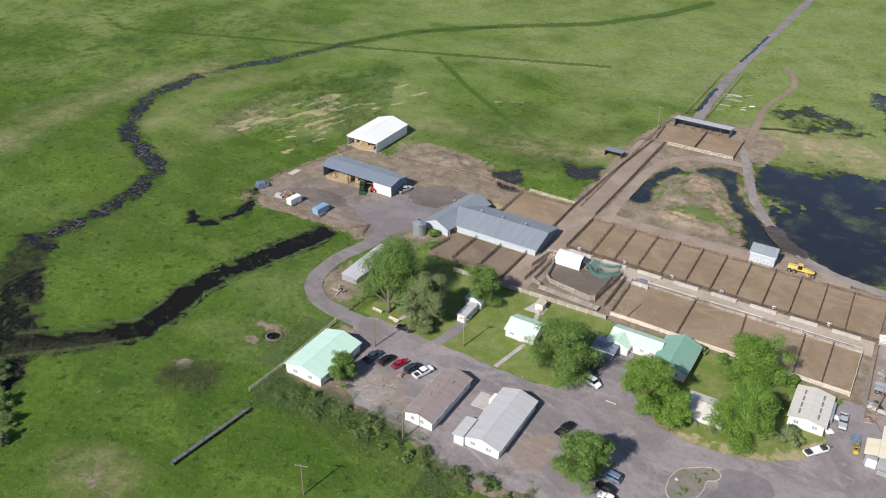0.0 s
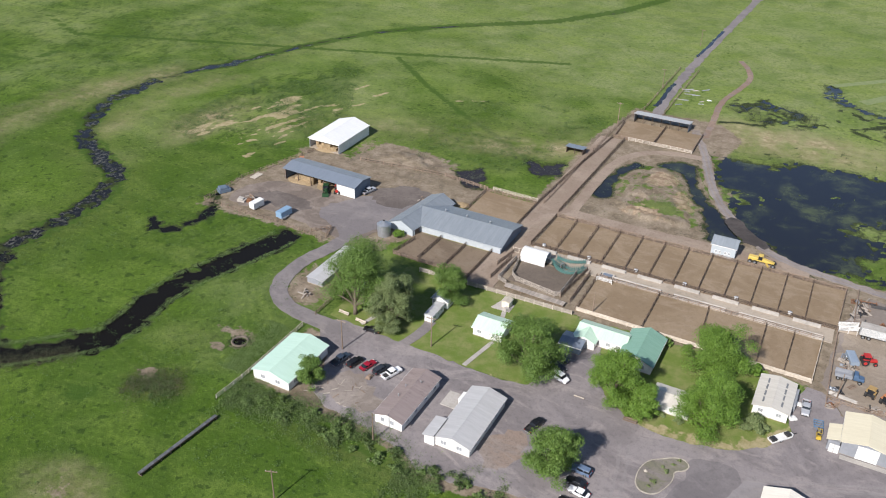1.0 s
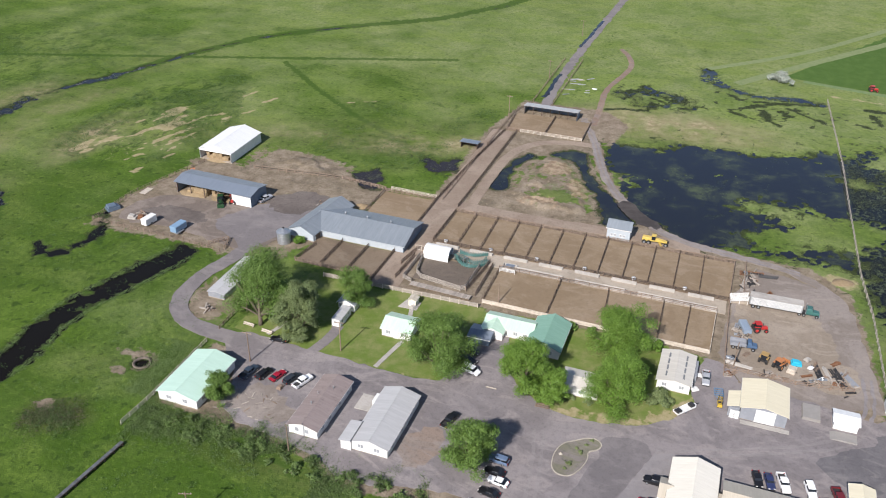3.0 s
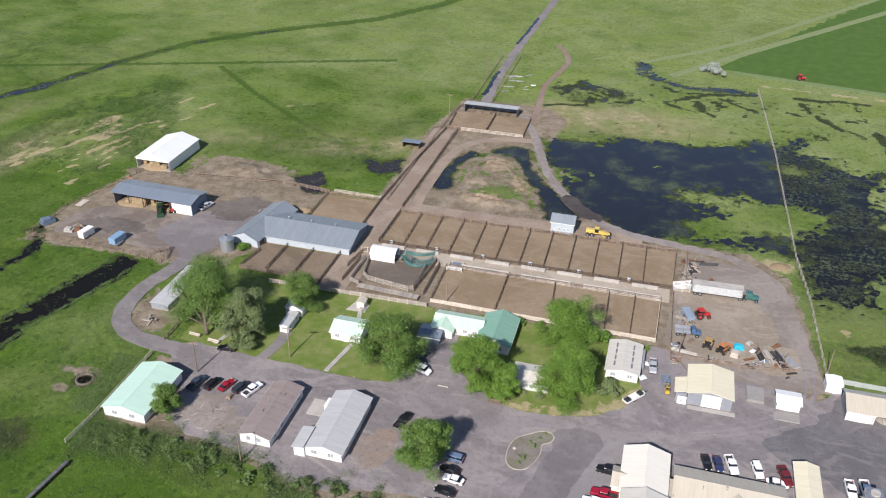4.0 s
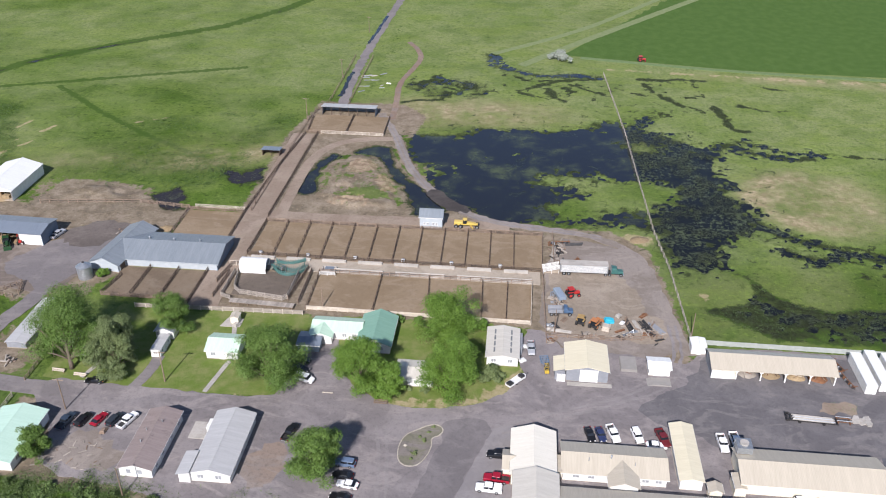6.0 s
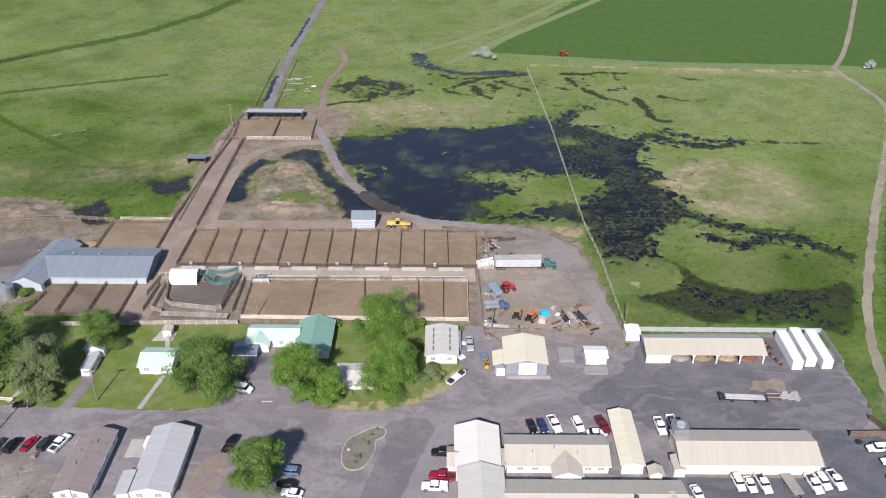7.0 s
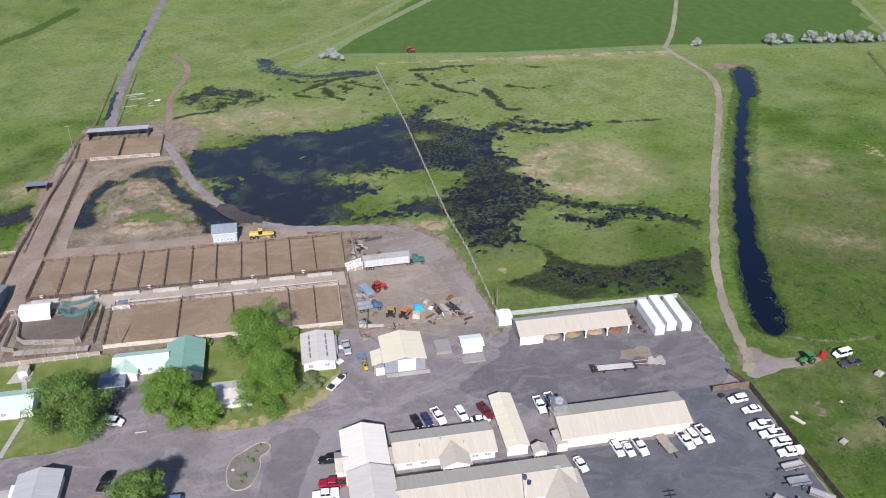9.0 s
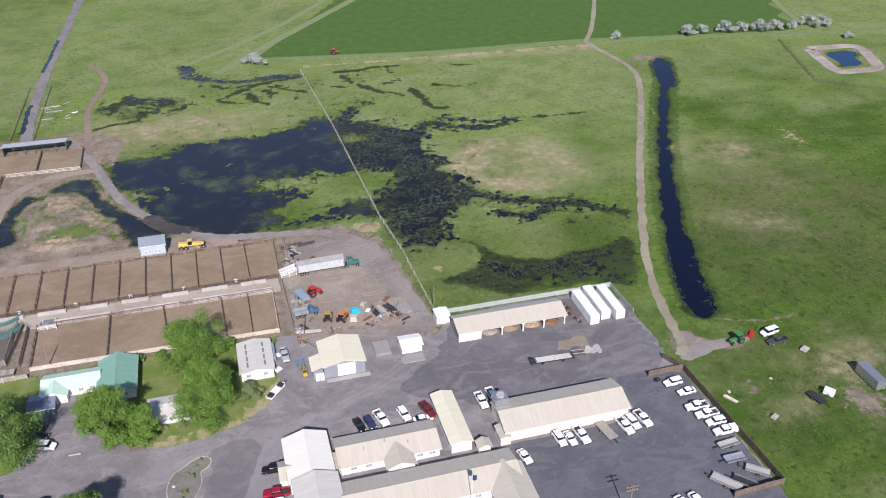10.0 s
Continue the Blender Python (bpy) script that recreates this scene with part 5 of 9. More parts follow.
def machine_shed():
    x0, x1, y0, y1 = 47.8, 75.2, 156.4, 163.2
    s = thing("machine_shed", (x0 + x1) / 2, (y0 + y1) / 2, 0, "open-fronted cream machine shed with five bays", "shed")
    w, d = x1 - x0, y1 - y0
    for a, b, c, e in ((-w / 2, -w / 2 + 0.15, -d / 2, d / 2), (w / 2 - 0.15, w / 2, -d / 2, d / 2)):
        part("wall", extrude([(c, 0.05), (e, 0.05), (e, 3.1), (0.6, 4.3), (c, 3.1)], a, b, "x"), GREYWALL if a < 0 else CREAM, s)
    part("wall", box(-w / 2 + 0.15, w / 2 - 0.15, d / 2 - 0.15, d / 2, 0.05, 3.1), SHADOWY, s)
    part("roof", extrude([(-d / 2 - 0.6, 2.95), (0.6, 4.38), (0.6, 4.50), (-d / 2 - 0.6, 3.07)], -w / 2 - 0.4, w / 2 + 0.4, "x"), CREAMROOF["x"], s)
    part("roof", extrude([(d / 2 + 0.4, 2.95), (0.6, 4.38), (0.6, 4.50), (d / 2 + 0.4, 3.07)], -w / 2 - 0.4, w / 2 + 0.4, "x"), GREYSIDE["x"], s)
    part("header", box(-w / 2, w / 2, -d / 2, -d / 2 + 0.14, 2.75, 3.08), CREAM, s)
    for k in range(6):
        x = -w / 2 + 0.08 + k * (w - 0.16) / 5
        post = part("post", box(x - 0.14, x + 0.14, -d / 2 - 0.02, -d / 2 + 0.2, 0.0, 2.75), WHITE, s)
        for sg in (-1, 1):
            if 0 <= k + (sg - 1) / 2 < 5 and not (k == 0 and sg == -1):
                part("brace", extrude([(x + sg * 0.14, 2.1), (x + sg * 0.8, 2.75), (x + sg * 0.14, 2.75)], -d / 2 + 0.0, -d / 2 + 0.14), WHITE, post)
    part("door", box(-w / 2 + 0.9, -w / 2 + 4.6, -d / 2 - 0.05, -d / 2 - 0.021, 0.1, 2.4), WHITE, s)
    part("wall", join(box(-w / 2 + 0.22, -w / 2 + 0.9, -d / 2 + 0.02, -d / 2 + 0.1, 0.05, 2.75), box(-w / 2 + 4.6, -w / 2 + 5.3, -d / 2 + 0.02, -d / 2 + 0.1, 0.05, 2.75),
                      box(-w / 2 + 0.9, -w / 2 + 4.6, -d / 2 + 0.02, -d / 2 + 0.1, 2.4, 2.75)), CREAM, s)


machine_shed()


def container(x, y):
    c = thing("shipping_container", x, y, 0, "white painted steel shipping container", "container", "containers by the fence")
    part("body", box(-1.2, 1.2, -6.05, 6.05, 0.18, 2.55), WHITE, c)
    part("roof", box(-1.22, 1.22, -6.07, 6.07, 2.55, 2.63), WHITEROOF["y"], c)
    for k in range(30):
        y = -5.8 + k * 0.4
        for sg in (-1, 1):
            if k % 2 == 0:
                part("rib", box(sg * 1.201, sg * 1.24, y - 0.1, y + 0.1, 0.3, 2.5), WHITE, c)
    for sg in (-1, 1):
        door = part("door", box(sg * 0.6 - 0.57, sg * 0.6 + 0.57, -6.10, -6.051, 0.3, 2.48), WHITE, c)
        part("lock_rod", box(sg * 0.25 - 0.03, sg * 0.25 + 0.03, -6.15, -6.101, 0.3, 2.45), STEEL, door)
    pair("skid", (box(-1.15, -0.95, -6, 6, 0, 0.18), box(0.95, 1.15, -6, 6, 0, 0.18)), DARKSTEEL, c)


for x, y in ((82.3, 160.2), (85.8, 161.4), (89.4, 160.6)):
    container(x, y)

# south office ranges
# dark trim draws the shadow line along the roof edges of these two wings
gable("office_house", 3.0, 11.5, 119.2, 131.4, 0, 3.6, 5.3, CREAM, OFFWHITE, "cream office wing with a pale gabled roof", over=0.4, trim=DARKWOOD, windows=row("W", (-4, 0, 4), 1.1, 1.2, 1.1))
gable("office_house", 3.6, 11.8, 100.0, 119.0, 0, 4.3, 6.0, CREAM, GREYSIDE, "taller cream office wing with a pale gabled roof", over=0.4, trim=DARKWOOD, windows=row("W", (-4, 0, 4), 1.1, 1.2, 1.1))
gable("porch", 1.4, 5.6, 121.0, 126.0, 0, 2.8, 4.0, CREAM, CREAMROOF, "cream entrance porch with a gabled roof", along="x", over=0.3, doors=[("N", 0, 1.4, 2.1)])
link = thing("covered_walk", 12.4, 123.4, 0, "low cream link between two office wings", "building")
part("wall", box(-0.7, 0.5, -2.0, 2.0, 0.0, 2.5), CREAM, link)
part("roof", extrude([(-0.75, 2.5), (0.55, 2.5), (0.55, 2.62), (-0.75, 2.62)], -2.3, 2.3), CREAMROOF["y"], link)
gable("office_house", 13.1, 33.2, 121.5, 129.5, 0, 2.7, 4.4, WHITE, CREAMROOF, "white office range with a cream front roof slope", along="x", over=0.45, other=None,
      windows=row("W", (-7.5, -4.5, 3.5, 6.0, 8.5), 1.0, 1.2, 1.1), doors=[("W", 4.8, 0.95, 2.05)], vents=[(-1.6, 5.0, 0.14), (-0.8, 0.6, 0.22), (-2.0, -4.0, 0.12)])
gable("porch", 22.0, 27.4, 118.6, 124.0, 0, 2.8, 4.0, WHITE, CREAMROOF, "white entrance porch with a cream gabled roof", over=0.4, doors=[("S", 0, 1.4, 2.1)])
gable("office_house", 35.7, 40.0, 121.3, 137.0, 0, 3.0, 3.7, WHITE, BRIGHTCREAM, "narrow white office wing with a cream roof", over=0.3, windows=row("E", (-4, 0, 4), 1.1, 1.1, 1.0), doors=[("E", 6.4, 1.0, 2.05), ("E", -5.6, 1.0, 2.05)])
gable("kiosk", 41.0, 43.4, 119.4, 121.4, 0, 2.4, 3.1, CREAM, CREAMROOF, "small cream hut at the range's end", "hut", over=0.3)
gable("store_range", 47.4, 75.0, 121.4, 130.6, 0, 3.4, 5.3, CREAM, CREAMROOF, "long cream store building with a cream metal roof", along="x", over=0.4, trim=CREAM)
gable("store_shed", 46.0, 48.2, 120.6, 124.6, 0, 2.4, 2.7, CREAM, CREAMROOF, "small cream lean-to shed at a store's end", "shed", over=0.1)
unit = thing("cooling_unit", 48.8, 129.5, 0, "grey rooftop cooling unit on a steel stand", "cooler")
part("stand", join(*[box(a - 0.08, a + 0.08, b - 0.08, b + 0.08, 0, 4.2) for a in (-1.3, 1.3) for b in (-1.3, 1.3)]), STEEL, unit)
part("housing", box(-1.5, 1.5, -1.5, 1.5, 4.2, 5.7), STEEL, unit)
part("fan_cowl", tube([(0, 0, 5.7), (0, 0, 6.0)], [0.9, 0.9], 16), PALE, unit)
gable("office_house", 12.2, 46.0, 108.0, 117.0, 0, 2.9, 4.6, WHITE, CREAMROOF, "long white office range with a cream roof", along="x", over=0.45,
      windows=row("W", (-12, -8, -4, 0, 4, 8, 12), 1.0, 1.2, 1.1))
gable("office_house", 40.0, 47.2, 98.0, 113.0, 0, 2.9, 4.7, WHITE, CREAMROOF, "white office wing with a cream hipped end", over=0.45)
flag = thing("flagpole", 35.3, 106.5, 0, "white flagpole with a hanging flag", "flagpole")
part("pole", tube([(0, 0, 0), (0, 0, 9)], [0.08, 0.05]), WHITE, flag)
part("cloth", extrude([(0.06, 7.6), (0.5, 7.3), (0.9, 7.5), (0.9, 8.5), (0.5, 8.7), (0.06, 8.9)], -0.02, 0.02), paint("navy", (0.03, 0.04, 0.10)), flag)

# farm buildings
hay = gable("hay_barn", -167.3, -154.8, 221.2, 240.6, 0, 4.1, 6.4, WHITE, WHITEROOF, "white open-ended hay barn with a white metal roof", "barn", skip="S", over=0.25)
part("header", extrude([(-6.2, 3.1), (6.2, 3.1), (6.2, 3.6), (0, 5.46), (-6.2, 3.6)], -9.72, -9.56), WHITE, hay)
pair("frame_post", (box(-6.2, -5.85, -9.72, -9.52, 0, 3.1), box(5.85, 6.2, -9.72, -9.52, 0, 3.1)), STEEL, hay)


def equipment_barn():
    x0, x1, y0, y1 = -159.4, -132.0, 196.6, 205.2
    s = thing("hay_shed", (x0 + x1) / 2, (y0 + y1) / 2, -1.5, "open-fronted hay shed with a blue-grey metal roof", "barn")
    w, d = x1 - x0, y1 - y0
    for a, b, m in ((-w / 2, -w / 2 + 0.15, DARKBLUE), (w / 2 - 0.15, w / 2, DARKBLUE)):
        part("wall", extrude([(-d / 2, 0), (d / 2, 0), (d / 2, 3.9), (0.0, 4.75), (-d / 2, 4.0)], a, b, "x"), m, s)
    part("wall", box(-w / 2 + 0.15, w / 2 - 0.15, d / 2 - 0.15, d / 2, 0, 3.9), SHADOWY, s)
    part("wall", box(w / 2 - 7.0, w / 2 - 0.15, -d / 2, -d / 2 + 0.15, 0, 3.95), WHITE, s)
    part("partition", box(w / 2 - 7.0, w / 2 - 6.86, -d / 2 + 0.15, d / 2 - 0.15, 0, 3.9), SHADOWY, s)
    part("roof", extrude([(-d / 2 - 0.7, 3.88), (0, 4.8), (0, 4.91), (-d / 2 - 0.7, 3.99)], -w / 2 - 0.4, w / 2 + 0.4, "x"), SLATE["x"], s)
    part("roof", extrude([(d / 2 + 0.4, 3.84), (0, 4.8), (0, 4.91), (d / 2 + 0.4, 3.95)], -w / 2 - 0.4, w / 2 + 0.4, "x"), BARN["x"], s)
    for k in range(5):
        x = -w / 2 + 0.2 + k * (w - 7.2) / 4
        part("post", box(x - 0.12, x + 0.12, -d / 2 - 0.02, -d / 2 + 0.22, 0, 3.95), DARKWOOD, s)


equipment_barn()
# front is the east gable here: its darker siding colours in that wall's shade
gable("cattle_barn", -108.0, -78.6, 188.6, 203.0, 0, 2.7, 5.0, BLUEWALL, BARN, "long pale barn with a faded blue-grey metal roof", "barn", along="x", over=0.5, trim=BLUEWALL, front=DARKBLUE,
      vents=[(0.9, -7.5, 0.35), (0.9, 0, 0.35), (0.9, 7, 0.35)])
gable("cattle_barn", -111.9, -103.5, 185.4, 206.0, 0, 2.72, 4.95, BLUEWALL, BARN, "gabled barn wing with a faded blue-grey roof", "barn", turn=-8, over=0.4, trim=BLUEWALL, doors=[("E", -8.2, 2.4, 2.3, SHADOWY)])
silo = thing("grain_bin", -112.8, 181.9, 0, "small round galvanised grain bin", "silo")
part("drum", tube([(0, 0, 0), (0, 0, 3.6)], [1.9, 1.9], 28), STEEL, silo)
for k in range(5):
    part("hoop", tube([(0, 0, 0.5 + 0.65 * k), (0, 0, 0.6 + 0.65 * k)], [1.95, 1.95], 28), STEEL, silo)
part("roof", tube([(0, 0, 3.6), (0, 0, 4.6)], [2.05, 0.3], 28), STEEL, silo)
part("hatch", tube([(0, 0, 4.6), (0, 0, 4.85)], [0.32, 0.28], 12), DARKSTEEL, silo)


def lean_shed(name, x0, x1, y0, y1, low, high, wall, roof, label, posts=4):
    s = thing(name, (x0 + x1) / 2, (y0 + y1) / 2, 0, label, "shed")
    w, d = x1 - x0, y1 - y0
    for a, b in ((-w / 2, -w / 2 + 0.12), (w / 2 - 0.12, w / 2)):
        part("wall", extrude([(-d / 2, 0), (d / 2, 0), (d / 2, low), (-d / 2, high)], a, b, "x"), wall, s)
    part("wall", box(-w / 2 + 0.12, w / 2 - 0.12, d / 2 - 0.12, d / 2, 0, low), wall, s)
    part("roof", extrude([(-d / 2 - 0.5, high + 0.08), (d / 2 + 0.3, low + 0.03), (d / 2 + 0.3, low + 0.13), (-d / 2 - 0.5, high + 0.18)], -w / 2 - 0.3, w / 2 + 0.3, "x"), roof["x"], s)
    for k in range(posts):
        x = -w / 2 + 0.15 + k * (w - 0.3) / (posts - 1)
        part("post", box(x - 0.1, x + 0.1, -d / 2, -d / 2 + 0.2, 0, high), DARKWOOD, s)


lean_shed("livestock_shelter", -74.6, -53.8, 302.2, 307.2, 2.5, 3.4, DARKBLUE, SILVER, "long open cattle shelter with a pale metal roof", 7)
lean_shed("livestock_shelter", -87.2, -81.0, 263.0, 266.2, 1.9, 2.3, DARKWOOD, SLATE, "small dark open shelter in the meadow", 3)
gable("scale_house", -26.7, -20.0, 218.4, 223.4, 0, 4.2, 6.0, BLUEWALL, BARN, "pale blue shed house with a blue-grey roof", "shed", along="x", over=0.3,
      windows=row("W", (-1.9, -0.9, 0.7, 1.7), 1.2, 0.55, 0.7))


def arched_shed(x0, x1, y0, y1, high, label):
    """A barrel-roofed metal shed with its axis along x, open at the east end."""
    s = thing("chute_house", (x0 + x1) / 2, (y0 + y1) / 2, 0, label, "shed", z=0.1)
    w, d = (x1 - x0) / 2, (y1 - y0) / 2
    arc = [(d * math.cos(radians(a)), high * 0.45 + high * 0.55 * math.sin(radians(a))) for a in range(0, 181, 15)]
    inner = [(0.96 * u, 0.5 * high * 0.9 + 0.965 * (v - 0.45 * high)) for u, v in arc[::-1]]
    part("roof", extrude(arc + inner, -w - 0.1, w + 0.1, "x"), WHITE, s)
    pair("wall", (box(-w, w, -d, -d + 0.1, 0, high * 0.45), box(-w, w, d - 0.1, d, 0, high * 0.45)), WHITE, s)
    part("end_wall", extrude([(-d * 0.97, 0.0), (d * 0.97, 0.0)] + [(0.97 * u, v * 0.985) for u, v in arc], -w, -w + 0.1, "x"), WHITE, s)
    part("end_frame", extrude([(-d * 0.95, high * 0.45), (d * 0.95, high * 0.45)] + [(0.95 * u, v * 0.98) for u, v in arc[1:-1]], w - 0.14, w - 0.04, "x"), DARKBLUE, s)
    for k in range(5):
        part("hoop", extrude([(1.012 * u, v + 0.02) for u, v in arc] + [(0.995 * u, v) for u, v in arc[::-1]], -w + k * w / 2 - 0.04, -w + k * w / 2 + 0.04, "x"), WHITEROOF["x"], s)


arched_shed(-72.4, -65.2, 188.3, 192.9, 3.3, "white barrel-roofed metal working shed with an open end")
hutch = gable("gate_house", -67.6, -65.6, 165.2, 167.4, 0, 2.2, 2.6, CREAM, CREAMROOF, "small cream hut at the pen fence", "hut", over=0.15)


# ---- hay ----
def hay_stack(x, y, nx, ny, nz, turn, label):
    s = thing("hay_stack", x, y, turn, label, "hay", "hay stacks")
    me = mesh_of("bale", box(-0.59, 0.59, -1.18, 1.18, 0.02, 1.16), STRAW)
    for k in range(nz):
        for i in range(nx):
            for j in range(ny):
                if k == nz - 1 and random.random() < 0.3:
                    continue
                shared("bale", me, s, pose((i - nx / 2 + 0.5) * 1.22, (j - ny / 2 + 0.5) * 2.42, k * 1.17, 0, 0, random.uniform(-1.5, 1.5)))


hay_stack(-152.5, 200.0, 6, 2, 2, 0, "tall stack of tan hay bales in a shed")
hay_stack(-145.6, 200.6, 3, 2, 2, 0, "low stack of tan hay bales in a shed")
hay_stack(-161.0, 229.5, 7, 6, 2, 0, "wide stack of pale hay bales in a barn")
heap = thing("hay_mound", -154.0, 197.8, 0, "loose tan hay spilling out of a shed", "hay")


def mound_geo(rx, ry, h, n=18, rings=6, seed=3):
    vs, fs = [(0, 0, h)], []
    for r in range(1, rings + 1):
        for k in range(n):
            a = 2 * math.pi * k / n
            f = r / rings
            wob = 1 + 0.18 * noise.noise(Vector((math.cos(a) * 1.6 + seed, math.sin(a) * 1.6, f * 2)))
            vs.append((rx * f * wob * math.cos(a), ry * f * wob * math.sin(a), h * (1 - f ** 1.5) * (0.85 + 0.3 * noise.noise(Vector((a * 2, f * 4, seed)))) - (0.03 if r == rings else 0)))
    for k in range(n):
        fs.append((0, 1 + k, 1 + (k + 1) % n))
    for r in range(rings - 1):
        for k in range(n):
            a, b = 1 + r * n + k, 1 + r * n + (k + 1) % n
            fs.append((a, a + n, b + n, b))
    return vs, fs


part("mound", mound_geo(5.5, 2.4, 0.8), STRAW, heap, smooth=True)
heap = thing("hay_mound", -143.6, 198.6, 0, "loose tan hay spilled before a shed", "hay")
part("mound", mound_geo(4.2, 3.0, 0.9, seed=5), STRAW, heap, smooth=True)
heap = thing("hay_mound", -161.0, 222.6, 0, "thin loose hay strewn at a barn's mouth", "hay")
part("mound", mound_geo(5.0, 2.6, 0.5, seed=6), STRAW, heap, smooth=True)
heap = thing("hay_mound", -101.4, 209.6, 20, "old heap of pale hay behind a barn", "hay")
part("mound", mound_geo(3.4, 1.8, 1.0, seed=8), STRAW, heap, smooth=True)
heap = thing("straw_mound", 37.8, 218.0, 20, "low yellow straw pile at the track's edge", "straw")
part("mound", mound_geo(3.2, 2.0, 0.9, seed=9), STRAW, heap, smooth=True)


# ---- fences ----
POSTS, RAILS = {}, {}


def fence(line, label, high=1.25, rails=4, gap=2.7, wood=None, post_wood=None, group="stock fences", name="fence", board=0.12, thick=0.04, post=0.08):
    wood = wood or DARKWOOD
    post_wood = post_wood or wood
    top = thing(name, line[0][0], line[0][1], 0, label, "fence", group)
    key = (high, post_wood.name, post)
    if key not in POSTS:
        POSTS[key] = mesh_of("post", box(-post, post, -post, post, -0.1, high + 0.12), post_wood)
    rkey = (wood.name, board, thick)
    if rkey not in RAILS:
        RAILS[rkey] = mesh_of("rail", box(0, 1, -thick, thick, -board / 2, board / 2), wood)
    ox, oy = line[0]
    for (ax, ay), (bx, by) in zip(line[:-1], line[1:]):
        length = math.hypot(bx - ax, by - ay)
        n = max(1, round(length / gap))
        turn = math.degrees(math.atan2(by - ay, bx - ax))
        for k in range(n + 1):
            f = k / n
            shared("post", POSTS[key], top, pose(ax + (bx - ax) * f - ox, ay + (by - ay) * f - oy, random.uniform(-0.06, 0.05), random.uniform(-2, 2), random.uniform(-2, 2), turn))
            if k < n:
                for r in range(rails):
                    z = 0.32 + r * (high - 0.32) / max(1, rails - 1)
                    m = pose(ax + (bx - ax) * f - ox, ay + (by - ay) * f - oy, z + random.uniform(-0.03, 0.03), 0, random.uniform(-0.6, 0.6), turn)
                    shared("rail", RAILS[rkey], top, m @ Matrix.Diagonal((length / n, 1, 1, 1)))


PEN_LABEL = "dark weathered plank fence between cattle pens"
fence([(-72.6, 217.2), (9.6, 217.2)], "weathered plank fence along the cattle pens", wood=WOOD)
fence([(-72.6, 197.6), (9.2, 197.3)], "plank fence over a concrete feed bunk", 1.3, 3, wood=DARKWOOD)
for k in range(1, 12):
    x = -72.6 + k * 6.75
    fence([(x, 197.8), (x - 0.3, 217.0)], PEN_LABEL, 1.2, 3, wood=DARKWOOD, board=0.09, thick=0.03, post=0.1)
fence([(-73.2, 198.0), (-72.8, 217.0)], PEN_LABEL)
fence([(9.4, 197.6), (9.7, 217.0)], PEN_LABEL, wood=WOOD)
fence([(-50.8, 190.6), (6.8, 191.0)], "weathered plank fence along the feed alley", 1.3, 3, wood=WOOD)
for xt, xb in ((-50.8, -50.6), (-33.7, -33.6), (-20.8, -19.6), (-6.4, -6.0), (0.3, 0.3)):
    fence([(xt, 190.3), (xb, 173.6)], PEN_LABEL, 1.2, 3, board=0.09, thick=0.03, post=0.1)
fence([(6.8, 190.8), (6.6, 172.6)], "pale plank fence at the pens' end", wood=PALEWOOD)
fence([(-50.4, 173.2), (-21.0, 172.9)], "pale painted board fence along the pens", 1.2, 4, wood=PALEWOOD, board=0.26)
fence([(-21.0, 172.9), (6.4, 172.6)], "pale painted board fence along the pens", 1.2, 4, wood=PALEWOOD, board=0.26)
fence([(-94.0, 169.6), (-68.5, 170.4), (-50.8, 170.8)], "weathered board fence behind the houses", 1.3, 5, wood=GREYWOOD, post_wood=PALEWOOD, board=0.2)
fence([(-81.4, 172.8), (-81.2, 196.5)], "dark plank fence along a droving lane")
fence([(-81.0, 201.0), (-81.0, 222.0), (-79.5, 250.0), (-76.6, 283.2)], "dark plank fence along a droving lane", wood=DARKWOOD)
fence([(-73.2, 220.0), (-72.6, 250.0), (-72.2, 283.2)], "dark plank fence along a droving lane", wood=DARKWOOD)
fence([(-98.6, 201.5), (-98.6, 221.8), (-81.6, 221.8)], "weathered plank fence of a barn pen", wood=WOOD)
fence([(-97.0, 223.4), (-81.5, 223.0)], "pale plank fence of a barn pen", wood=PALEWOOD)
fence([(-115.0, 224.5), (-98.6, 222.6)], "weathered plank fence beside the farmyard", wood=WOOD)
fence([(-146.0, 221.0), (-126.0, 223.5), (-115.0, 224.5)], "low weathered fence behind the farmyard", 1.1, 2, wood=WOOD)
for x in (-97.2, -89.2):
    fence([(x, 188.0), (x - 0.3, 174.5)], PEN_LABEL)
fence([(-105.2, 174.2), (-103.4, 183.6)], PEN_LABEL)
fence([(-105.0, 174.0), (-81.6, 173.6)], "weathered plank fence before a barn pen", wood=WOOD)
fence([(-77.4, 299.5), (-76.4, 284.2), (-48.0, 284.4), (-48.2, 301.5)], "weathered plank fence of a far pen", wood=WOOD)
fence([(-62.0, 284.6), (-62.0, 301.8)], PEN_LABEL)
fence([(-71.0, 284.0), (-48.0, 284.0)], "pale board fence of a far pen", 1.2, 3, wood=PALEWOOD, board=0.2)
fence([(-72.7, 188.0), (-71.4, 180.4), (-69.4, 178.3), (-57.6, 176.4), (-56.4, 177.4), (-56.2, 189.4)], "weathered plank fence of a working corral", 1.55, 5, 2.2, wood=GREYWOOD, board=0.15)
fence([(-73.6, 188.4), (-73.8, 176.6), (-71.0, 175.4)], "weathered outer fence of a working corral", 1.45, 5, wood=GREYWOOD)
fence([(-56.0, 176.6), (-54.2, 192.4)], "weathered plank chute fence", 1.45, 5, wood=WOOD)
fence([(-53.1, 175.6), (-53.0, 191.0)], "weathered plank chute fence", 1.45, 5, wood=WOOD)
fence([(-77.0, 183.0), (-75.6, 191.0)], "weathered plank chute fence", 1.45, 5, wood=WOOD)
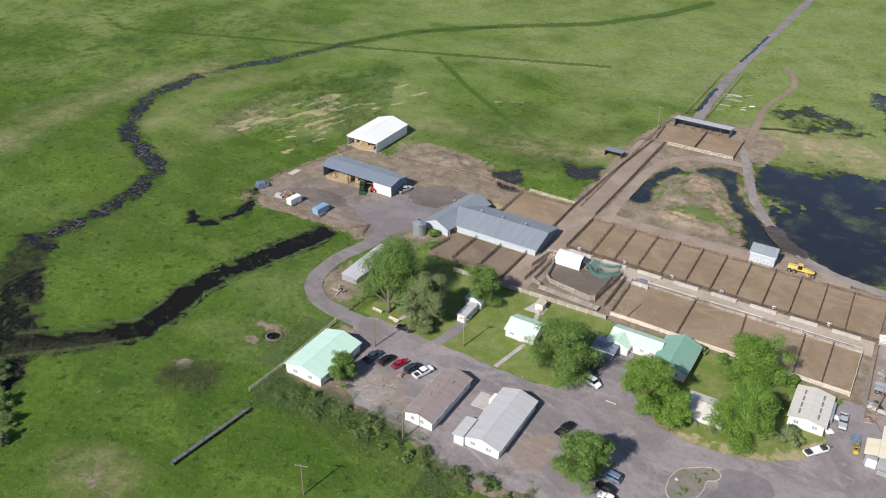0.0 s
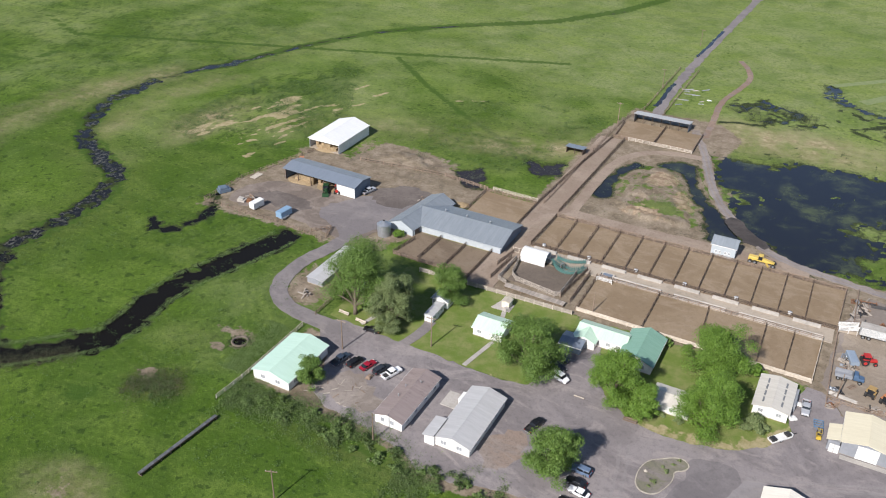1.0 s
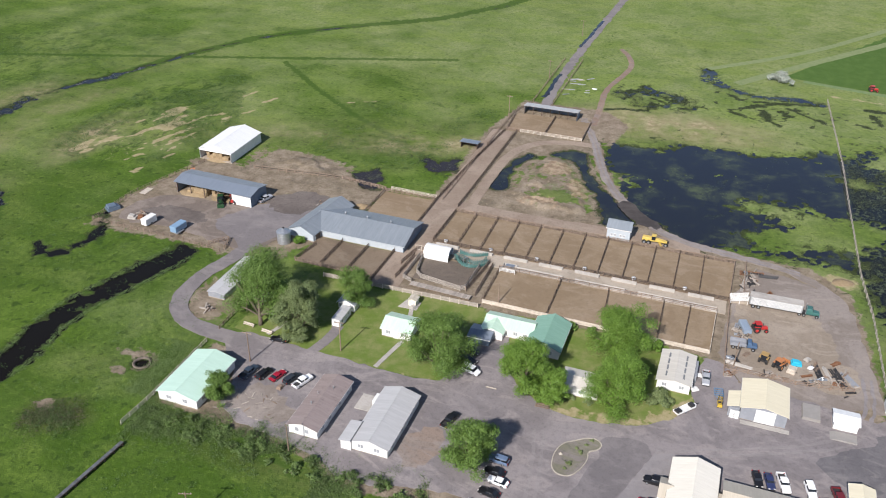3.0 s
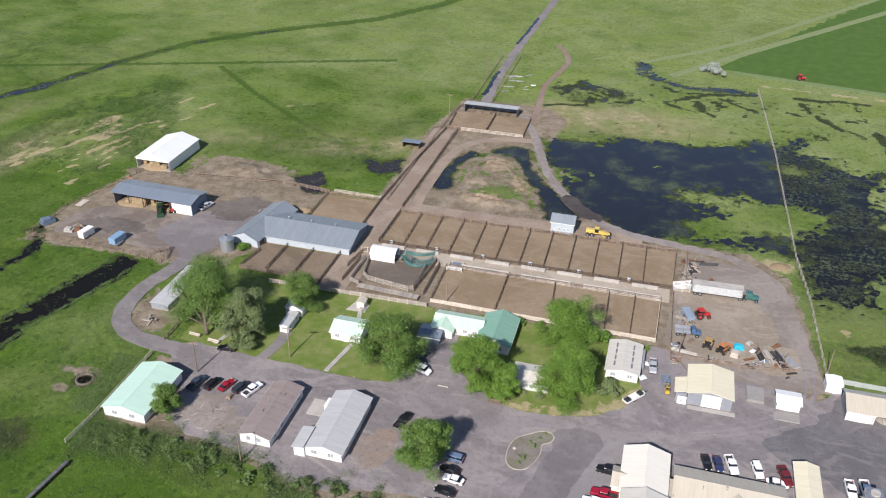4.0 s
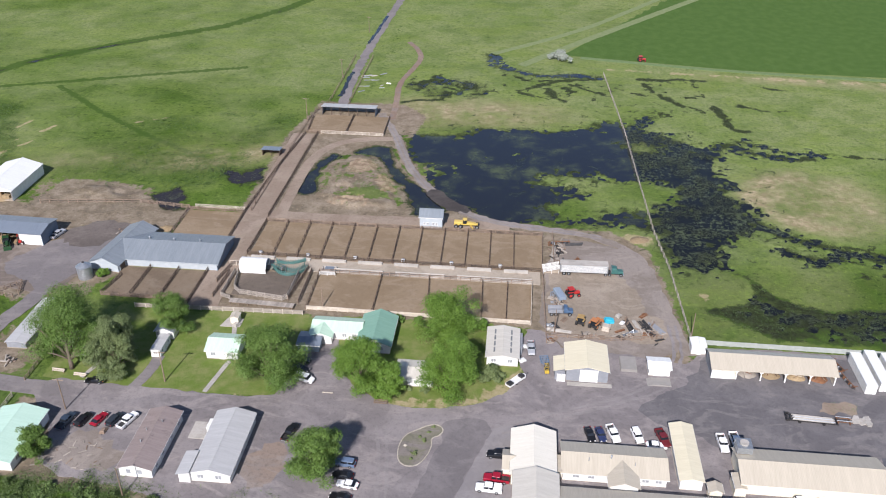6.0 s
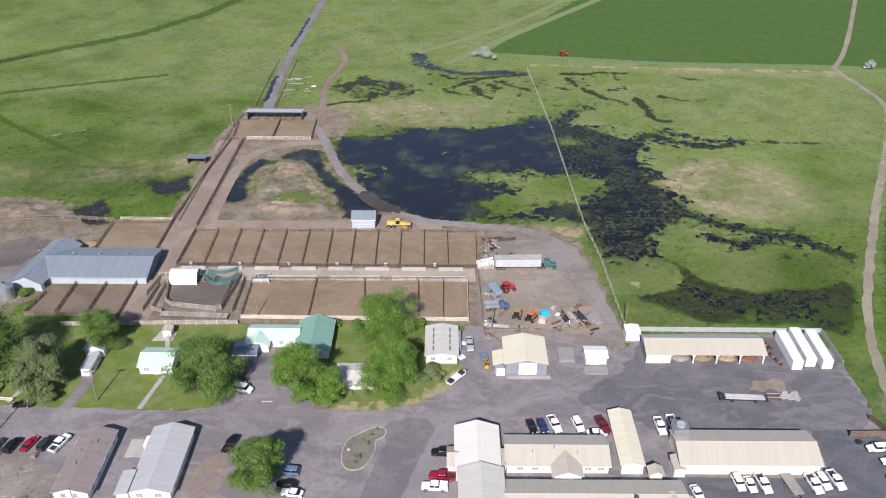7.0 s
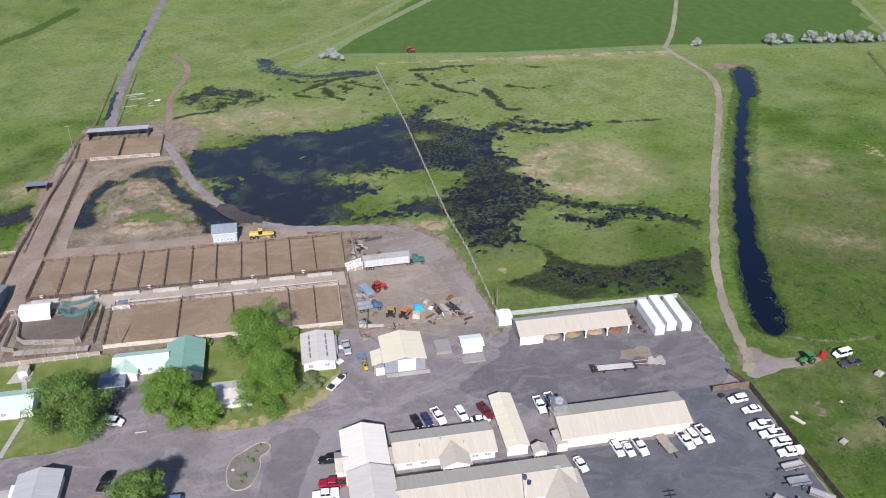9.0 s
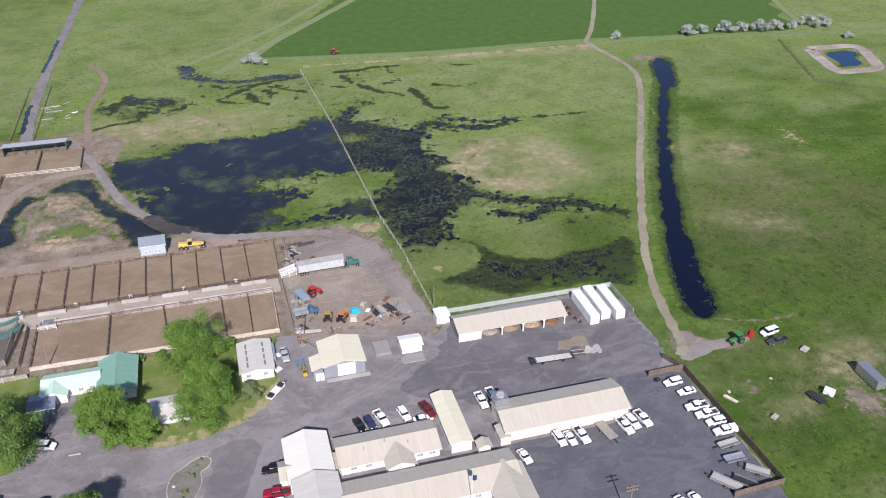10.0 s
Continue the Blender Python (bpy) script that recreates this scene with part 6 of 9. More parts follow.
fence([(-75.8, 176.0), (-75.0, 188.0)], "weathered plank chute fence", 1.45, 5, wood=WOOD)
fence([(-76.0, 191.6), (-72.6, 191.8)], "pale pipe gate beside a working shed", 1.7, 2, 1.7, wood=PALEWOOD, board=0.1)
deck = thing("timber_walk", -62.2, 173.9, -3, "long grey timber working walk along a corral", "deck", z=0.14)
for k in range(34):
    part("plank", box(-8.5 + k * 0.5, -8.04 + k * 0.5, -0.95, 0.95, 0.62, 0.69), GREYWOOD, deck)
pair("beam", (box(-8.5, 8.5, -0.9, -0.75, 0.45, 0.619), box(-8.5, 8.5, 0.75, 0.9, 0.45, 0.619)), WOOD, deck)
for k in range(8):
    part("leg", box(-8.3 + k * 2.35, -8.14 + k * 2.35, -0.88, 0.88, -0.1, 0.45), WOOD, deck)
fence([(9.6, 197.0), (10.2, 172.0), (10.4, 165.6)], "wire and post fence at the equipment yard", 1.4, 3, wood=WOOD, board=0.05)
fence([(12.6, 218.0), (12.8, 202.0)], "wire and post fence at the equipment yard", 1.4, 3, wood=WOOD, board=0.05)
fence([(10.4, 168.4), (26.0, 168.0), (38.5, 170.0)], "rough plank fence behind the workshop", 1.2, 3, wood=WOOD)
fence([(-172.0, 172.4), (-155.6, 171.8), (-140.0, 172.0), (-127.0, 170.4)], "old post and wire fence along the farmyard", 1.2, 3, 2.2, WOOD, board=0.06)
fence([(-172.0, 172.4), (-171.8, 190.0), (-164.0, 219.0)], "old post and wire fence along the farmyard", 1.2, 3, 2.6, WOOD, board=0.06)
fence([(-132.0, 172.6), (-128.0, 177.0), (-126.4, 172.0)], "small old plank pen beside the farmyard", 1.3, 3, 1.6, WOOD)
fence([(-107.0, 147.0), (-107.0, 139.2)], "plank fence beside the drive", 1.1, 3, 2.0, WOOD)
fence([(-107.0, 133.8), (-107.0, 111.0), (-107.6, 103.0)], "pale plank fence beside a mint-roofed office", 1.2, 3, 2.4, PALEWOOD)
fence([(-104.6, 148.0), (-107.0, 152.0), (-112.0, 160.0)], "plank fence beside the drive", 1.1, 3, 2.4, WOOD)
fence([(37.0, 361.0), (40.5, 298.0), (41.5, 258.0), (42.6, 222.0), (44.4, 203.0), (45.4, 171.0)], "long post and wire field fence", 1.2, 3, 3.4, GREYWOOD, board=0.07, post=0.11)
fence([(45.6, 168.8), (93.2, 168.6), (93.6, 156.0)], "pale grey corrugated sheet fence behind the machine shed", 1.4, 5, 3.0, plain("grey_sheet", (0.32, 0.345, 0.32), (0.42, 0.44, 0.41), 0.9, 0.5), board=0.26)
fence([(-79.4, 223.0), (-78.6, 300.0), (-74.5, 316.0), (-74.5, 372.0)], "post and wire fence beside the farm road", 1.3, 3, 4.5, WOOD, board=0.05)
fence([(-66.4, 312.0), (-66.4, 372.0)], "post and wire fence beside the farm road", 1.3, 3, 4.5, WOOD, board=0.05)
fence([(264.0, 342.0), (245.0, 288.0), (266.0, 271.0)], "dark post and wire field fence", 1.3, 3, 4.0, DARKWOOD, board=0.07)
fence([(85.6, 132.2), (94.2, 132.4)], "brown board fence at the parking lot", 1.7, 8, 2.4, REDWOOD, board=0.19)
fence([(94.4, 132.4), (95.6, 95.6)], "dark brown board fence along the parking lot", 1.7, 8, 2.4, DARKWOOD, board=0.18)
fence([(95.6, 95.6), (84.5, 95.2)], "brown board fence at the parking lot", 1.7, 8, 2.4, REDWOOD, board=0.19)
fence([(92.0, 137.6), (94.2, 132.6)], "dark brown board fence at a field gate", 1.5, 6, 2.0, DARKWOOD, board=0.18)

bunk = mesh_of("feed_bunk", extrude([(-0.55, 0.0), (0.55, 0.0), (0.55, 0.45), (0.4, 0.45), (0.3, 0.18), (-0.3, 0.18), (-0.4, 0.85), (-0.55, 0.85)], 0, 3.3, "x"), PALE)
for k in range(24):
    if k % 3 != 2:
        tagged(shared("feed_bunk", bunk, None, pose(-71.5 + k * 3.36, 196.5, 0.17)), "pale concrete feed bunk beside the pens", "feed bunk", "feed bunks")
for k in range(16):
    if k not in (4, 9):
        tagged(shared("feed_bunk", bunk, None, pose(-47.0 + k * 3.36, 191.5, 0.17, 0, 0, 180) @ pose(-3.3, 0, 0)), "pale concrete feed bunk beside the pens", "feed bunk", "feed bunks")
tub = mesh_of("water_tub", tube([(0, 0, 0), (0, 0, 0.75), (0, 0, 0.72), (0, 0, 0.3)], [0.5, 0.55, 0.47, 0.45], 14), WHITE, True)
for k in range(6):
    tagged(shared("water_tub", tub, None, pose(-69.5 + k * 13.5, 198.6, 0.10)), "round white water tub in a cattle pen", "water tub", "water tubs")
tank = thing("water_trough", -48.4, 191.6, 0, "pale railed cattle water trough with a grey lid", "trough", z=0.17)
part("basin", join(box(-1.9, 1.9, -1.4, -1.25, 0, 0.75), box(-1.9, 1.9, 1.25, 1.4, 0, 0.75), box(-1.9, -1.75, -1.25, 1.25, 0, 0.75), box(1.75, 1.9, -1.25, 1.25, 0, 0.75), box(-1.75, 1.75, -1.25, 1.25, 0, 0.15)), PALE, tank)
part("cover", box(-1.2, 1.3, -0.5, 1.24, 0.6, 0.72), STEEL, tank)
pair("rail", [box(-2.2, 2.2, -2.3, -2.22, z, z + 0.12) for z in (0.3, 0.65, 1.0)], WHITE, tank)
pair("post", [box(x_ - 0.06, x_ + 0.06, -2.38, -2.3, -0.1, 1.2) for x_ in (-2.1, 0, 2.1)], WHITE, tank)
GREENSTEEL = paint("chute_green", (0.075, 0.165, 0.150))
chute = thing("squeeze_chute", -62.2, 190.3, -28, "teal steel cattle squeeze chute with barred sides", "chute", z=0.13)
part("floor", box(-1.9, 1.9, -0.6, 0.6, 0.0, 0.12), DARKSTEEL, chute)
for sg in (-1, 1):
    for k in range(9):
        part("bar", box(-1.9 + k * 0.46, -1.82 + k * 0.46, sg * 0.62 - 0.04, sg * 0.62 + 0.04, 0.12, 1.75), GREENSTEEL, chute)
    part("top_rail", box(-1.95, 1.95, sg * 0.62 - 0.06, sg * 0.62 + 0.06, 1.75, 1.87), GREENSTEEL, chute)
part("headgate", join(box(1.9, 2.05, -0.8, -0.64, 0.0, 2.1), box(1.9, 2.05, 0.64, 0.8, 0.0, 2.1), box(1.9, 2.05, -0.64, 0.64, 1.95, 2.1)), STEEL, chute)


def curved_race(line, label, rails=6):
    """Bent steel rails on posts along a curve."""
    x, y = line[0]
    r = thing("cattle_race", x, y, 0, label, "cattle chute", z=0.13)
    pts = [Vector((p.x - x, p.y - y)) for p in even_line(soft_line(line, False, 3), False, 1.1)]
    for k in range(rails):
        z = 0.3 + 0.23 * k
        part("rail", tube([(p.x, p.y, z) for p in pts], [0.055] * len(pts), 6), GREENSTEEL, r, smooth=True)
    for p in pts[::2]:
        part("post", tube([(p.x, p.y, 0), (p.x, p.y, 1.6)], [0.06, 0.06], 7), GREENSTEEL, r)
    if rails > 4:
        sheeted = [(p.x, p.y) for p in pts[1:-1]]
        part("sheeting", extrude(sheeted + [(u + 0.02, v + 0.03) for u, v in sheeted[::-1]], 0.35, 1.0, "z"), GREENSTEEL, r)


curved_race([(-64.0, 191.6), (-62.0, 188.6), (-59.2, 187.4), (-56.2, 188.8), (-54.3, 191.6)], "teal curved steel cattle race with sheeted sides")
curved_race([(-63.6, 194.0), (-61.0, 193.3), (-58.4, 193.9), (-55.8, 195.6)], "teal curved outer rails of a cattle race", 5)
curved_race([(-60.8, 190.6), (-58.6, 190.0), (-56.4, 191.0), (-55.4, 193.0)], "teal curved inner rails of a cattle race", 4)


# ---- trees ----
def leaf_cloud(rng, lobes, count, size):
    """Many small leaves round the lobes (x, y, z, radius) of a crown."""
    lobes = np.array(lobes)
    weight = lobes[:, 3] ** 2
    pick = rng.choice(len(lobes), count, p=weight / weight.sum())
    d = rng.normal(size=(count, 3))
    d /= np.linalg.norm(d, axis=1, keepdims=True)
    d[:, 2] = np.where(rng.rand(count) < 0.7, np.abs(d[:, 2]), d[:, 2])
    r = lobes[pick, 3] * (1.12 - 0.75 * rng.rand(count) ** 1.4) * (1 + 0.22 * np.sin(d[:, 0] * 7 + pick) * np.cos(d[:, 1] * 6 + pick * 2) * np.sin(d[:, 2] * 5 + pick))
    c = lobes[pick, :3] + d * r[:, None] * [1, 1, 0.82]
    nrm = d * 0.9 + [0, -0.05, 0.35] + 0.55 * rng.normal(size=(count, 3))
    nrm /= np.linalg.norm(nrm, axis=1, keepdims=True)
    u = np.cross(nrm, rng.normal(size=(count, 3)))
    u /= np.linalg.norm(u, axis=1, keepdims=True)
    v = np.cross(nrm, u)
    s = size * (0.55 + 0.8 * rng.rand(count))[:, None]
    quad = np.stack([c - u * s * 0.5, c - v * s * 0.36 + nrm * s * 0.1, c + u * s * 0.62, c + v * s * 0.36 + nrm * s * 0.1], 1)
    return quad.reshape(-1, 3), count


def leaf_mesh(name, verts, count, material):
    me = bpy.data.meshes.new(name)
    me.vertices.add(count * 4)
    me.vertices.foreach_set("co", verts.astype(np.float32).ravel())
    me.loops.add(count * 4)
    me.loops.foreach_set("vertex_index", np.arange(count * 4, dtype=np.int32))
    me.polygons.add(count)
    me.polygons.foreach_set("loop_start", np.arange(0, count * 4, 4, dtype=np.int32))
    me.update()
    me.materials.append(material)
    return me


def tree(x, y, high, spread, seed, material, label, trunk=0.28, leaves=11500, size=0.27, stem=0.07, name="tree", lobes_n=80, squash=1.0, lean=(0, 0)):
    rng = np.random.RandomState(seed)
    t = thing(name, x, y, 0, label, "tree" if name == "tree" else "shrub")
    if name == 'tree':
        high, spread, leaves = high * 1.55, spread * 1.11, int(leaves * 3.0)
    base = high * stem
    lobes, limbs = [], []
    R = spread / 2
    boughs = []
    for k in range(max(4, lobes_n // 7)):
        a = 2.4 * k + rng.rand() * 1.1
        f = (k + 0.5) / max(4, lobes_n // 7)
        rad = R * 0.70 * math.sqrt(max(0.08, 1 - (f - 0.25) ** 2 * 1.6)) * (0.62 + 0.42 * rng.rand())
        boughs.append((rad * math.cos(a) + lean[0], rad * math.sin(a) * squash + lean[1], base + (high - base) * (0.07 + 0.72 * f + 0.05 * rng.normal())))
    for k in range(lobes_n):
        b = boughs[k % len(boughs)]
        d = rng.normal(size=3) * (0.21, 0.21, 0.11)
        lr = R * (0.20 + 0.17 * rng.rand() ** 1.5)
        p = (b[0] + d[0] * R, b[1] + d[1] * R, min(max(b[2] + d[2] * (high - base), base + lr * 0.7), high - lr * 0.8))
        lobes.append((*p, lr))
        limbs.append(p)
    lobes.append((lean[0], lean[1], base + (high - base) * 0.72, R * 0.42))
    stems = [tube([(0, 0, -0.1), (0.05, 0.03, base * 0.5), (0.0, 0.06, base), (0.1, 0, base + (high - base) * 0.45)], [trunk * 1.25, trunk, trunk * 0.85, trunk * 0.4], 9)]
    for p in limbs[::3]:
        b = Vector((0, 0.03, base * (0.75 + 0.3 * rng.rand())))
        e = Vector(p)
        mid = b.lerp(e, 0.5) + Vector((0, 0, 0.4))
        stems.append(tube([b, mid, e], [trunk * 0.5, trunk * 0.32, trunk * 0.1], 6))
    part("trunk", join(*stems), BARK, t, smooth=True)
    v, c = leaf_cloud(rng, lobes, leaves, size)
    crown = new("crown", leaf_mesh("crown", v, c, material))
    crown.parent = t
    return t


tree(-51.6, 143.6, 10.5, 12.6, 1, LEAF, "large round broadleaf tree in full green leaf", 0.36, 13000)
tree(-31.2, 144.4, 10.4, 9.8, 2, LEAFLIME, "large bright green tree at the drive's corner", 0.34, 12000)
tree(-24.4, 142.2, 6.4, 6.4, 3, LEAFLIME, "smaller bright green tree beside a larger one", 0.2, 5000)
tree(-11.2, 144.8, 10.0, 10.8, 4, LEAFLIME, "large bright green tree before a pale-roofed building", 0.36, 12500)
tree(-14.0, 164.6, 8.8, 12.4, 5, LEAFLIME, "large bright green tree beside the cattle pens", 0.36, 12500)
tree(-35.0, 117.4, 8.8, 9.2, 6, LEAF, "round green tree on bare gravel", 0.26, 9500)
tree(-98.6, 144.6, 12.2, 16.6, 7, LEAF, "very large spreading tree with a thick trunk", 0.5, 17000, lobes_n=96, stem=0.16, lean=(-0.4, 4.6))
tree(-88.0, 144.6, 10.2, 9.0, 8, LEAFOLIVE, "grey-green olive-toned tree beside a cottage", 0.32, 19000, size=0.28, lobes_n=90, stem=0.05)
tree(-80.2, 160.6, 7.0, 7.8, 9, LEAF, "small round green tree by a fence", 0.22, 7000)
tree(-92.8, 117.4, 4.8, 5.8, 10, LEAF, "small green tree beside a mint-roofed office", 0.16, 4200)


def shrub(x, y, high, spread, seed, material, label, leaves=1200, size=0.34):
    return tree(x, y, high, spread, seed, material, label, 0.08, leaves, size, 0.05, "shrub", 12)


shrub(-2.4, 150.6, 3.6, 7.6, 31, LEAFOLIVE, "dull olive shrub at a lawn's edge", 4200)
shrub(-5.2, 169.2, 3.2, 4.4, 32, LEAFLIME, "bright green shrub by the pens", 1800)
shrub(-26.0, 170.6, 1.8, 3.0, 33, LEAF, "low green shrub by a fence", 900)
shrub(-21.5, 170.4, 1.6, 3.4, 34, LEAF, "low green shrub by a fence", 900)
shrub(-17.0, 144.8, 1.3, 2.6, 35, LEAFOLIVE, "low dull shrub before a white house", 600)
shrub(-20.6, 144.9, 1.2, 2.2, 36, LEAFOLIVE, "low dull shrub before a white house", 600)
shrub(-108.4, 183.0, 1.8, 4.2, 37, LEAFLIME, "green shrub beside a grain bin", 1200)
for k, (sx, sy, sh, ss) in enumerate(((18, 377.5, 4.2, 11), (190, 365.8, 3.6, 6.5), (226, 361.6, 4.8, 8), (233, 361, 4.6, 8), (246, 360, 5.6, 9.5), (254, 359, 4.4, 8),
                                      (263, 357.6, 5.6, 10), (271, 356.8, 4.8, 8.5), (281, 356, 4.4, 7), (293, 357.5, 5.4, 10), (300, 357, 4.8, 8.5), (297.8, 336, 3.2, 5.5))):
    shrub(sx, sy, sh, ss, 50 + k, LEAFGREY, "silvery grey-leaved bush at the field's edge", 2600, 0.5)


def scatter(name, rng, points, size, material, label, blades=14):
    """Low tufts of weeds or reeds, one mesh."""
    base = np.repeat(points, blades, 0)
    m = len(base)
    s = (size * 0.34 * (0.5 + rng.rand(m)))[:, None]
    c = base + rng.normal(size=(m, 3)) * [size * 0.8, size * 0.8, 0] + [0, 0, 1] * (0.1 + rng.rand(m)[:, None] * size * 0.8)
    nrm = rng.normal(size=(m, 3)) * 0.55 + [0, -0.25, 1.0]
    nrm /= np.linalg.norm(nrm, axis=1, keepdims=True)
    u = np.cross(nrm, rng.normal(size=(m, 3)))
    u /= np.linalg.norm(u, axis=1, keepdims=True)
    v = np.cross(nrm, u)
    quad = np.stack([c - u * s * 0.5, c - v * s * 0.3, c + u * s * 0.5, c + v * s * 0.3], 1)
    ob = new(name, leaf_mesh(name, quad.reshape(-1, 3), m, material))
    return tagged(ob, label, "plants", kind="stuff")


def along_line(rng, line, wide, count, lo=-0.05, gap=0.0):
    pts = np.array(line, float)
    seg = np.hypot(*np.diff(pts, axis=0).T)
    i = rng.choice(len(seg), count, p=seg / seg.sum())
    f = rng.rand(count)
    p = pts[i] + (pts[i + 1] - pts[i]) * f[:, None]
    d = (pts[i + 1] - pts[i]) / seg[i][:, None]
    off = rng.normal(size=count) * wide
    off = np.where(np.abs(off) < gap, np.sign(off + 1e-9) * (gap + np.abs(off)), off)
    p = p + np.stack([-d[:, 1], d[:, 0]], 1) * off[:, None]
    return np.c_[p, np.full(count, lo)]


RNG = np.random.RandomState(5)
scatter("weeds", RNG, along_line(RNG, [(41.4, 262), (42.4, 222), (44.4, 203), (45.2, 172)], 0.4, 260), 0.4, WEED, "tall grass along a field fence")
edge = along_line(RNG, [(-107, 106), (-95, 107), (-82, 108.5), (-68, 105), (-58, 100), (-40, 106)], 3.0, 5600)
edge = edge[fractal(edge[:, 0], edge[:, 1], 6.5, 57, 3) > -0.12]
scatter("weeds", RNG, edge[::2], 0.62, THICKET, "tall dark green weeds along the yard's edge")
scatter("weeds", RNG, edge[1::4], 0.5, LEAFLIME, "bright green weeds along the yard's edge", 9)
scatter("weeds", RNG, edge[3::4], 0.6, THICKET, "dull olive weeds along the yard's edge", 12)
scatter("weeds", RNG, along_line(RNG, [(-111.5, 132), (-111, 124), (-111, 112)], 2.0, 1000), 0.45, WEED, "tall green weeds beside a plank fence")
scatter("weeds", RNG, along_line(RNG, [(96, 168), (96, 150), (97, 140)], 1.6, 320), 0.4, WEED, "tall green weeds along the yard fence")
scatter("weeds", RNG, along_line(RNG, [(-127, 101), (-122, 98), (-118, 101)], 2.6, 420), 0.5, TUSSOCK, "rough weeds in the meadow")


def in_area(rng, area, count, gap=0.1, scale=14, seed=7):
    """Points in clumps within an outline."""
    a = np.array(area, float)
    p = a.min(0) + rng.rand(count * 6, 2) * (a.max(0) - a.min(0))
    keep = (to_area(p[:, 0], p[:, 1], area) < 0) & (fractal(p[:, 0], p[:, 1], scale, seed, 3) > gap)
    p = p[keep][:count]
    return np.c_[p, np.full(len(p), -0.05)]


scatter("tussocks", RNG, in_area(RNG, [(-224, 212), (-226, 280), (-196, 300), (-168, 246), (-176, 214), (-198, 200)], 2600, 0.0, 9), 0.8, TUSSOCK, "dark grass tussocks in the wet meadow", 9)
scatter("tussocks", RNG, in_area(RNG, [(-192, 70), (-196, 165), (-172, 172), (-134, 168), (-131, 150), (-124, 136), (-112, 132), (-110, 104), (-60, 100), (-50, 66)], 420, 0.45, 7, 17), 0.6, TUSSOCK, "dark grass tussocks in the wet meadow", 9)
scatter("tussocks", RNG, in_area(RNG, [(-320, 180), (-330, 330), (-240, 350), (-226, 300), (-262, 240), (-280, 160)], 2200, 0.1, 12, 27), 0.8, TUSSOCK, "dark grass tussocks in the far meadow", 9)
scatter("tussocks", RNG, in_area(RNG, [(104, 128), (106, 152), (128, 186), (150, 215), (205, 215), (205, 90), (98, 90)], 1800, 0.2, 12, 37), 0.8, TUSSOCK, "dark grass tussocks beside the ditch", 9)
scatter("tussocks", RNG, in_area(RNG, [(-130, 226), (-100, 235), (-84, 262), (-84, 300), (-150, 300)], 900, 0.25, 12, 47), 0.8, TUSSOCK, "dark grass tussocks in the wet meadow", 9)
knoll = settle(np.concatenate([along_line(RNG, [(-61, 264), (-56, 268), (-51, 267), (-46, 259), (-41, 248), (-37, 240), (-35, 232)], 0.9, 260), along_line(RNG, [(-51, 244), (-46.5, 242.5), (-42.5, 240.5)], 1.5, 170),
                               along_line(RNG, [(-58, 247), (-54, 251), (-52, 254)], 1.6, 70), along_line(RNG, [(-48, 256), (-53, 262)], 3.0, 30)]))
scatter("weeds", RNG, knoll[::2], 0.42, WEED, "green weeds growing on a dirt mound", 9)
scatter("weeds", RNG, knoll[1::2], 0.40, LEAFOLIVE, "dull olive weeds growing on a dirt mound", 8)
scatter("weeds", RNG, along_line(RNG, [(-129, 98), (-123, 99), (-117, 103)], 2.4, 520), 0.6, SEDGE, "rough brown-olive weeds in the meadow", 8)
scatter("tussocks", RNG, in_area(RNG, [(-200, 66), (-200, 168), (-172, 176), (-128, 168), (-112, 134), (-108, 112), (-60, 98), (-30, 72), (-60, 60)], 760, 0.0, 22, 63), 0.62, TUSSOCK, "small dark grass clumps in the meadow", 13)
scatter("reeds", RNG, along_line(RNG, [(-146, 99.4), (-154, 92.4), (-162, 84.5), (-168, 76)], 1.7, 1300, -0.25), 0.42, SEDGE, "brown-olive sedge along the creek bank", 9)
scatter("reeds", RNG, along_line(RNG, CREEK_MAIN, 1.2, 700, -0.25, 1.6), 0.4, REED, "dark reeds in the creek")
scatter("reeds", RNG, along_line(RNG, CREEK_LOW, 3.4, 700, -0.25), 0.5, REED, "dark reeds in the creek")
scatter("reeds", RNG, along_line(RNG, CREEK_LOW, 0.9, 900, -0.25, 3.9), 0.45, SEDGE, "brown-olive sedge along the creek bank", 9)
scatter("reeds", RNG, along_line(RNG, CREEK_EAST, 0.7, 1800, -0.1, 3.8), 0.4, WEED, "grassy reeds on the creek bank")
scatter("reeds", RNG, along_line(RNG, [(-150, 100.5), (-158, 93), (-166, 86)], 3.4, 160, -0.25), 0.45, REED, "dark reeds in the creek")
DROWNED = leaf_material("drowned_leaf", (0.016, 0.022, 0.012), (0.066, 0.080, 0.036), (0.034, 0.044, 0.020))
scatter("reeds", RNG, in_area(RNG, MARSH, 2200, -0.15, 5, 73), 0.42, DROWNED, "dark sodden reeds in a wet hollow", 8)
scatter("reeds", RNG, in_area(RNG, MARSH, 500, 0.0, 5, 75), 0.4, WEED, "green reeds in a wet hollow", 8)
scatter("reeds", RNG, in_area(RNG, POND_EAST, 5200, -0.05, 7, 77), 0.42, DROWNED, "dark sodden reeds in shallow flood water", 8)
scatter("reeds", RNG, in_area(RNG, POND_EAST, 1100, 0.1, 6, 79), 0.38, LEAFOLIVE, "olive reeds in shallow flood water", 6)
scatter("reeds", RNG, in_area(RNG, [(-48, 336), (-36, 350), (-22, 348), (-12, 342), (-14, 326), (-24, 322), (-38, 326)], 1500, 0.0, 6, 83), 0.5, DROWNED, "dark sodden reeds in a flooded patch", 8)
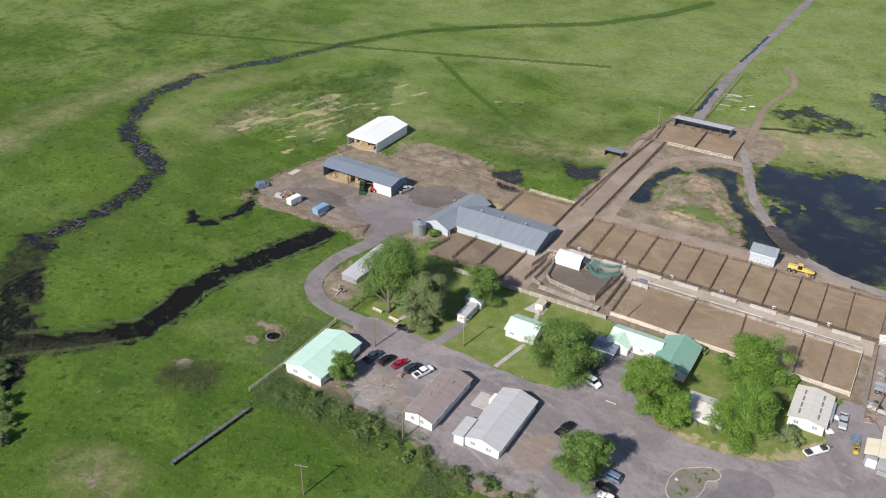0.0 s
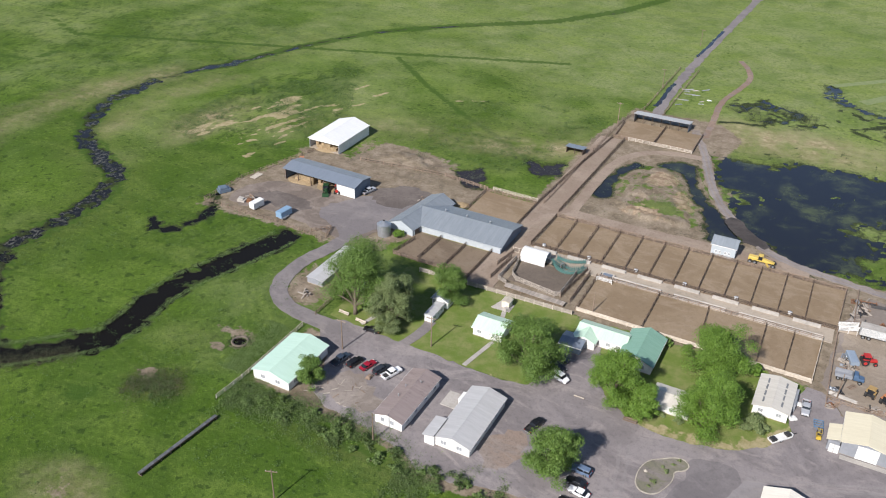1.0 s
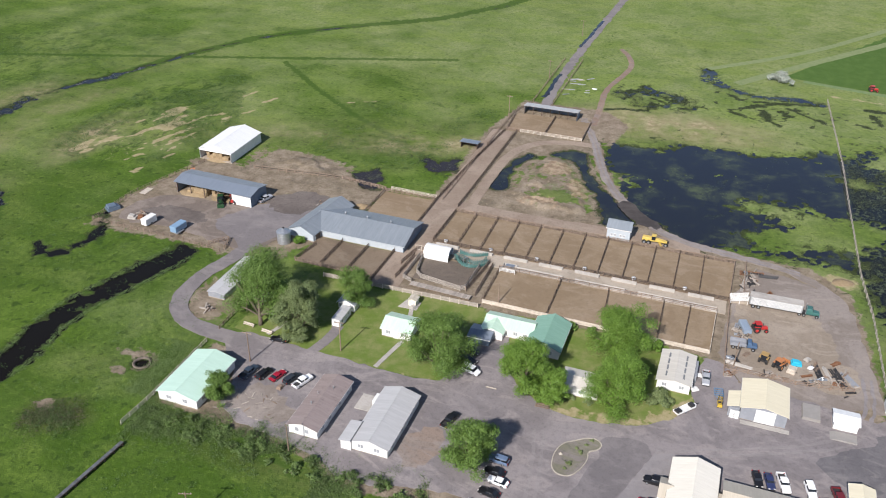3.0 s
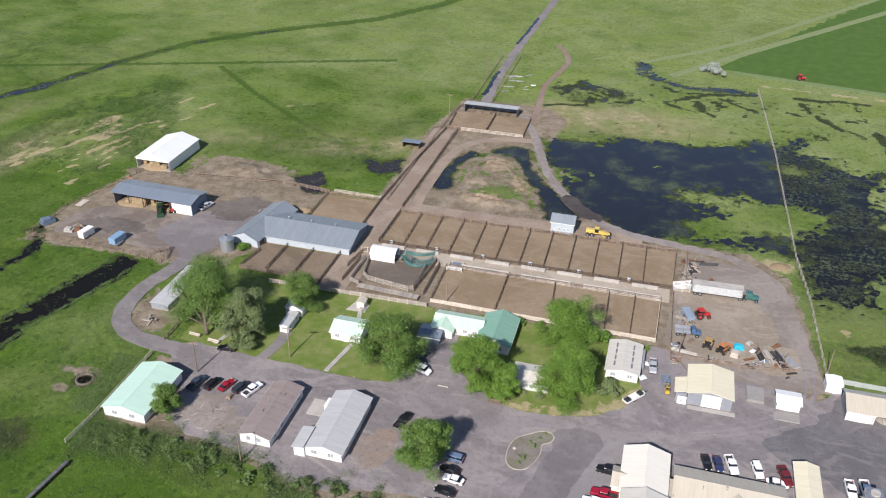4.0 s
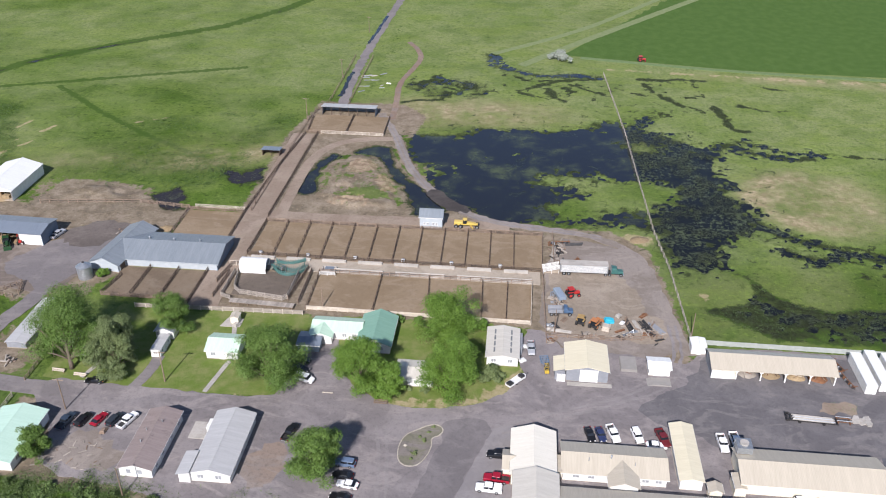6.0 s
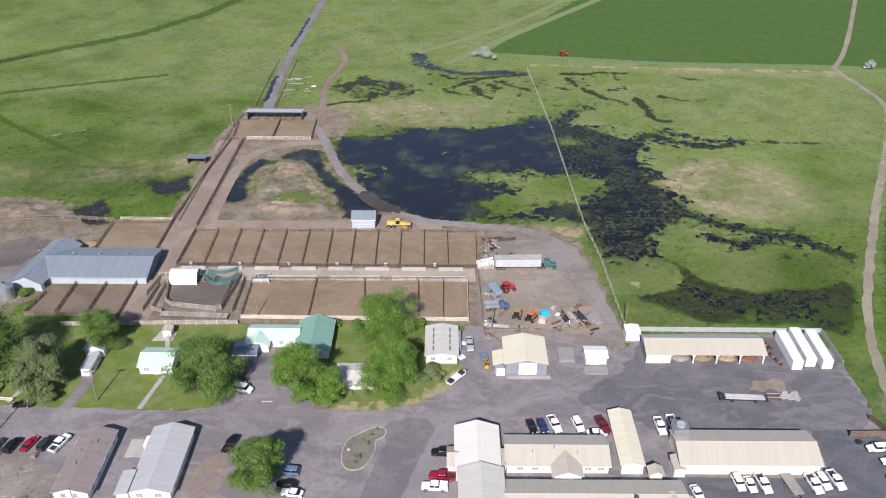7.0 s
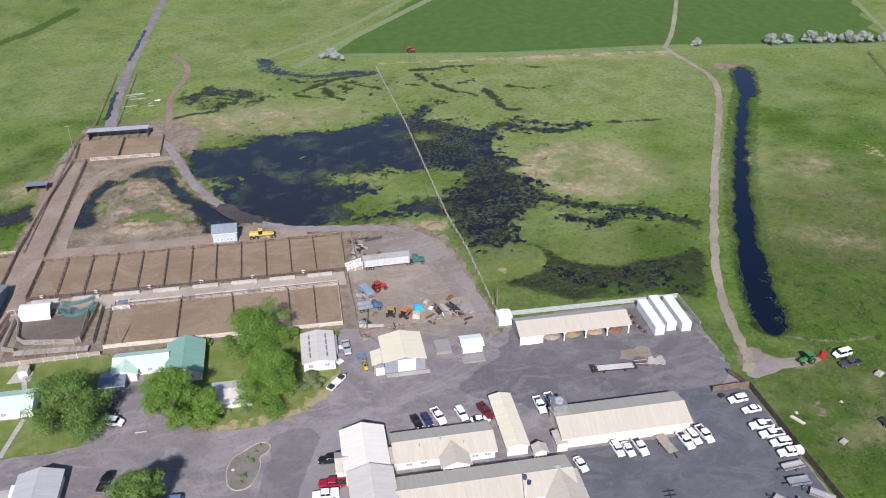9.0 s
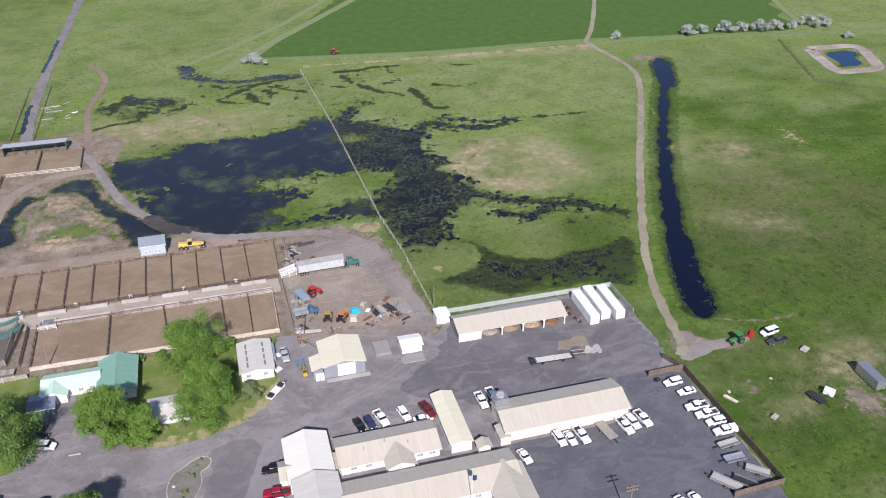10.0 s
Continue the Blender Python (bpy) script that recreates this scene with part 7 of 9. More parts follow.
scatter("reeds", RNG, along_line(RNG, DITCH_LINE, 0.5, 800, -0.1, 3.9), 0.4, WEED, "green reeds on the ditch bank")


# ---- vehicles ----
def loft(sections):
    """A closed body through rings of four corners and rounded shoulders: (x, half width, floor, shoulder, top)."""
    vs, fs = [], []
    for x, w, z0, z1, z2 in sections:
        vs += [(x, -w * 0.96, z0), (x, -w, (z0 + z1) / 2), (x, -w * 0.97, z1), (x, -w * 0.86, z2), (x, w * 0.86, z2), (x, w * 0.97, z1), (x, w, (z0 + z1) / 2), (x, w * 0.96, z0)]
    n = 8
    for i in range(len(sections) - 1):
        for k in range(n):
            fs.append((i * n + k, i * n + (k + 1) % n, (i + 1) * n + (k + 1) % n, (i + 1) * n + k))
    fs += [tuple(range(n)), tuple(range((len(sections) - 1) * n, len(sections) * n))]
    return vs, fs


SHAPES = {   # length, width, bonnet end, windscreen top, roof end, rear glass foot, roof height, belt, bonnet height
    "car": (4.7, 1.82, 1.05, 0.35, -1.05, -1.75, 1.45, 0.95, 0.88),
    "suv": (4.75, 1.88, 1.15, 0.55, -1.95, -2.25, 1.74, 1.10, 1.05),
    "pickup": (5.7, 1.98, 1.35, 0.80, -0.75, -1.0, 1.86, 1.18, 1.14),
    "van": (5.1, 1.95, 1.75, 1.05, -2.2, -2.42, 2.0, 1.15, 1.1),
}
MADE = {}


def vehicle(kind, colour, rgb, x, y, turn, label, topper=False, group="parked cars", z=0.12):
    key = (kind, colour, topper, label)
    m = pose(x, y, z, 0, 0, turn)
    if key in MADE:
        return copy_thing(MADE[key], m)
    L, Wd, bon, wt, re, rg, H, belt, bh = SHAPES[kind]
    L, Wd, H, belt, bh = L * 0.98, Wd * 0.96, H * 0.94, belt * 0.96, bh * 0.96
    h, w = L / 2, Wd / 2
    body_paint = paint(colour, rgb)
    car = thing({"car": "car", "suv": "suv", "pickup": "pickup_truck", "van": "van"}[kind], x, y, turn, label, "car" if kind != "pickup" else "pickup", group, z)
    if kind == "pickup":
        sec = [(h, w * 0.82, 0.45, 0.7, 0.80), (h - 0.15, w * 0.95, 0.36, 0.85, bh - 0.08), (bon, w, 0.33, belt - 0.1, bh), (bon - 0.35, w, 0.33, belt - 0.04, belt), (rg, w, 0.33, belt - 0.04, belt)]
        part("body", loft(sec), body_paint, car, smooth=False)
        part("bed", join(box(-h, rg - 0.02, -w, -w + 0.1, 0.4, belt), box(-h, rg - 0.02, w - 0.1, w, 0.4, belt), box(-h, -h + 0.08, -w + 0.1, w - 0.1, 0.45, belt)), body_paint, car)
        part("bed_floor", box(-h + 0.08, rg - 0.02, -w + 0.1, w - 0.1, 0.5, 0.68), DARKSTEEL if not topper else body_paint, car)
        if topper:
            part("canopy", loft([(rg - 0.06, w * 0.9, belt, 1.5, 1.72), (-h + 0.1, w * 0.9, belt, 1.5, 1.68)]), body_paint, car)
    else:
        sec = [(h, w * 0.80, 0.42, 0.6, 0.68), (h - 0.18, w * 0.94, 0.32, 0.72, bh - 0.1), (bon, w, 0.28, belt - 0.12, bh), (bon - 0.3, w, 0.28, belt - 0.06, belt),
               (rg, w, 0.28, belt - 0.06, belt), (-h + 0.12, w * 0.95, 0.33, belt - 0.14, belt - 0.06 if kind != "car" else belt - 0.08), (-h, w * 0.85, 0.42, 0.7, 0.8)]
        part("body", loft(sec), body_paint, car)
    rw = w * 0.78
    gw = w * 0.90
    cab = [(bon - 0.32, gw, belt), (wt, rw, H - 0.05), (re, rw, H - 0.05), (rg + 0.02, gw, belt)]
    vs = [(x_, s * y_, z_) for x_, y_, z_ in cab for s in (-1, 1)]
    part("windscreen", ([vs[0], vs[1], vs[3], vs[2], (vs[2][0] - 0.05, vs[2][1], vs[2][2] - 0.05), (vs[3][0] - 0.05, vs[3][1], vs[3][2] - 0.05), (vs[1][0] - 0.08, vs[1][1], vs[1][2]), (vs[0][0] - 0.08, vs[0][1], vs[0][2])],
                        [(0, 1, 2, 3), (4, 5, 6, 7), (0, 7, 6, 1), (1, 6, 5, 2), (2, 5, 4, 3), (3, 4, 7, 0)]), GLASS, car)
    part("rear_window", ([vs[4], vs[5], vs[7], vs[6], (vs[6][0] + 0.08, vs[6][1], vs[6][2]), (vs[7][0] + 0.08, vs[7][1], vs[7][2]), (vs[5][0] + 0.05, vs[5][1], vs[5][2] - 0.05), (vs[4][0] + 0.05, vs[4][1], vs[4][2] - 0.05)],
                         [(0, 1, 2, 3), (4, 5, 6, 7), (0, 7, 6, 1), (1, 6, 5, 2), (2, 5, 4, 3), (3, 4, 7, 0)]), GLASS, car)
    for s in (0, 1):
        a, b, c, d = vs[0 + s], vs[2 + s], vs[4 + s], vs[6 + s]
        sg = -1 if s == 0 else 1
        inn = [(p[0], p[1] - sg * 0.06, p[2]) for p in (a, b, c, d)]
        part("side_window", ([a, b, c, d] + inn, [(0, 1, 2, 3), (4, 5, 6, 7), (0, 1, 5, 4), (1, 2, 6, 5), (2, 3, 7, 6), (3, 0, 4, 7)]), GLASS, car)
        px = (wt + re) / 2 - 0.1
        part("pillar", box(px - 0.06, px + 0.06, sg * (gw + rw) / 2 - 0.10, sg * (gw + rw) / 2 + 0.09, belt + 0.02, H - 0.06), body_paint, car)
    part("roof", loft([(wt + 0.04, rw * 1.04, H - 0.10, H - 0.05, H - 0.01), ((wt + re) / 2, rw * 1.08, H - 0.10, H - 0.03, H + 0.03), (re - 0.04, rw * 1.04, H - 0.10, H - 0.05, H - 0.01)]), body_paint, car)
    part("bumper", box(h - 0.12, h + 0.06, -w * 0.8, w * 0.8, 0.36, 0.56), DARKSTEEL, car)
    part("bumper", box(-h - 0.06, -h + 0.05, -w * 0.8, w * 0.8, 0.38, 0.58), STEEL if kind == "pickup" else DARKSTEEL, car)
    for sg in (-1, 1):
        part("headlight", box(h - 0.17, h + 0.012, sg * w * 0.62 - 0.16, sg * w * 0.62 + 0.16, 0.62, 0.76), LAMP, car)
        part("tail_light", box(-h - 0.02, -h + 0.12, sg * w * 0.82 - 0.09, sg * w * 0.82 + 0.09, 0.72, 0.95), REDLENS, car)
        part("mirror", box(bon - 0.5, bon - 0.36, sg * w * 1.0, sg * w * 1.12, belt, belt + 0.14), body_paint, car)
        for xx in (h - 0.95, -h + 1.05):
            r = 0.39 if kind == "pickup" else 0.34
            tyre = part("wheel", tube([(xx, sg * (w - 0.22), r), (xx, sg * (w + 0.01), r)], [r, r], 14), RUBBER, car)
            part("rim", tube([(xx, sg * (w + 0.005), r), (xx, sg * (w + 0.03), r)], [r * 0.58, r * 0.5], 10), STEEL, tyre)
    car.scale = (0.93, 0.94, 0.94)
    MADE[key] = car
    return car


WH, BK, NV, MR, SV, RD, BL = (0.80, 0.80, 0.80), (0.012, 0.012, 0.014), (0.02, 0.026, 0.05), (0.14, 0.02, 0.025), (0.40, 0.41, 0.43), (0.42, 0.03, 0.025), (0.06, 0.10, 0.18)
# row before the mint-roofed office
vehicle("pickup", "dark_blue", (0.035, 0.05, 0.075), -91.2, 126.9, 78, "dark blue pickup truck parked on gravel")
vehicle("suv", "black", BK, -87.7, 127.7, 76, "black off-road car with a rear spare wheel")
vehicle("car", "red", (0.30, 0.012, 0.03), -84.5, 128.2, 74, "dark red car parked on gravel")
vehicle("suv", "dark_grey", (0.03, 0.036, 0.045), -81.1, 128.4, 72, "dark grey car parked on gravel")
vehicle("pickup", "white", WH, -78.3, 128.4, 70, "small white pickup truck parked on gravel")
vehicle("car", "black", BK, -91.0, 140.2, 184, "black car parked at the lawn's edge")
vehicle("pickup", "black", BK, -43.2, 128.4, 76, "black pickup truck parked on gravel")
vehicle("van", "white", WH, -44.3, 145.8, -18, "white van parked beside a large tree")
vehicle("car", "black", BK, -46.0, 149.2, -18, "black car parked in a tree's shade")
vehicle("suv", "dark_grey", (0.03, 0.036, 0.045), -46.6, 152.6, -12, "dark car parked in a tree's shade")
# before the office wings
vehicle("suv", "pale_blue", (0.12, 0.17, 0.26), -30.2, 121.0, 176, "blue off-road car parked under a tree")
vehicle("car", "black", BK, -30.0, 117.6, 174, "black saloon car parked under a tree")
vehicle("suv", "black", BK, 0.1, 126.4, 178, "black car parked beside an office wing")
vehicle("pickup", "red", RD, 0.2, 119.9, 176, "red pickup truck parked beside an office wing")
vehicle("pickup", "white", WH, -1.2, 117.2, 176, "white pickup truck with a canopy", True)
vehicle("suv", "maroon", MR, -31.2, 104.2, 175, "maroon car parked under a tree")
vehicle("car", "black", BK, -29.4, 112.0, 172, "black car parked under a tree")
vehicle("car", "silver", SV, -30.6, 108.4, 174, "silver car parked under a tree")
vehicle("car", "white", WH, -28.6, 115.4, 172, "white car parked under a tree")
for i, (kind, col, rgb, x, y, a, lb) in enumerate((
        ("car", "black", BK, 19.1, 134.2, -76, "black car parked behind an office range"), ("car", "navy", NV, 21.4, 134.4, -76, "navy car parked behind an office range"),
        ("pickup", "white", WH, 24.0, 134.9, -74, "white pickup truck parked behind an office range"), ("suv", "white", WH, 29.0, 134.8, -76, "white off-road car parked behind an office range"),
        ("pickup", "maroon", MR, 34.2, 134.6, -74, "maroon pickup truck parked behind an office range"), ("pickup", "white", WH, 46.3, 134.4, -86, "white crew-cab pickup truck beside a store"),
        ("pickup", "white", WH, 49.2, 135.2, -84, "white pickup truck with an open bed"))):
    vehicle(kind, col, rgb, x, y, a, lb)
vehicle("car", "white", WH, 32.6, 131.2 + 1.2, 0, "small white utility cart beside an office range")
# parking lot
for kind, x, y, a, top in (("suv", 58.2, 118.6, -84, False), ("car", 60.4, 118.2, -84, False), ("pickup", 63.0, 118.4, -82, False), ("pickup", 72.9, 118.4, -82, False),
                           ("suv", 75.0, 119.0, -80, False), ("pickup", 77.6, 119.4, -80, False), ("car", 49.5, 115.9, -78, False)):
    vehicle(kind, "white", WH, x, y, a, "white %s parked on asphalt" % {"suv": "off-road car", "car": "saloon car", "pickup": "pickup truck"}[kind], top, z=0.15)
for kind, x, y, a, top in (("suv", 90.2, 128.4, 184, False), ("car", 91.6, 124.8, 184, False), ("pickup", 91.2, 119.8, 180, False), ("pickup", 92.0, 117.0, 180, False),
                           ("suv", 92.6, 114.4, 180, False), ("pickup", 93.0, 111.4, 180, True)):
    vehicle(kind, "white", WH, x - 0.6, y, a, "white fleet %s parked beside a board fence" % {"suv": "off-road car", "car": "car", "pickup": "pickup"}[kind], top, z=0.15)
for x in (74.0, 77.0):
    vehicle("car", "white", WH, x, 96.0, -80, "white saloon car parked on asphalt", z=0.15)
vehicle("pickup", "silver_grey", (0.36, 0.37, 0.39), 6.7, 162.4, -86, "silver-grey pickup truck between a bunkhouse and a workshop", z=0.06)
step_bench = thing("wooden_steps", -26.0, 140.2, 0, "low grey wooden steps at a lawn's edge", "steps", z=0.1)
for k in range(3):
    part("tread", box(-1.35, 1.35, -0.5 + 0.36 * k, -0.2 + 0.36 * k, 0.08 + 0.14 * k, 0.16 + 0.14 * k), WOOD, step_bench)
pair("stringer", (box(-1.5, -1.36, -0.5, 0.6, 0.0, 0.4), box(1.36, 1.5, -0.5, 0.6, 0.0, 0.4)), WOOD, step_bench)
# in the grass to the east
vehicle("van", "white", WH, 121.6, 139.0, 190, "old white van parked in grass", z=0.0)
vehicle("pickup", "charcoal", (0.06, 0.06, 0.062), 121.4, 135.4, 185, "old dark grey pickup parked in grass", z=0.0)
vehicle("pickup", "silver", SV, -130.8, 202.2, 74, "grey pickup beside a hay shed", z=0.08)


def wheel_pair(parent, x, half, r, wide=0.25):
    for sg in (-1, 1):
        t = part("wheel", tube([(x, sg * (half - wide), r), (x, sg * half, r)], [r, r], 14), RUBBER, parent)
        part("rim", tube([(x, sg * (half + 0.001), r), (x, sg * (half + 0.04), r)], [r * 0.5, r * 0.45], 10), STEEL, t)


def semi():
    tr = thing("livestock_trailer", 21.0, 198.0, 1.5, "long silver livestock trailer beside a loading ramp", "trailer")
    part("body", box(-6.7, 6.2, -1.28, 1.28, 1.1, 3.4), STEEL, tr)
    part("roof", box(-6.72, 6.22, -1.3, 1.3, 3.4, 3.48), PALE, tr)
    for k in range(9):
        for sg in (-1, 1):
            part("slat", box(-6.4, 5.9, sg * 1.281, sg * 1.32, 1.2 + k * 0.24, 1.29 + k * 0.24), WHITE, tr)
    for x in (-5.6, -4.3):
        wheel_pair(tr, x, 1.25, 0.52, 0.5)
    cab = thing("semi_truck", 29.2, 198.3, 1.5, "dark green semi tractor unit", "truck")
    g = paint("truck_green", (0.045, 0.13, 0.115))
    part("chassis", box(-3.3, 2.6, -0.45, 0.45, 0.6, 0.95), DARKSTEEL, cab)
    part("cab", loft([(-1.2, 1.1, 0.95, 2.6, 2.95), (0.4, 1.1, 0.95, 2.5, 2.85), (0.75, 1.1, 0.95, 1.9, 2.0)]), g, cab)
    part("bonnet", loft([(0.76, 0.95, 0.8, 1.7, 1.85), (2.5, 0.85, 0.8, 1.55, 1.65)]), g, cab)
    part("windscreen", extrude([(0.45, 2.0), (0.82, 2.0), (0.5, 2.75), (0.4, 2.75)], -0.9, 0.9), GLASS, cab)
    part("bumper", box(2.51, 2.75, -1.1, 1.1, 0.4, 0.85), STEEL, cab)
    pair("exhaust", (tube([(-1.3, 0.95, 1), (-1.3, 0.95, 3.6)], [0.09, 0.09]), tube([(-1.3, -0.95, 1), (-1.3, -0.95, 3.6)], [0.09, 0.09])), STEEL, cab)
    for x in (-2.9, -1.7, 1.9):
        wheel_pair(cab, x, 1.2, 0.52, 0.35)
    cab.scale = (0.86, 0.86, 0.86)


semi()
rampw = thing("loading_chute", 11.9, 198.0, 8, "white steel cattle loading ramp with railed sides", "ramp")
part("deck", extrude([(-2.4, 0.12), (2.2, 0.12), (2.2, 1.2), (-2.4, 0.25)], -0.9, 0.9), CONCRETE, rampw)
for sg in (-1, 1):
    for k in range(4):
        part("rail", extrude([(-2.4, 0.6 + 0.35 * k), (2.2, 1.5 + 0.35 * k), (2.2, 1.68 + 0.35 * k), (-2.4, 0.78 + 0.35 * k)], sg * 0.95 - 0.04, sg * 0.95 + 0.04), WHITE, rampw)
    for x in (-2.2, 0.0, 2.0):
        part("post", box(x - 0.05, x + 0.05, sg * 1.03 - 0.04, sg * 1.03 + 0.04, 0, 2.3 + 0.2 * x), WHITE, rampw)


def truck(x, y, turn, colour, rgb, label):
    t = thing("dump_truck", x, y, turn, label, "truck", z=0.05)
    p = paint(colour, rgb)
    part("chassis", box(-3.1, 3.0, -0.5, 0.5, 0.6, 0.9), DARKSTEEL, t)
    part("cab", loft([(0.8, 1.05, 0.9, 2.0, 2.35), (1.7, 1.05, 0.9, 1.95, 2.25), (1.95, 1.05, 0.9, 1.5, 1.55)]), p, t)
    part("bonnet", loft([(1.96, 0.95, 0.75, 1.35, 1.5), (3.1, 0.85, 0.75, 1.25, 1.35)]), p, t)
    part("windscreen", extrude([(1.7, 1.6), (2.0, 1.58), (1.75, 2.2), (1.65, 2.2)], -0.85, 0.85), GLASS, t)
    part("bed", join(box(-3.1, 0.6, -1.15, -1.05, 0.95, 1.9), box(-3.1, 0.6, 1.05, 1.15, 0.95, 1.9), box(0.5, 0.6, -1.05, 1.05, 0.95, 2.1), box(-3.1, 0.5, -1.05, 1.05, 0.92, 1.05)), GREYWALL, t)
    for x_ in (-2.3, -1.2, 2.3):
        wheel_pair(t, x_, 1.15, 0.48, 0.35)


truck(14.0, 178.2, 4, "truck_blue", (0.07, 0.12, 0.20), "blue flatbed farm truck with an open bed")


def tractor(x, y, turn, colour, rgb, label, loader=False, z=0.0):
    t = thing("tractor", x, y, turn, label, "tractor", z=z)
    p = paint(colour, rgb)
    part("bonnet", loft([(0.1, 0.45, 0.8, 1.35, 1.5), (2.0, 0.4, 0.8, 1.3, 1.4)]), p, t)
    part("cab", loft([(-1.1, 0.75, 1.0, 2.3, 2.4), (0.2, 0.75, 1.0, 2.3, 2.4)]), GLASS, t)
    part("cab_roof", box(-1.2, 0.35, -0.85, 0.85, 2.4, 2.55), p, t)
    part("seat_base", box(-1.3, 0.1, -0.5, 0.5, 0.6, 1.0), DARKSTEEL, t)
    part("exhaust", tube([(0.9, 0.2, 1.4), (0.9, 0.2, 2.3)], [0.05, 0.05]), DARKSTEEL, t)
    for sg in (-1, 1):
        for xx, r, wd in ((-0.8, 0.85, 0.5), (1.6, 0.5, 0.35)):
            w = part("wheel", tube([(xx, sg * 0.6, r), (xx, sg * (0.6 + wd), r)], [r, r], 18), RUBBER, t)
            part("rim", tube([(xx, sg * (0.601 + wd), r), (xx, sg * (0.64 + wd), r)], [r * 0.5, r * 0.45], 10), p, w)
        part("mudguard", box(-1.5, -0.1, sg * 0.85 - 0.22, sg * 0.85 + 0.22, 1.72, 1.8), p, t)
    if loader:
        pair("loader_arm", (box(0.2, 3.0, -0.75, -0.62, 0.9, 1.1), box(0.2, 3.0, 0.62, 0.75, 0.9, 1.1)), p, t)
        part("bucket", extrude([(2.9, 0.2), (3.7, 0.1), (3.1, 0.3), (3.0, 1.0), (2.9, 1.0)], -1.0, 1.0), p, t)


tractor(-142.6, 195.6, -60, "dark_tractor_green", (0.022, 0.062, 0.026), "green tractor parked before a hay shed", True, 0.07)
tractor(-139.4, 197.6, -70, "tractor_red", (0.42, 0.03, 0.025), "red tractor at the mouth of a hay shed", False, 0.05)
tractor(112.0, 138.2, 190, "tractor_green", (0.05, 0.20, 0.05), "green tractor standing in the grass")
rake = thing("hay_rake", 116.2, 138.9, 12, "red wheel rake with thin arms behind a tractor", "implement")
part("beam", join(tube([(-1.6, 0, 0.7), (1.8, 0.2, 0.7)], [0.07, 0.07], 6), tube([(-0.4, -1.2, 0.7), (-0.4, 1.2, 0.7)], [0.06, 0.06], 6), tube([(-1.6, 0, 0.7), (-2.4, 0, 0.4)], [0.06, 0.06], 6)), paint("tractor_red", RD), rake)
for k in range(4):
    part("rake_wheel", tube([(-0.2 + 0.6 * k, -0.5 + 0.45 * k, 0.62), (-0.12 + 0.6 * k, -0.44 + 0.45 * k, 0.62)], [0.55, 0.5], 12), paint("tractor_red", RD), rake)
tractor(55.3, 381.4, 10, "tractor_red", (0.42, 0.05, 0.03), "red tractor working at a field's edge")
tractor(17.3, 186.6, 20, "tractor_red", (0.42, 0.03, 0.025), "red tractor in the equipment yard", False, 0.03)
tractor(22.4, 173.4, 60, "machine_orange", (0.44, 0.18, 0.07), "orange tractor in the equipment yard", True, 0.03)
tractor(19.0, 174.6, 75, "machine_yellow", (0.36, 0.235, 0.09), "faded yellow tractor in the equipment yard", False, 0.03)
tractor(-161.0, 208.8, 30, "machine_orange", (0.44, 0.18, 0.07), "old orange machine behind the hay shed", True)


def grader(x, y):
    g = thing("road_grader", x, y, 0, "yellow road grader parked behind the pens", "grader", z=0.05)
    p = paint("grader_yellow", (0.60, 0.43, 0.10))
    part("frame", extrude([(-3.4, 0.9), (-0.6, 0.9), (3.4, 1.0), (3.4, 1.3), (-0.2, 2.0), (-0.6, 1.9), (-3.4, 1.9)], -0.5, 0.5), p, g)
    part("engine_cover", loft([(-3.6, 0.75, 0.9, 1.8, 2.0), (-1.2, 0.75, 0.9, 1.8, 2.0)]), p, g)
    part("cab", loft([(-1.0, 0.7, 1.4, 2.45, 2.6), (0.1, 0.65, 1.4, 2.4, 2.55)]), GLASS, g)
    part("cab_roof", box(-1.1, 0.2, -0.75, 0.75, 2.6, 2.7), p, g)
    part("blade", moved(box(-0.1, 0.1, -1.9, 1.9, 0.15, 0.8), pose(1.3, 0, 0, 0, 0, 25)), p, g)
    for xx in (-3.0, -1.7, 3.2):
        wheel_pair(g, xx, 1.2, 0.62, 0.4)


grader(-12.9, 220.2)


def flat_trailer(x, y, turn, label, long=5.0, wide=2.1, deck=None, rails=False, z=0.15):
    t = thing("flat_trailer", x, y, turn, label, "trailer", z=z)
    part("deck", box(-long / 2, long / 2, -wide / 2, wide / 2, 0.55, 0.68), deck or WOOD, t)
    part("drawbar", join(box(long / 2, long / 2 + 1.3, -0.06, 0.06, 0.5, 0.62), box(long / 2 + 1.15, long / 2 + 1.25, -0.05, 0.05, 0.02, 0.5)), DARKSTEEL, t)
    if rails:
        pair("side_rail", (box(-long / 2, long / 2, -wide / 2, -wide / 2 + 0.06, 0.68, 1.05), box(-long / 2, long / 2, wide / 2 - 0.06, wide / 2, 0.68, 1.05)), STEEL, t)
    wheel_pair(t, -0.3, wide / 2 + 0.22, 0.33, 0.2)


flat_trailer(68.6, 118.3, -80, "grey-brown flat trailer parked on asphalt", 5.4, 2.2, GREYWOOD)
flat_trailer(91.0, 107.8, 185, "pale flat trailer beside a board fence", 4.6, 1.6, PALE, True)
flat_trailer(90.0, 103.8, 180, "grey utility trailer beside a board fence", 4.4, 1.9, GREYWALL, True)
flat_trailer(92.4, 99.6, 140, "pale boat trailer in the lot's corner", 4.6, 1.7, PALE, True)
flat_trailer(84.8, 98.6, 128, "long pale flat trailer in the parking lot", 6.0, 2.0, PALE, True)
flat_trailer(88.2, 97.6, 132, "dark flat trailer in the parking lot", 4.6, 2.0, DARKSTEEL, True)
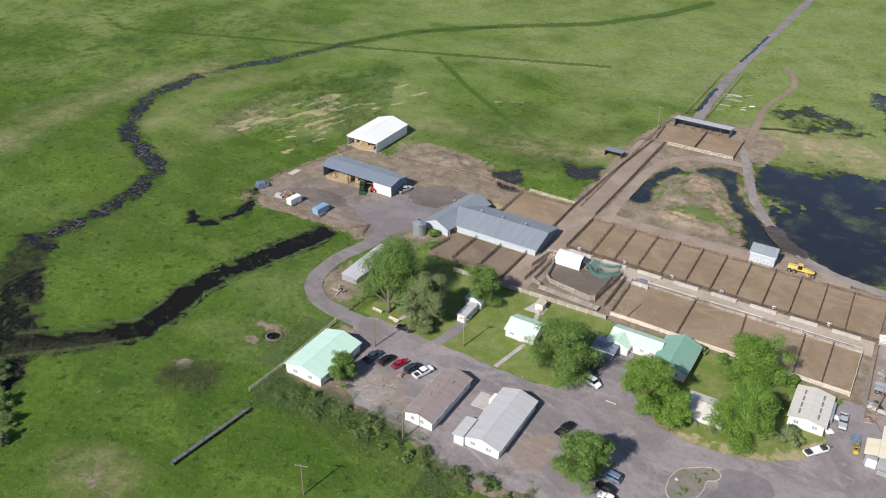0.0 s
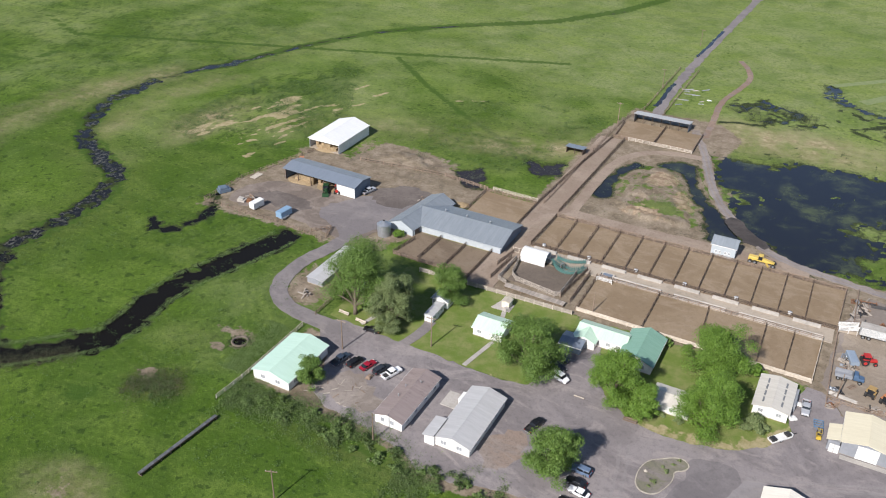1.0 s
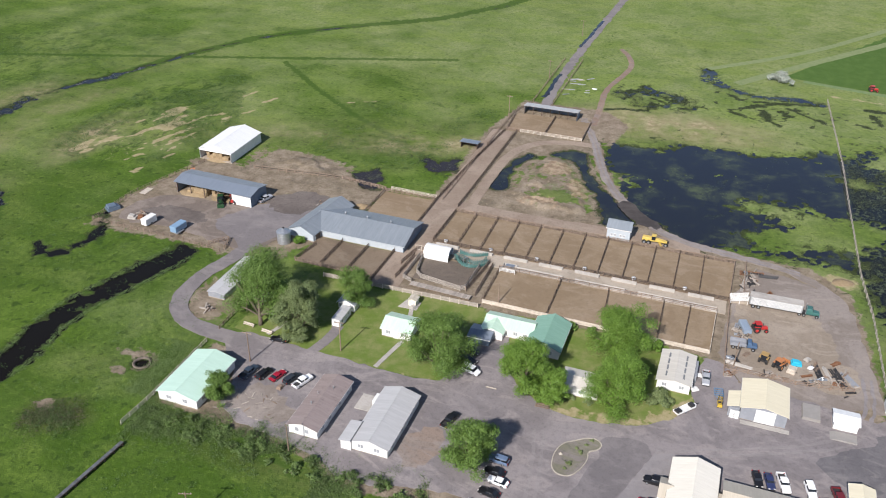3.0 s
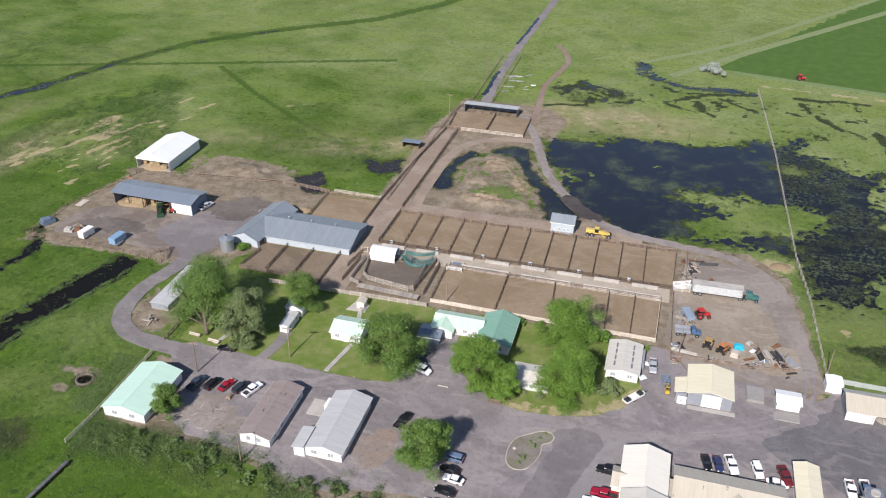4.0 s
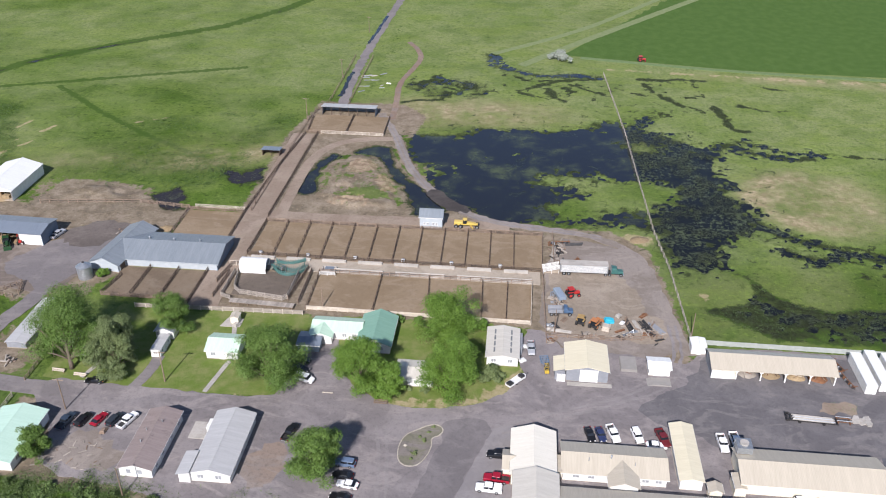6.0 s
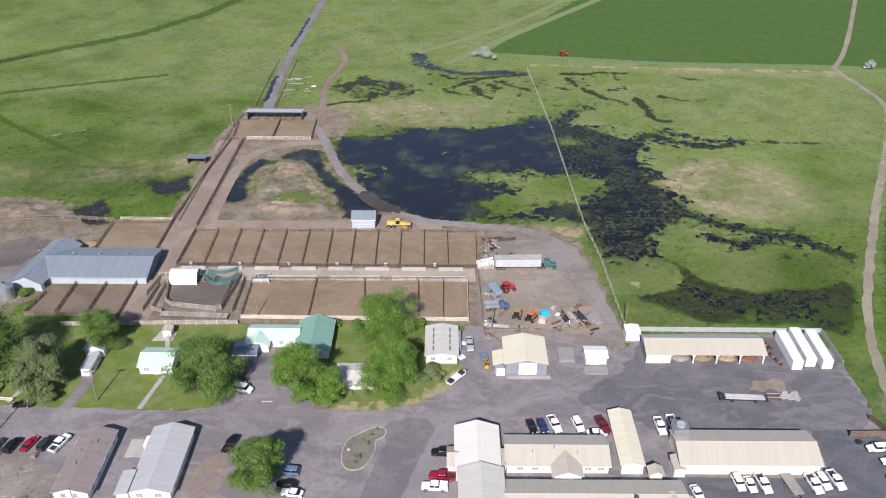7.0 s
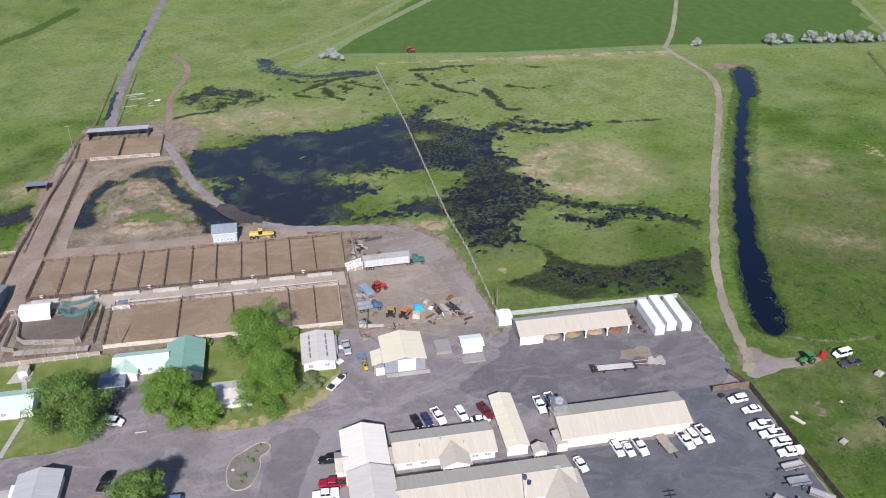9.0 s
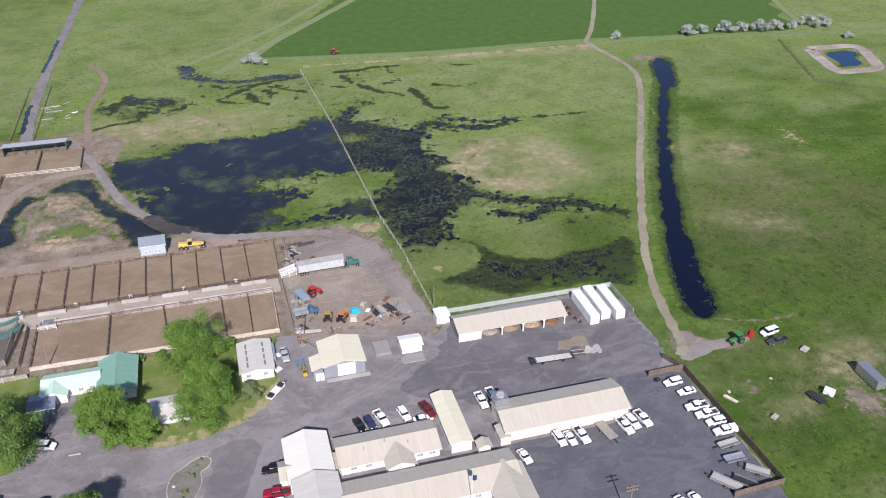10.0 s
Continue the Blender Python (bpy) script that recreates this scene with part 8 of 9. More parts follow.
flat_trailer(117.6, 115.2, -75, "dark flat trailer standing in the grass", 4.2, 2.0, DARKSTEEL, False, 0.0)
flat_trailer(-143.9, 175.2, 84, "flat trailer beside a blue tank box", 3.0, 2.0, STEEL, False, 0.0)


def box_trailer(x, y, turn, long, wide, high, mat_, label, z=0.0, lift=0.4):
    t = thing("box_trailer", x, y, turn, label, "trailer", z=z)
    part("body", box(-long / 2, long / 2, -wide / 2, wide / 2, lift, high), mat_, t)
    part("roof", extrude([(-wide / 2 - 0.03, high), (wide / 2 + 0.03, high), (wide / 2 - 0.15, high + 0.14), (-wide / 2 + 0.15, high + 0.14)], -long / 2 - 0.03, long / 2 + 0.03, "x"), mat_, t)
    part("door", box(-long / 2 - 0.05, -long / 2 - 0.001, -wide / 2 + 0.15, wide / 2 - 0.15, lift + 0.1, high - 0.15), mat_, t)
    part("drawbar", box(long / 2, long / 2 + 1.0, -0.06, 0.06, lift, lift + 0.12), DARKSTEEL, t)
    wheel_pair(t, 0, wide / 2 + 0.05, 0.38, 0.25)


box_trailer(133.0, 117.2, -92, 7.2, 2.4, 2.7, STEEL, "silver stock trailer standing in the grass")
box_trailer(-155.0, 176.6, 82, 4.2, 2.1, 2.3, WHITE, "small white box trailer in the farmyard", 0.05)
box_trailer(-144.6, 176.4, 84, 4.6, 2.3, 2.2, paint("box_blue", (0.20, 0.31, 0.43)), "blue box trailer in the farmyard", 0.05)
box_trailer(14.0, 186.0, -70, 4.6, 2.0, 1.3, paint("steel_blue", (0.24, 0.29, 0.35)), "blue-grey farm wagon in the equipment yard", 0.03)
box_trailer(121.0, 115.6, -55, 2.2, 1.5, 1.6, WHITE, "small white tank trailer standing in the grass")

# ---- small things ----
def stack(x, y, turn, n, long, mat_, label, name="pipe_stack", r=0.14):
    s = thing(name, x, y, turn, label, "pipes")
    for k in range(n):
        part("pipe", tube([(-long / 2 + random.uniform(-0.3, 0.3), (k - n / 2) * 2.3 * r, r + 0.03), (long / 2 + random.uniform(-0.3, 0.3), (k - n / 2) * 2.3 * r + random.uniform(-0.1, 0.1), r + 0.03)], [r, r], 8), mat_, s)


def disc_harrow(x, y, turn, n, label):
    h = thing("disc_harrow", x, y, turn, label, "implement", z=0.1)
    part("frame", join(box(-n * 0.36, n * 0.36, -0.07, 0.07, 0.75, 0.9), box(-n * 0.3, -n * 0.3 + 0.12, -0.9, 0.9, 0.76, 0.88), box(n * 0.3, n * 0.3 + 0.12, -0.9, 0.9, 0.76, 0.88)), RUST, h)
    part("axle", tube([(-n * 0.36, 0, 0.42), (n * 0.36, 0, 0.42)], [0.06, 0.06], 6), DARKSTEEL, h)
    for k in range(n):
        x_ = -n * 0.34 + k * 0.7
        part("disc", tube([(x_, 0, 0.42), (x_ + 0.05, 0, 0.42), (x_ + 0.12, 0, 0.42)], [0.42, 0.36, 0.12], 14), (RUST, STEEL, DARKSTEEL)[k % 3], h)


stack(30.8, 174.6, 106, 5, 5.2, DARKSTEEL, "dark steel beams laid on the equipment yard")
stack(32.8, 174.6, 108, 3, 5.6, PALE, "pale pipes laid on the equipment yard")
stack(35.0, 174.6, 114, 6, 5.4, DARKSTEEL, "dark steel beams laid on the equipment yard")
stack(37.6, 174.4, 122, 5, 5.0, GREYWALL, "dull grey bars laid on the equipment yard")
stack(12.6, 207.5, 84, 4, 8.0, PALE, "pale pipes laid beside the pens", r=0.1)
disc_harrow(15.4, 213.2, 8, 6, "dark old disc gang beside the pens")
stack(18.8, 213.5, 10, 5, 5.0, DARKSTEEL, "dark scrap bars laid beside the pens")
stack(13.5, 171.0, -8, 4, 6.0, PALE, "pale bars laid behind the workshop")
for k in range(14):
    stack(random.uniform(-66, -52), random.uniform(326, 354), random.uniform(0, 50), random.randint(1, 3), random.uniform(1.6, 4.6), (STEEL, PALE, GREYWALL)[k % 3], "%s pipes lying in the grass" % ("silver steel", "pale plastic", "dull grey")[k % 3])
stack(99.6, 120.5, -60, 3, 3.0, PALEWOOD, "pale timbers lying outside a fence")
boom = thing("pipe_trailer", 66.6, 144.0, -3, "long low trailer loaded with pale irrigation pipes", "trailer", z=0.1)
part("frame", join(box(-4.4, 5.6, -1.0, -0.85, 0.35, 0.5), box(-4.4, 5.6, 0.85, 1.0, 0.35, 0.5), *[box(-4.2 + k * 1.9, -4.05 + k * 1.9, -0.85, 0.85, 0.36, 0.49) for k in range(6)]), DARKSTEEL, boom)
for k in range(7):
    part("pipe", tube([(-3.9 + 0.15 * (k % 3), -0.78 + 0.26 * k, 0.62), (4.6 + 0.3 * (k % 2), -0.78 + 0.26 * k, 0.62)], [0.115, 0.115], 8), (PALE, STEEL)[k % 3 == 1], boom)
part("headboard", join(*[box(-5.2 + 0.2 * k, -5.1 + 0.2 * k, -1.1, 1.1, 0.3 + 0.14 * k, 0.38 + 0.14 * k) for k in range(5)], box(-5.2, -4.4, -1.1, -1.0, 0.3, 0.9), box(-5.2, -4.4, 1.0, 1.1, 0.3, 0.9)), DARKSTEEL, boom)
for x_ in (-2.4, 2.6):
    for sg in (-1, 1):
        part("wheel", tube([(x_, sg * 1.02, 0.3), (x_, sg * 1.24, 0.3)], [0.3, 0.3], 12), RUBBER, boom)
rack = thing("pipe_rack", 73.6, 144.6, -3, "rusty steel rack of short pipes beside a pipe trailer", "rack", z=0.1)
for k in range(5):
    part("pipe", tube([(-1.5, -0.9 + 0.42 * k, 0.45), (1.7, -0.9 + 0.42 * k, 0.45)], [0.09, 0.09], 8), (RUST, STEEL, DARKSTEEL)[k % 3], rack)
pair("bearer", (box(-1.3, -1.15, -1.2, 1.2, 0, 0.36), box(1.15, 1.3, -1.2, 1.2, 0, 0.36)), RUST, rack)
slabs = thing("concrete_rubble", 77.6, 144.8, 0, "flat heap of pale broken concrete slabs", "rubble", z=0.1)
for k in range(9):
    part("slab", moved(extrude([(-1.0, -0.5), (0.3, -0.75), (1.1, -0.2), (0.7, 0.65), (-0.6, 0.6)], 0.0, 0.16, "z"), pose(random.uniform(-1.8, 1.8), random.uniform(-1.1, 1.1), 0.02 + 0.15 * (k // 4), random.uniform(-3, 3), random.uniform(-3, 3), random.uniform(0, 360))), PALE, slabs)
sheet("dirt_patch", [(69, 147.2), (72, 150.6), (76, 151.4), (79, 149), (77, 147), (73, 146.6)], 0.118, LANE, "brown weedy dirt smear on the eastern yard", 2, 1.6)
scatter("weeds", RNG, along_line(RNG, [(71, 148.6), (75, 149.6), (78, 148.4)], 0.9, 60, 0.1), 0.3, LEAFOLIVE, "dry weeds on a dirt smear", 8)


disc_harrow(78.4, 158.2, -74, 9, "rusty gang of round harrow discs beside a container")
disc_harrow(78.0, 163.4, -70, 7, "rusty gang of round harrow discs beside a shed")
# stores in the bays of the machine shed
for k, (bx, m_, lb) in enumerate(((56.2, GREYWOOD, "grey timber pile in a shed bay"), (61.6, STRAW, "tan brushy pile in a shed bay"), (67.2, STRAW, "low tan straw pile in a shed bay"), (72.2, RUST, "rusty parts pile in a shed bay"))):
    pile = thing("stored_pile", bx, 158.8, 0, lb, "pile", z=0.09)
    part("mound", mound_geo(2.3, 1.9, 1.1, seed=21 + k), m_, pile, smooth=True)
    for i in range(7):
        part("bar", moved(box(-1.2, 1.2, -0.05, 0.05, 0, 0.09), pose(random.uniform(-0.8, 0.8), random.uniform(-1.4, 0.8), 0.75 + 0.08 * i, random.uniform(-20, 20), random.uniform(-22, 22), random.uniform(0, 180))), (RUST, PALEWOOD, WOOD, DARKSTEEL)[i % 4], pile)
for x, y, s, m_, lb in ((26.1, 176.0, 1.2, paint("cyan", (0.04, 0.42, 0.58)), "bright cyan tarpaulin heap in the equipment yard"), (28.7, 178.6, 0.8, PALE, "white box in the equipment yard"),
                        (25.2, 173.0, 1.3, PALEWOOD, "pale timber crate in the equipment yard"), (29.4, 175.6, 0.7, WHITE, "small white box in the equipment yard"),
                        (-161.6, 177.6, 1.3, PALE, "pale junk heap in the farmyard"), (-159.2, 178.6, 1.1, RUST, "rusty junk heap in the farmyard"),
                        (126.0, 131.0, 1.0, PALE, "pale junk heap in the grass"), (105.3, 112.6, 0.8, PALE, "pale junk heap in the grass"), 
                        (-66.0, 168.6 - 3.9, 0.9, PALE, "pale slab beside a hut"), (4.7, 158.0, 0.8, WHITE, "white tub beside a building"), (5.2, 163.4, 0.7, WHITE, "white drums beside a building"),
(-170.8, 180.0, 1.9, DARKBLUE, "dark blue old box body in the farmyard"),
                        (86.9, 130.6, 0.7, DARKSTEEL, "dark scrap beside a board fence"), (-82.3, 125.2, 0.8, WOOD, "small wooden frame on gravel")):
    j = thing("crate" if m_ in (PALE, WHITE, PALEWOOD, STRAW) else "implement", x, y, random.uniform(0, 90), lb, "equipment")
    part("base", box(-s, s, -s * 0.7, s * 0.7, 0.08, s * 0.55), m_, j)
    part("top", loft([(-s * 0.8, s * 0.6, s * 0.56, s * 0.9, s * 1.0), (s * 0.5, s * 0.55, s * 0.56, s * 0.8, s * 0.9)]), m_, j)
    part("frame", join(box(-s * 1.25, s * 1.25, -0.06, 0.06, 0.02, 0.14), box(-0.06, 0.06, -s, s, 0.02, 0.14)), DARKSTEEL, j)
plat = thing("flat_platform", -168.8, 193.6, 88, "pale timber platform lying by the fence", "platform")
for k in range(8):
    part("plank", box(-2.1, 2.1, -1.1 + k * 0.28, -0.85 + k * 0.28, 0.15, 0.24), PALEWOOD, plat)
pair("bearer", (box(-1.9, -1.7, -1.1, 1.1, 0, 0.15), box(1.7, 1.9, -1.1, 1.1, 0, 0.15)), WOOD, plat)

OLDPLANK = plain("old_grey_plank", (0.075, 0.08, 0.085), (0.12, 0.125, 0.13), 1.5, 0.85, random_tone=0.25)
walkb = thing("plank_footbridge", -104.6, 88.2, 84, "long narrow grey plank footbridge in the meadow", "footbridge", z=0.8)
for k in range(40):
    part("plank", box(-10.1 + k * 0.505, -9.62 + k * 0.505, -0.38, 0.38, 0.0, 0.07), OLDPLANK, walkb)
pair("beam", (box(-10.1, 10.1, -0.45, -0.3, -0.25, -0.001), box(-10.1, 10.1, 0.3, 0.45, -0.25, -0.001)), DARKWOOD, walkb)
for k in range(9):
    part("leg", box(-9.9 + k * 2.45, -9.7 + k * 2.45, -0.45, 0.45, -0.8, -0.251), DARKWOOD, walkb)


def bench(x, y, turn):
    b = thing("garden_bench", x, y, turn, "long pale timber bench at the lawn's edge", "bench", "benches on the lawn")
    part("seat", box(-1.5, 1.5, -0.28, 0.12, 0.42, 0.5), PALEWOOD, b)
    part("backrest", box(-1.5, 1.5, 0.14, 0.22, 0.55, 0.9), PALEWOOD, b)
    for x_ in (-1.3, 1.3):
        part("leg", box(x_ - 0.06, x_ + 0.06, -0.25, 0.22, 0, 0.42), WOOD, b)


bench(-101.0, 143.0, -4)
bench(-95.4, 142.0, -4)


def power_pole(x, y, high, label, arms=1, turn=0.0):
    p = thing("utility_pole", x, y, turn, label, "pole", "utility poles")
    part("pole", tube([(0, 0, -0.1), (0, 0, high)], [0.16, 0.10], 9), WOOD, p)
    for k in range(arms):
        arm = part("crossarm", box(-1.2, 1.2, -0.06, 0.06, high - 0.5 - k * 0.9, high - 0.36 - k * 0.9), WOOD, p)
        for s in (-1.05, -0.4, 0.4, 1.05):
            part("insulator", tube([(s, 0, high - 0.36 - k * 0.9), (s, 0, high - 0.2 - k * 0.9)], [0.05, 0.04], 6), PALE, arm)


power_pole(-75.6, 142.2, 8.6, "wooden utility pole with a crossarm beside the drive", 1, 10)
power_pole(-93.4, 131.0, 8.6, "wooden utility pole with a crossarm beside the offices")
power_pole(-78.9, 86.0, 8.0, "wooden utility pole in the meadow", 1, 20)
power_pole(-79.0, 296.0, 9.0, "tall wooden utility pole beside the far pen")
power_pole(-70.9, 108.5, 7.5, "wooden utility pole at the yard's edge", 0)
power_pole(-75.2, 345.0, 8.0, "wooden utility pole beside the farm road")
power_pole(-74.6, 410.0, 8.0, "wooden utility pole beside the farm road")
power_pole(45.8, 172.0, 7.0, "wooden pole at the fence corner", 0)
power_pole(62.5, 96.0, 9.0, "wooden pole with a crossarm in the parking lot", 2)
power_pole(12.4, 170.0, 7.0, "wooden pole behind the workshop", 0)
power_pole(-46.5, 174.8, 6.0, "thin pole beside the pens", 0)


def paths(line, wide, label):
    ribbon("pavement_path", line, wide, 0.10, PALE, label, 0.05, 0.15)


paths([(-63.4, 151.0), (-64.6, 145.0), (-65.6, 139.6)], 1.1, "narrow pale concrete footpath over a lawn")
paths([(-66.6, 165.4), (-65.4, 160.6), (-65.0, 158.4)], 1.1, "narrow pale concrete footpath over a lawn")
paths([(-93.0, 148.0), (-94.0, 144.5), (-95.0, 141.6)], 1.0, "narrow pale concrete footpath over a lawn")
ribbon("pavement_drive", [(-80.4, 151.0), (-80.2, 146.4), (-81.0, 143.0), (-82.0, 139.2)], 2.7, 0.08, ROAD, "short grey gravel drive beside a camper", 0.2)
sheet("pavement_pad", [(-70.0, 164.0), (-65.0, 164.0), (-65.0, 167.5), (-69.0, 167.5)], 0.11, PALE, "pale concrete pad by the pen fence", 0, 0.1)

# kerbed island in the drive
ISLE = [(-20.1, 124.3), (-20.3, 127.6), (-19.2, 130.9), (-16.7, 132.6), (-14.9, 134.0), (-12.8, 134.5), (-11.4, 133.1), (-12.0, 131.3), (-13.9, 130.2), (-13.4, 128.1), (-14.2, 124.9), (-15.7, 122.3), (-17.9, 121.8), (-19.4, 122.7)]
ring = even_line(soft_line(ISLE, True, 2), True, 0.58)
isle = thing("kerbed_island", -16.5, 128.0, 0, "kidney-shaped gravel island edged with pale stones", "island")
sheet("island_bed", ISLE, 0.16, gravel("island_soil", (0.175, 0.155, 0.138), (0.215, 0.19, 0.17), (0.15, 0.15, 0.09)), "bare grey soil bed of the island", 2, 0.0, 0.1)
stone = mesh_of("kerb_stone", loft([(-0.31, 0.11, 0.05, 0.20, 0.24), (0.31, 0.11, 0.05, 0.19, 0.23)]), STONE)
for i, p in enumerate(ring):
    q = ring[(i + 1) % len(ring)]
    shared("kerb_stone", stone, isle, pose(p.x + 16.5, p.y - 128.0, 0, 0, 0, math.degrees(math.atan2(q.y - p.y, q.x - p.x))))
for k, (x, y, s) in enumerate(((-16.8, 125.3, 1.5), (-17.3, 123.9, 0.9), (-15.2, 129.2, 1.3), (-14.5, 131.9, 0.9), (-16.1, 130.2, 0.9), (-13.6, 133.5, 0.9))):
    shrub(x, y, s * 0.55, s, 90 + k, LEAFOLIVE, "low dull plant on the stone-edged island", 260, 0.2)
rock = mesh_of("boulder", mound_geo(0.5, 0.4, 0.5, 9, 4), STONE)
for x, y in ((-18.9, 127.6), (112.0, 124.0), (100.4, 122.6)):
    tagged(shared("boulder", rock, None, pose(x, y, 0.12, 0, 0, random.uniform(0, 180))), "small pale boulder lying on the ground", "stone", "boulders")
pit = thing("stone_ring", -116.3, 121.5, 0, "ring of earth round a small water hole", "stone")
part("rim", tube([(1.9 * math.cos(a * 0.35), 1.9 * math.sin(a * 0.35), 0.02) for a in range(19)], [0.32] * 19, 6), CORRAL, pit)
old_plank = mesh_of("wood_block", box(-0.5, 0.5, -0.14, 0.14, 0.02, 0.22), GREYWOOD)
bale = mesh_of("wood_block", box(-0.5, 0.5, -0.14, 0.14, 0.02, 0.22), WOOD)
dark_bale = mesh_of("wood_block", box(-0.5, 0.5, -0.14, 0.14, 0.02, 0.22), DARKSTEEL)
for k, (x, y) in enumerate(((-160.5, 78.6), (-155.5, 75.4), (-149.6, 72.6), (-147.6, 68.6), (-143.4, 68.4), (-139.4, 64.6))):
    shrub(x, y, 2.2 + 0.3 * (k % 3), 5.4 - 0.5 * (k % 2), 120 + k, (WEED, LEAFOLIVE)[k % 2], "dull green bush on the creek bank", 1900, 0.3)
for k in range(40):
    f = k / 40
    shrub(-104 + 64 * f + random.uniform(-2, 2), 107.0 - 5.0 * max(0, f - 0.45) + random.uniform(-3.2, 2.4), random.uniform(0.8, 1.7), random.uniform(2.0, 4.4), 140 + k, (WEED, THICKET)[k % 2], "low rank weedy bush at the yard's edge", 420, 0.26)
scrap = thing("scattered_timber", -86, 119, 0, "scattered old timbers on bare gravel", "timber")
for k in range(26):
    shared("plank", (old_plank, bale)[k % 4 == 0], scrap, pose(random.uniform(-8, 6), random.uniform(-5, 3), 0.07, 0, 0, random.gauss(35, 40)) @ Matrix.Diagonal((random.uniform(0.7, 1.8), 0.7, 0.5, 1)))
for cx, cy, rx, ry, n, lb in ((36.5, 172.6, 3.4, 3.6, 24, "heap of weathered timbers on the equipment yard"), (22.0, 169.4, 9.0, 0.7, 18, "old timbers along a yard fence"),
                              (14.0, 208.0, 2.6, 6.0, 20, "scattered timbers beside the pens"), (13.6, 182.5, 2.4, 4.6, 26, "loose timbers beside a wagon"),
                              (-114.6, 145.6, 1.8, 1.6, 12, "old timbers on bare earth in the loop drive"),
                              (-112.0, 206.0, 4.0, 2.4, 14, "old timbers behind a barn"), (-160.0, 180.5, 2.4, 1.4, 10, "pinkish scrap beside a trailer")):
    heap = thing("scattered_timber", cx, cy, 0, lb, "timber")
    for k in range(n):
        m = pose(random.gauss(0, rx * 0.5), random.gauss(0, ry * 0.5), 0.08 + 0.2 * (k % 3 == 0), random.uniform(-4, 4), random.uniform(-4, 4), random.uniform(0, 180))
        shared("plank", (bale, old_plank, dark_bale, old_plank)[k % 4], heap, m @ Matrix.Diagonal((random.uniform(0.8, 2.6), random.uniform(0.6, 1.6), random.uniform(0.6, 1.6), 1)))
goal = thing("parking_bumper", -38.2, 141.9, 0, "low pale bench rail at a lawn's corner", "rail")
part("rail", box(-1.2, 1.2, -0.12, 0.12, 0.3, 0.45), PALEWOOD, goal)
pair("leg", (box(-1.0, -0.85, -0.1, 0.1, 0, 0.3), box(0.85, 1.0, -0.1, 0.1, 0, 0.3)), WOOD, goal)

# beside the workshop
raft = thing("dock_trailer", 3.4, 150.0, 50, "long white trailer with two dark boxes at the drive's edge", "trailer", z=0.12)
part("deck", extrude([(-2.9, -0.75), (2.3, -0.85), (3.1, -0.3), (3.1, 0.3), (2.3, 0.85), (-2.9, 0.75)], 0.55, 0.78, "z"), WHITE, raft)
part("side_rail", join(box(-2.8, 2.2, -0.9, -0.78, 0.7, 0.92), box(-2.8, 2.2, 0.78, 0.9, 0.7, 0.92)), WHITE, raft)
pair("box", (box(-2.7, -1.5, -0.6, 0.6, 0.79, 1.25), box(1.2, 2.3, -0.6, 0.6, 0.79, 1.25)), DARKSTEEL, raft)
part("drawbar", box(3.1, 4.1, -0.06, 0.06, 0.5, 0.62), DARKSTEEL, raft)
wheel_pair(raft, -0.4, 0.72, 0.34, 0.22)
BLUESTEEL = paint("implement_blue", (0.10, 0.19, 0.30))
tiller = thing("cultivator", 9.8, 158.8, 8, "blue steel cultivator frame beside the workshop", "implement", z=0.1)
for k in range(4):
    part("crossbar", box(-1.0, 1.0, -1.5 + k * 0.75, -1.36 + k * 0.75, 0.55, 0.69), BLUESTEEL, tiller)
pair("side_bar", (box(-1.0, -0.88, -1.5, 0.9, 0.43, 0.549), box(0.88, 1.0, -1.5, 0.9, 0.43, 0.549)), BLUESTEEL, tiller)
part("hitch", join(tube([(-0.9, -1.5, 0.5), (0, -2.6, 0.45)], [0.06, 0.06], 6), tube([(0.9, -1.5, 0.5), (0, -2.6, 0.45)], [0.06, 0.06], 6)), BLUESTEEL, tiller)
for k in range(8):
    part("tine", tube([(-0.85 + 0.24 * k, -1.4 + 0.75 * (k % 4), 0.56), (-0.85 + 0.24 * k, -1.2 + 0.75 * (k % 4), 0.3), (-0.85 + 0.24 * k, -1.35 + 0.75 * (k % 4), 0.0)], [0.04, 0.04, 0.03], 5), DARKSTEEL, tiller)
YELLOW = paint("forklift_yellow", (0.52, 0.36, 0.05))
lift = thing("forklift", 10.3, 154.6, 96, "small yellow forklift beside the workshop", "forklift", z=0.1)
part("body", loft([(-1.1, 0.5, 0.35, 1.0, 1.15), (0.2, 0.52, 0.3, 0.8, 0.95), (0.8, 0.5, 0.3, 0.7, 0.8)]), YELLOW, lift)
part("seat", box(-0.5, 0.0, -0.26, 0.26, 1.0, 1.3), DARKSTEEL, lift)
part("roof_guard", join(*[box(-0.8, 0.6, -0.45 + 0.28 * k, -0.39 + 0.28 * k, 1.98, 2.04) for k in range(4)], box(-0.8, -0.72, -0.45, 0.45, 1.9, 1.979), box(0.52, 0.6, -0.45, 0.45, 1.9, 1.979)), YELLOW, lift)
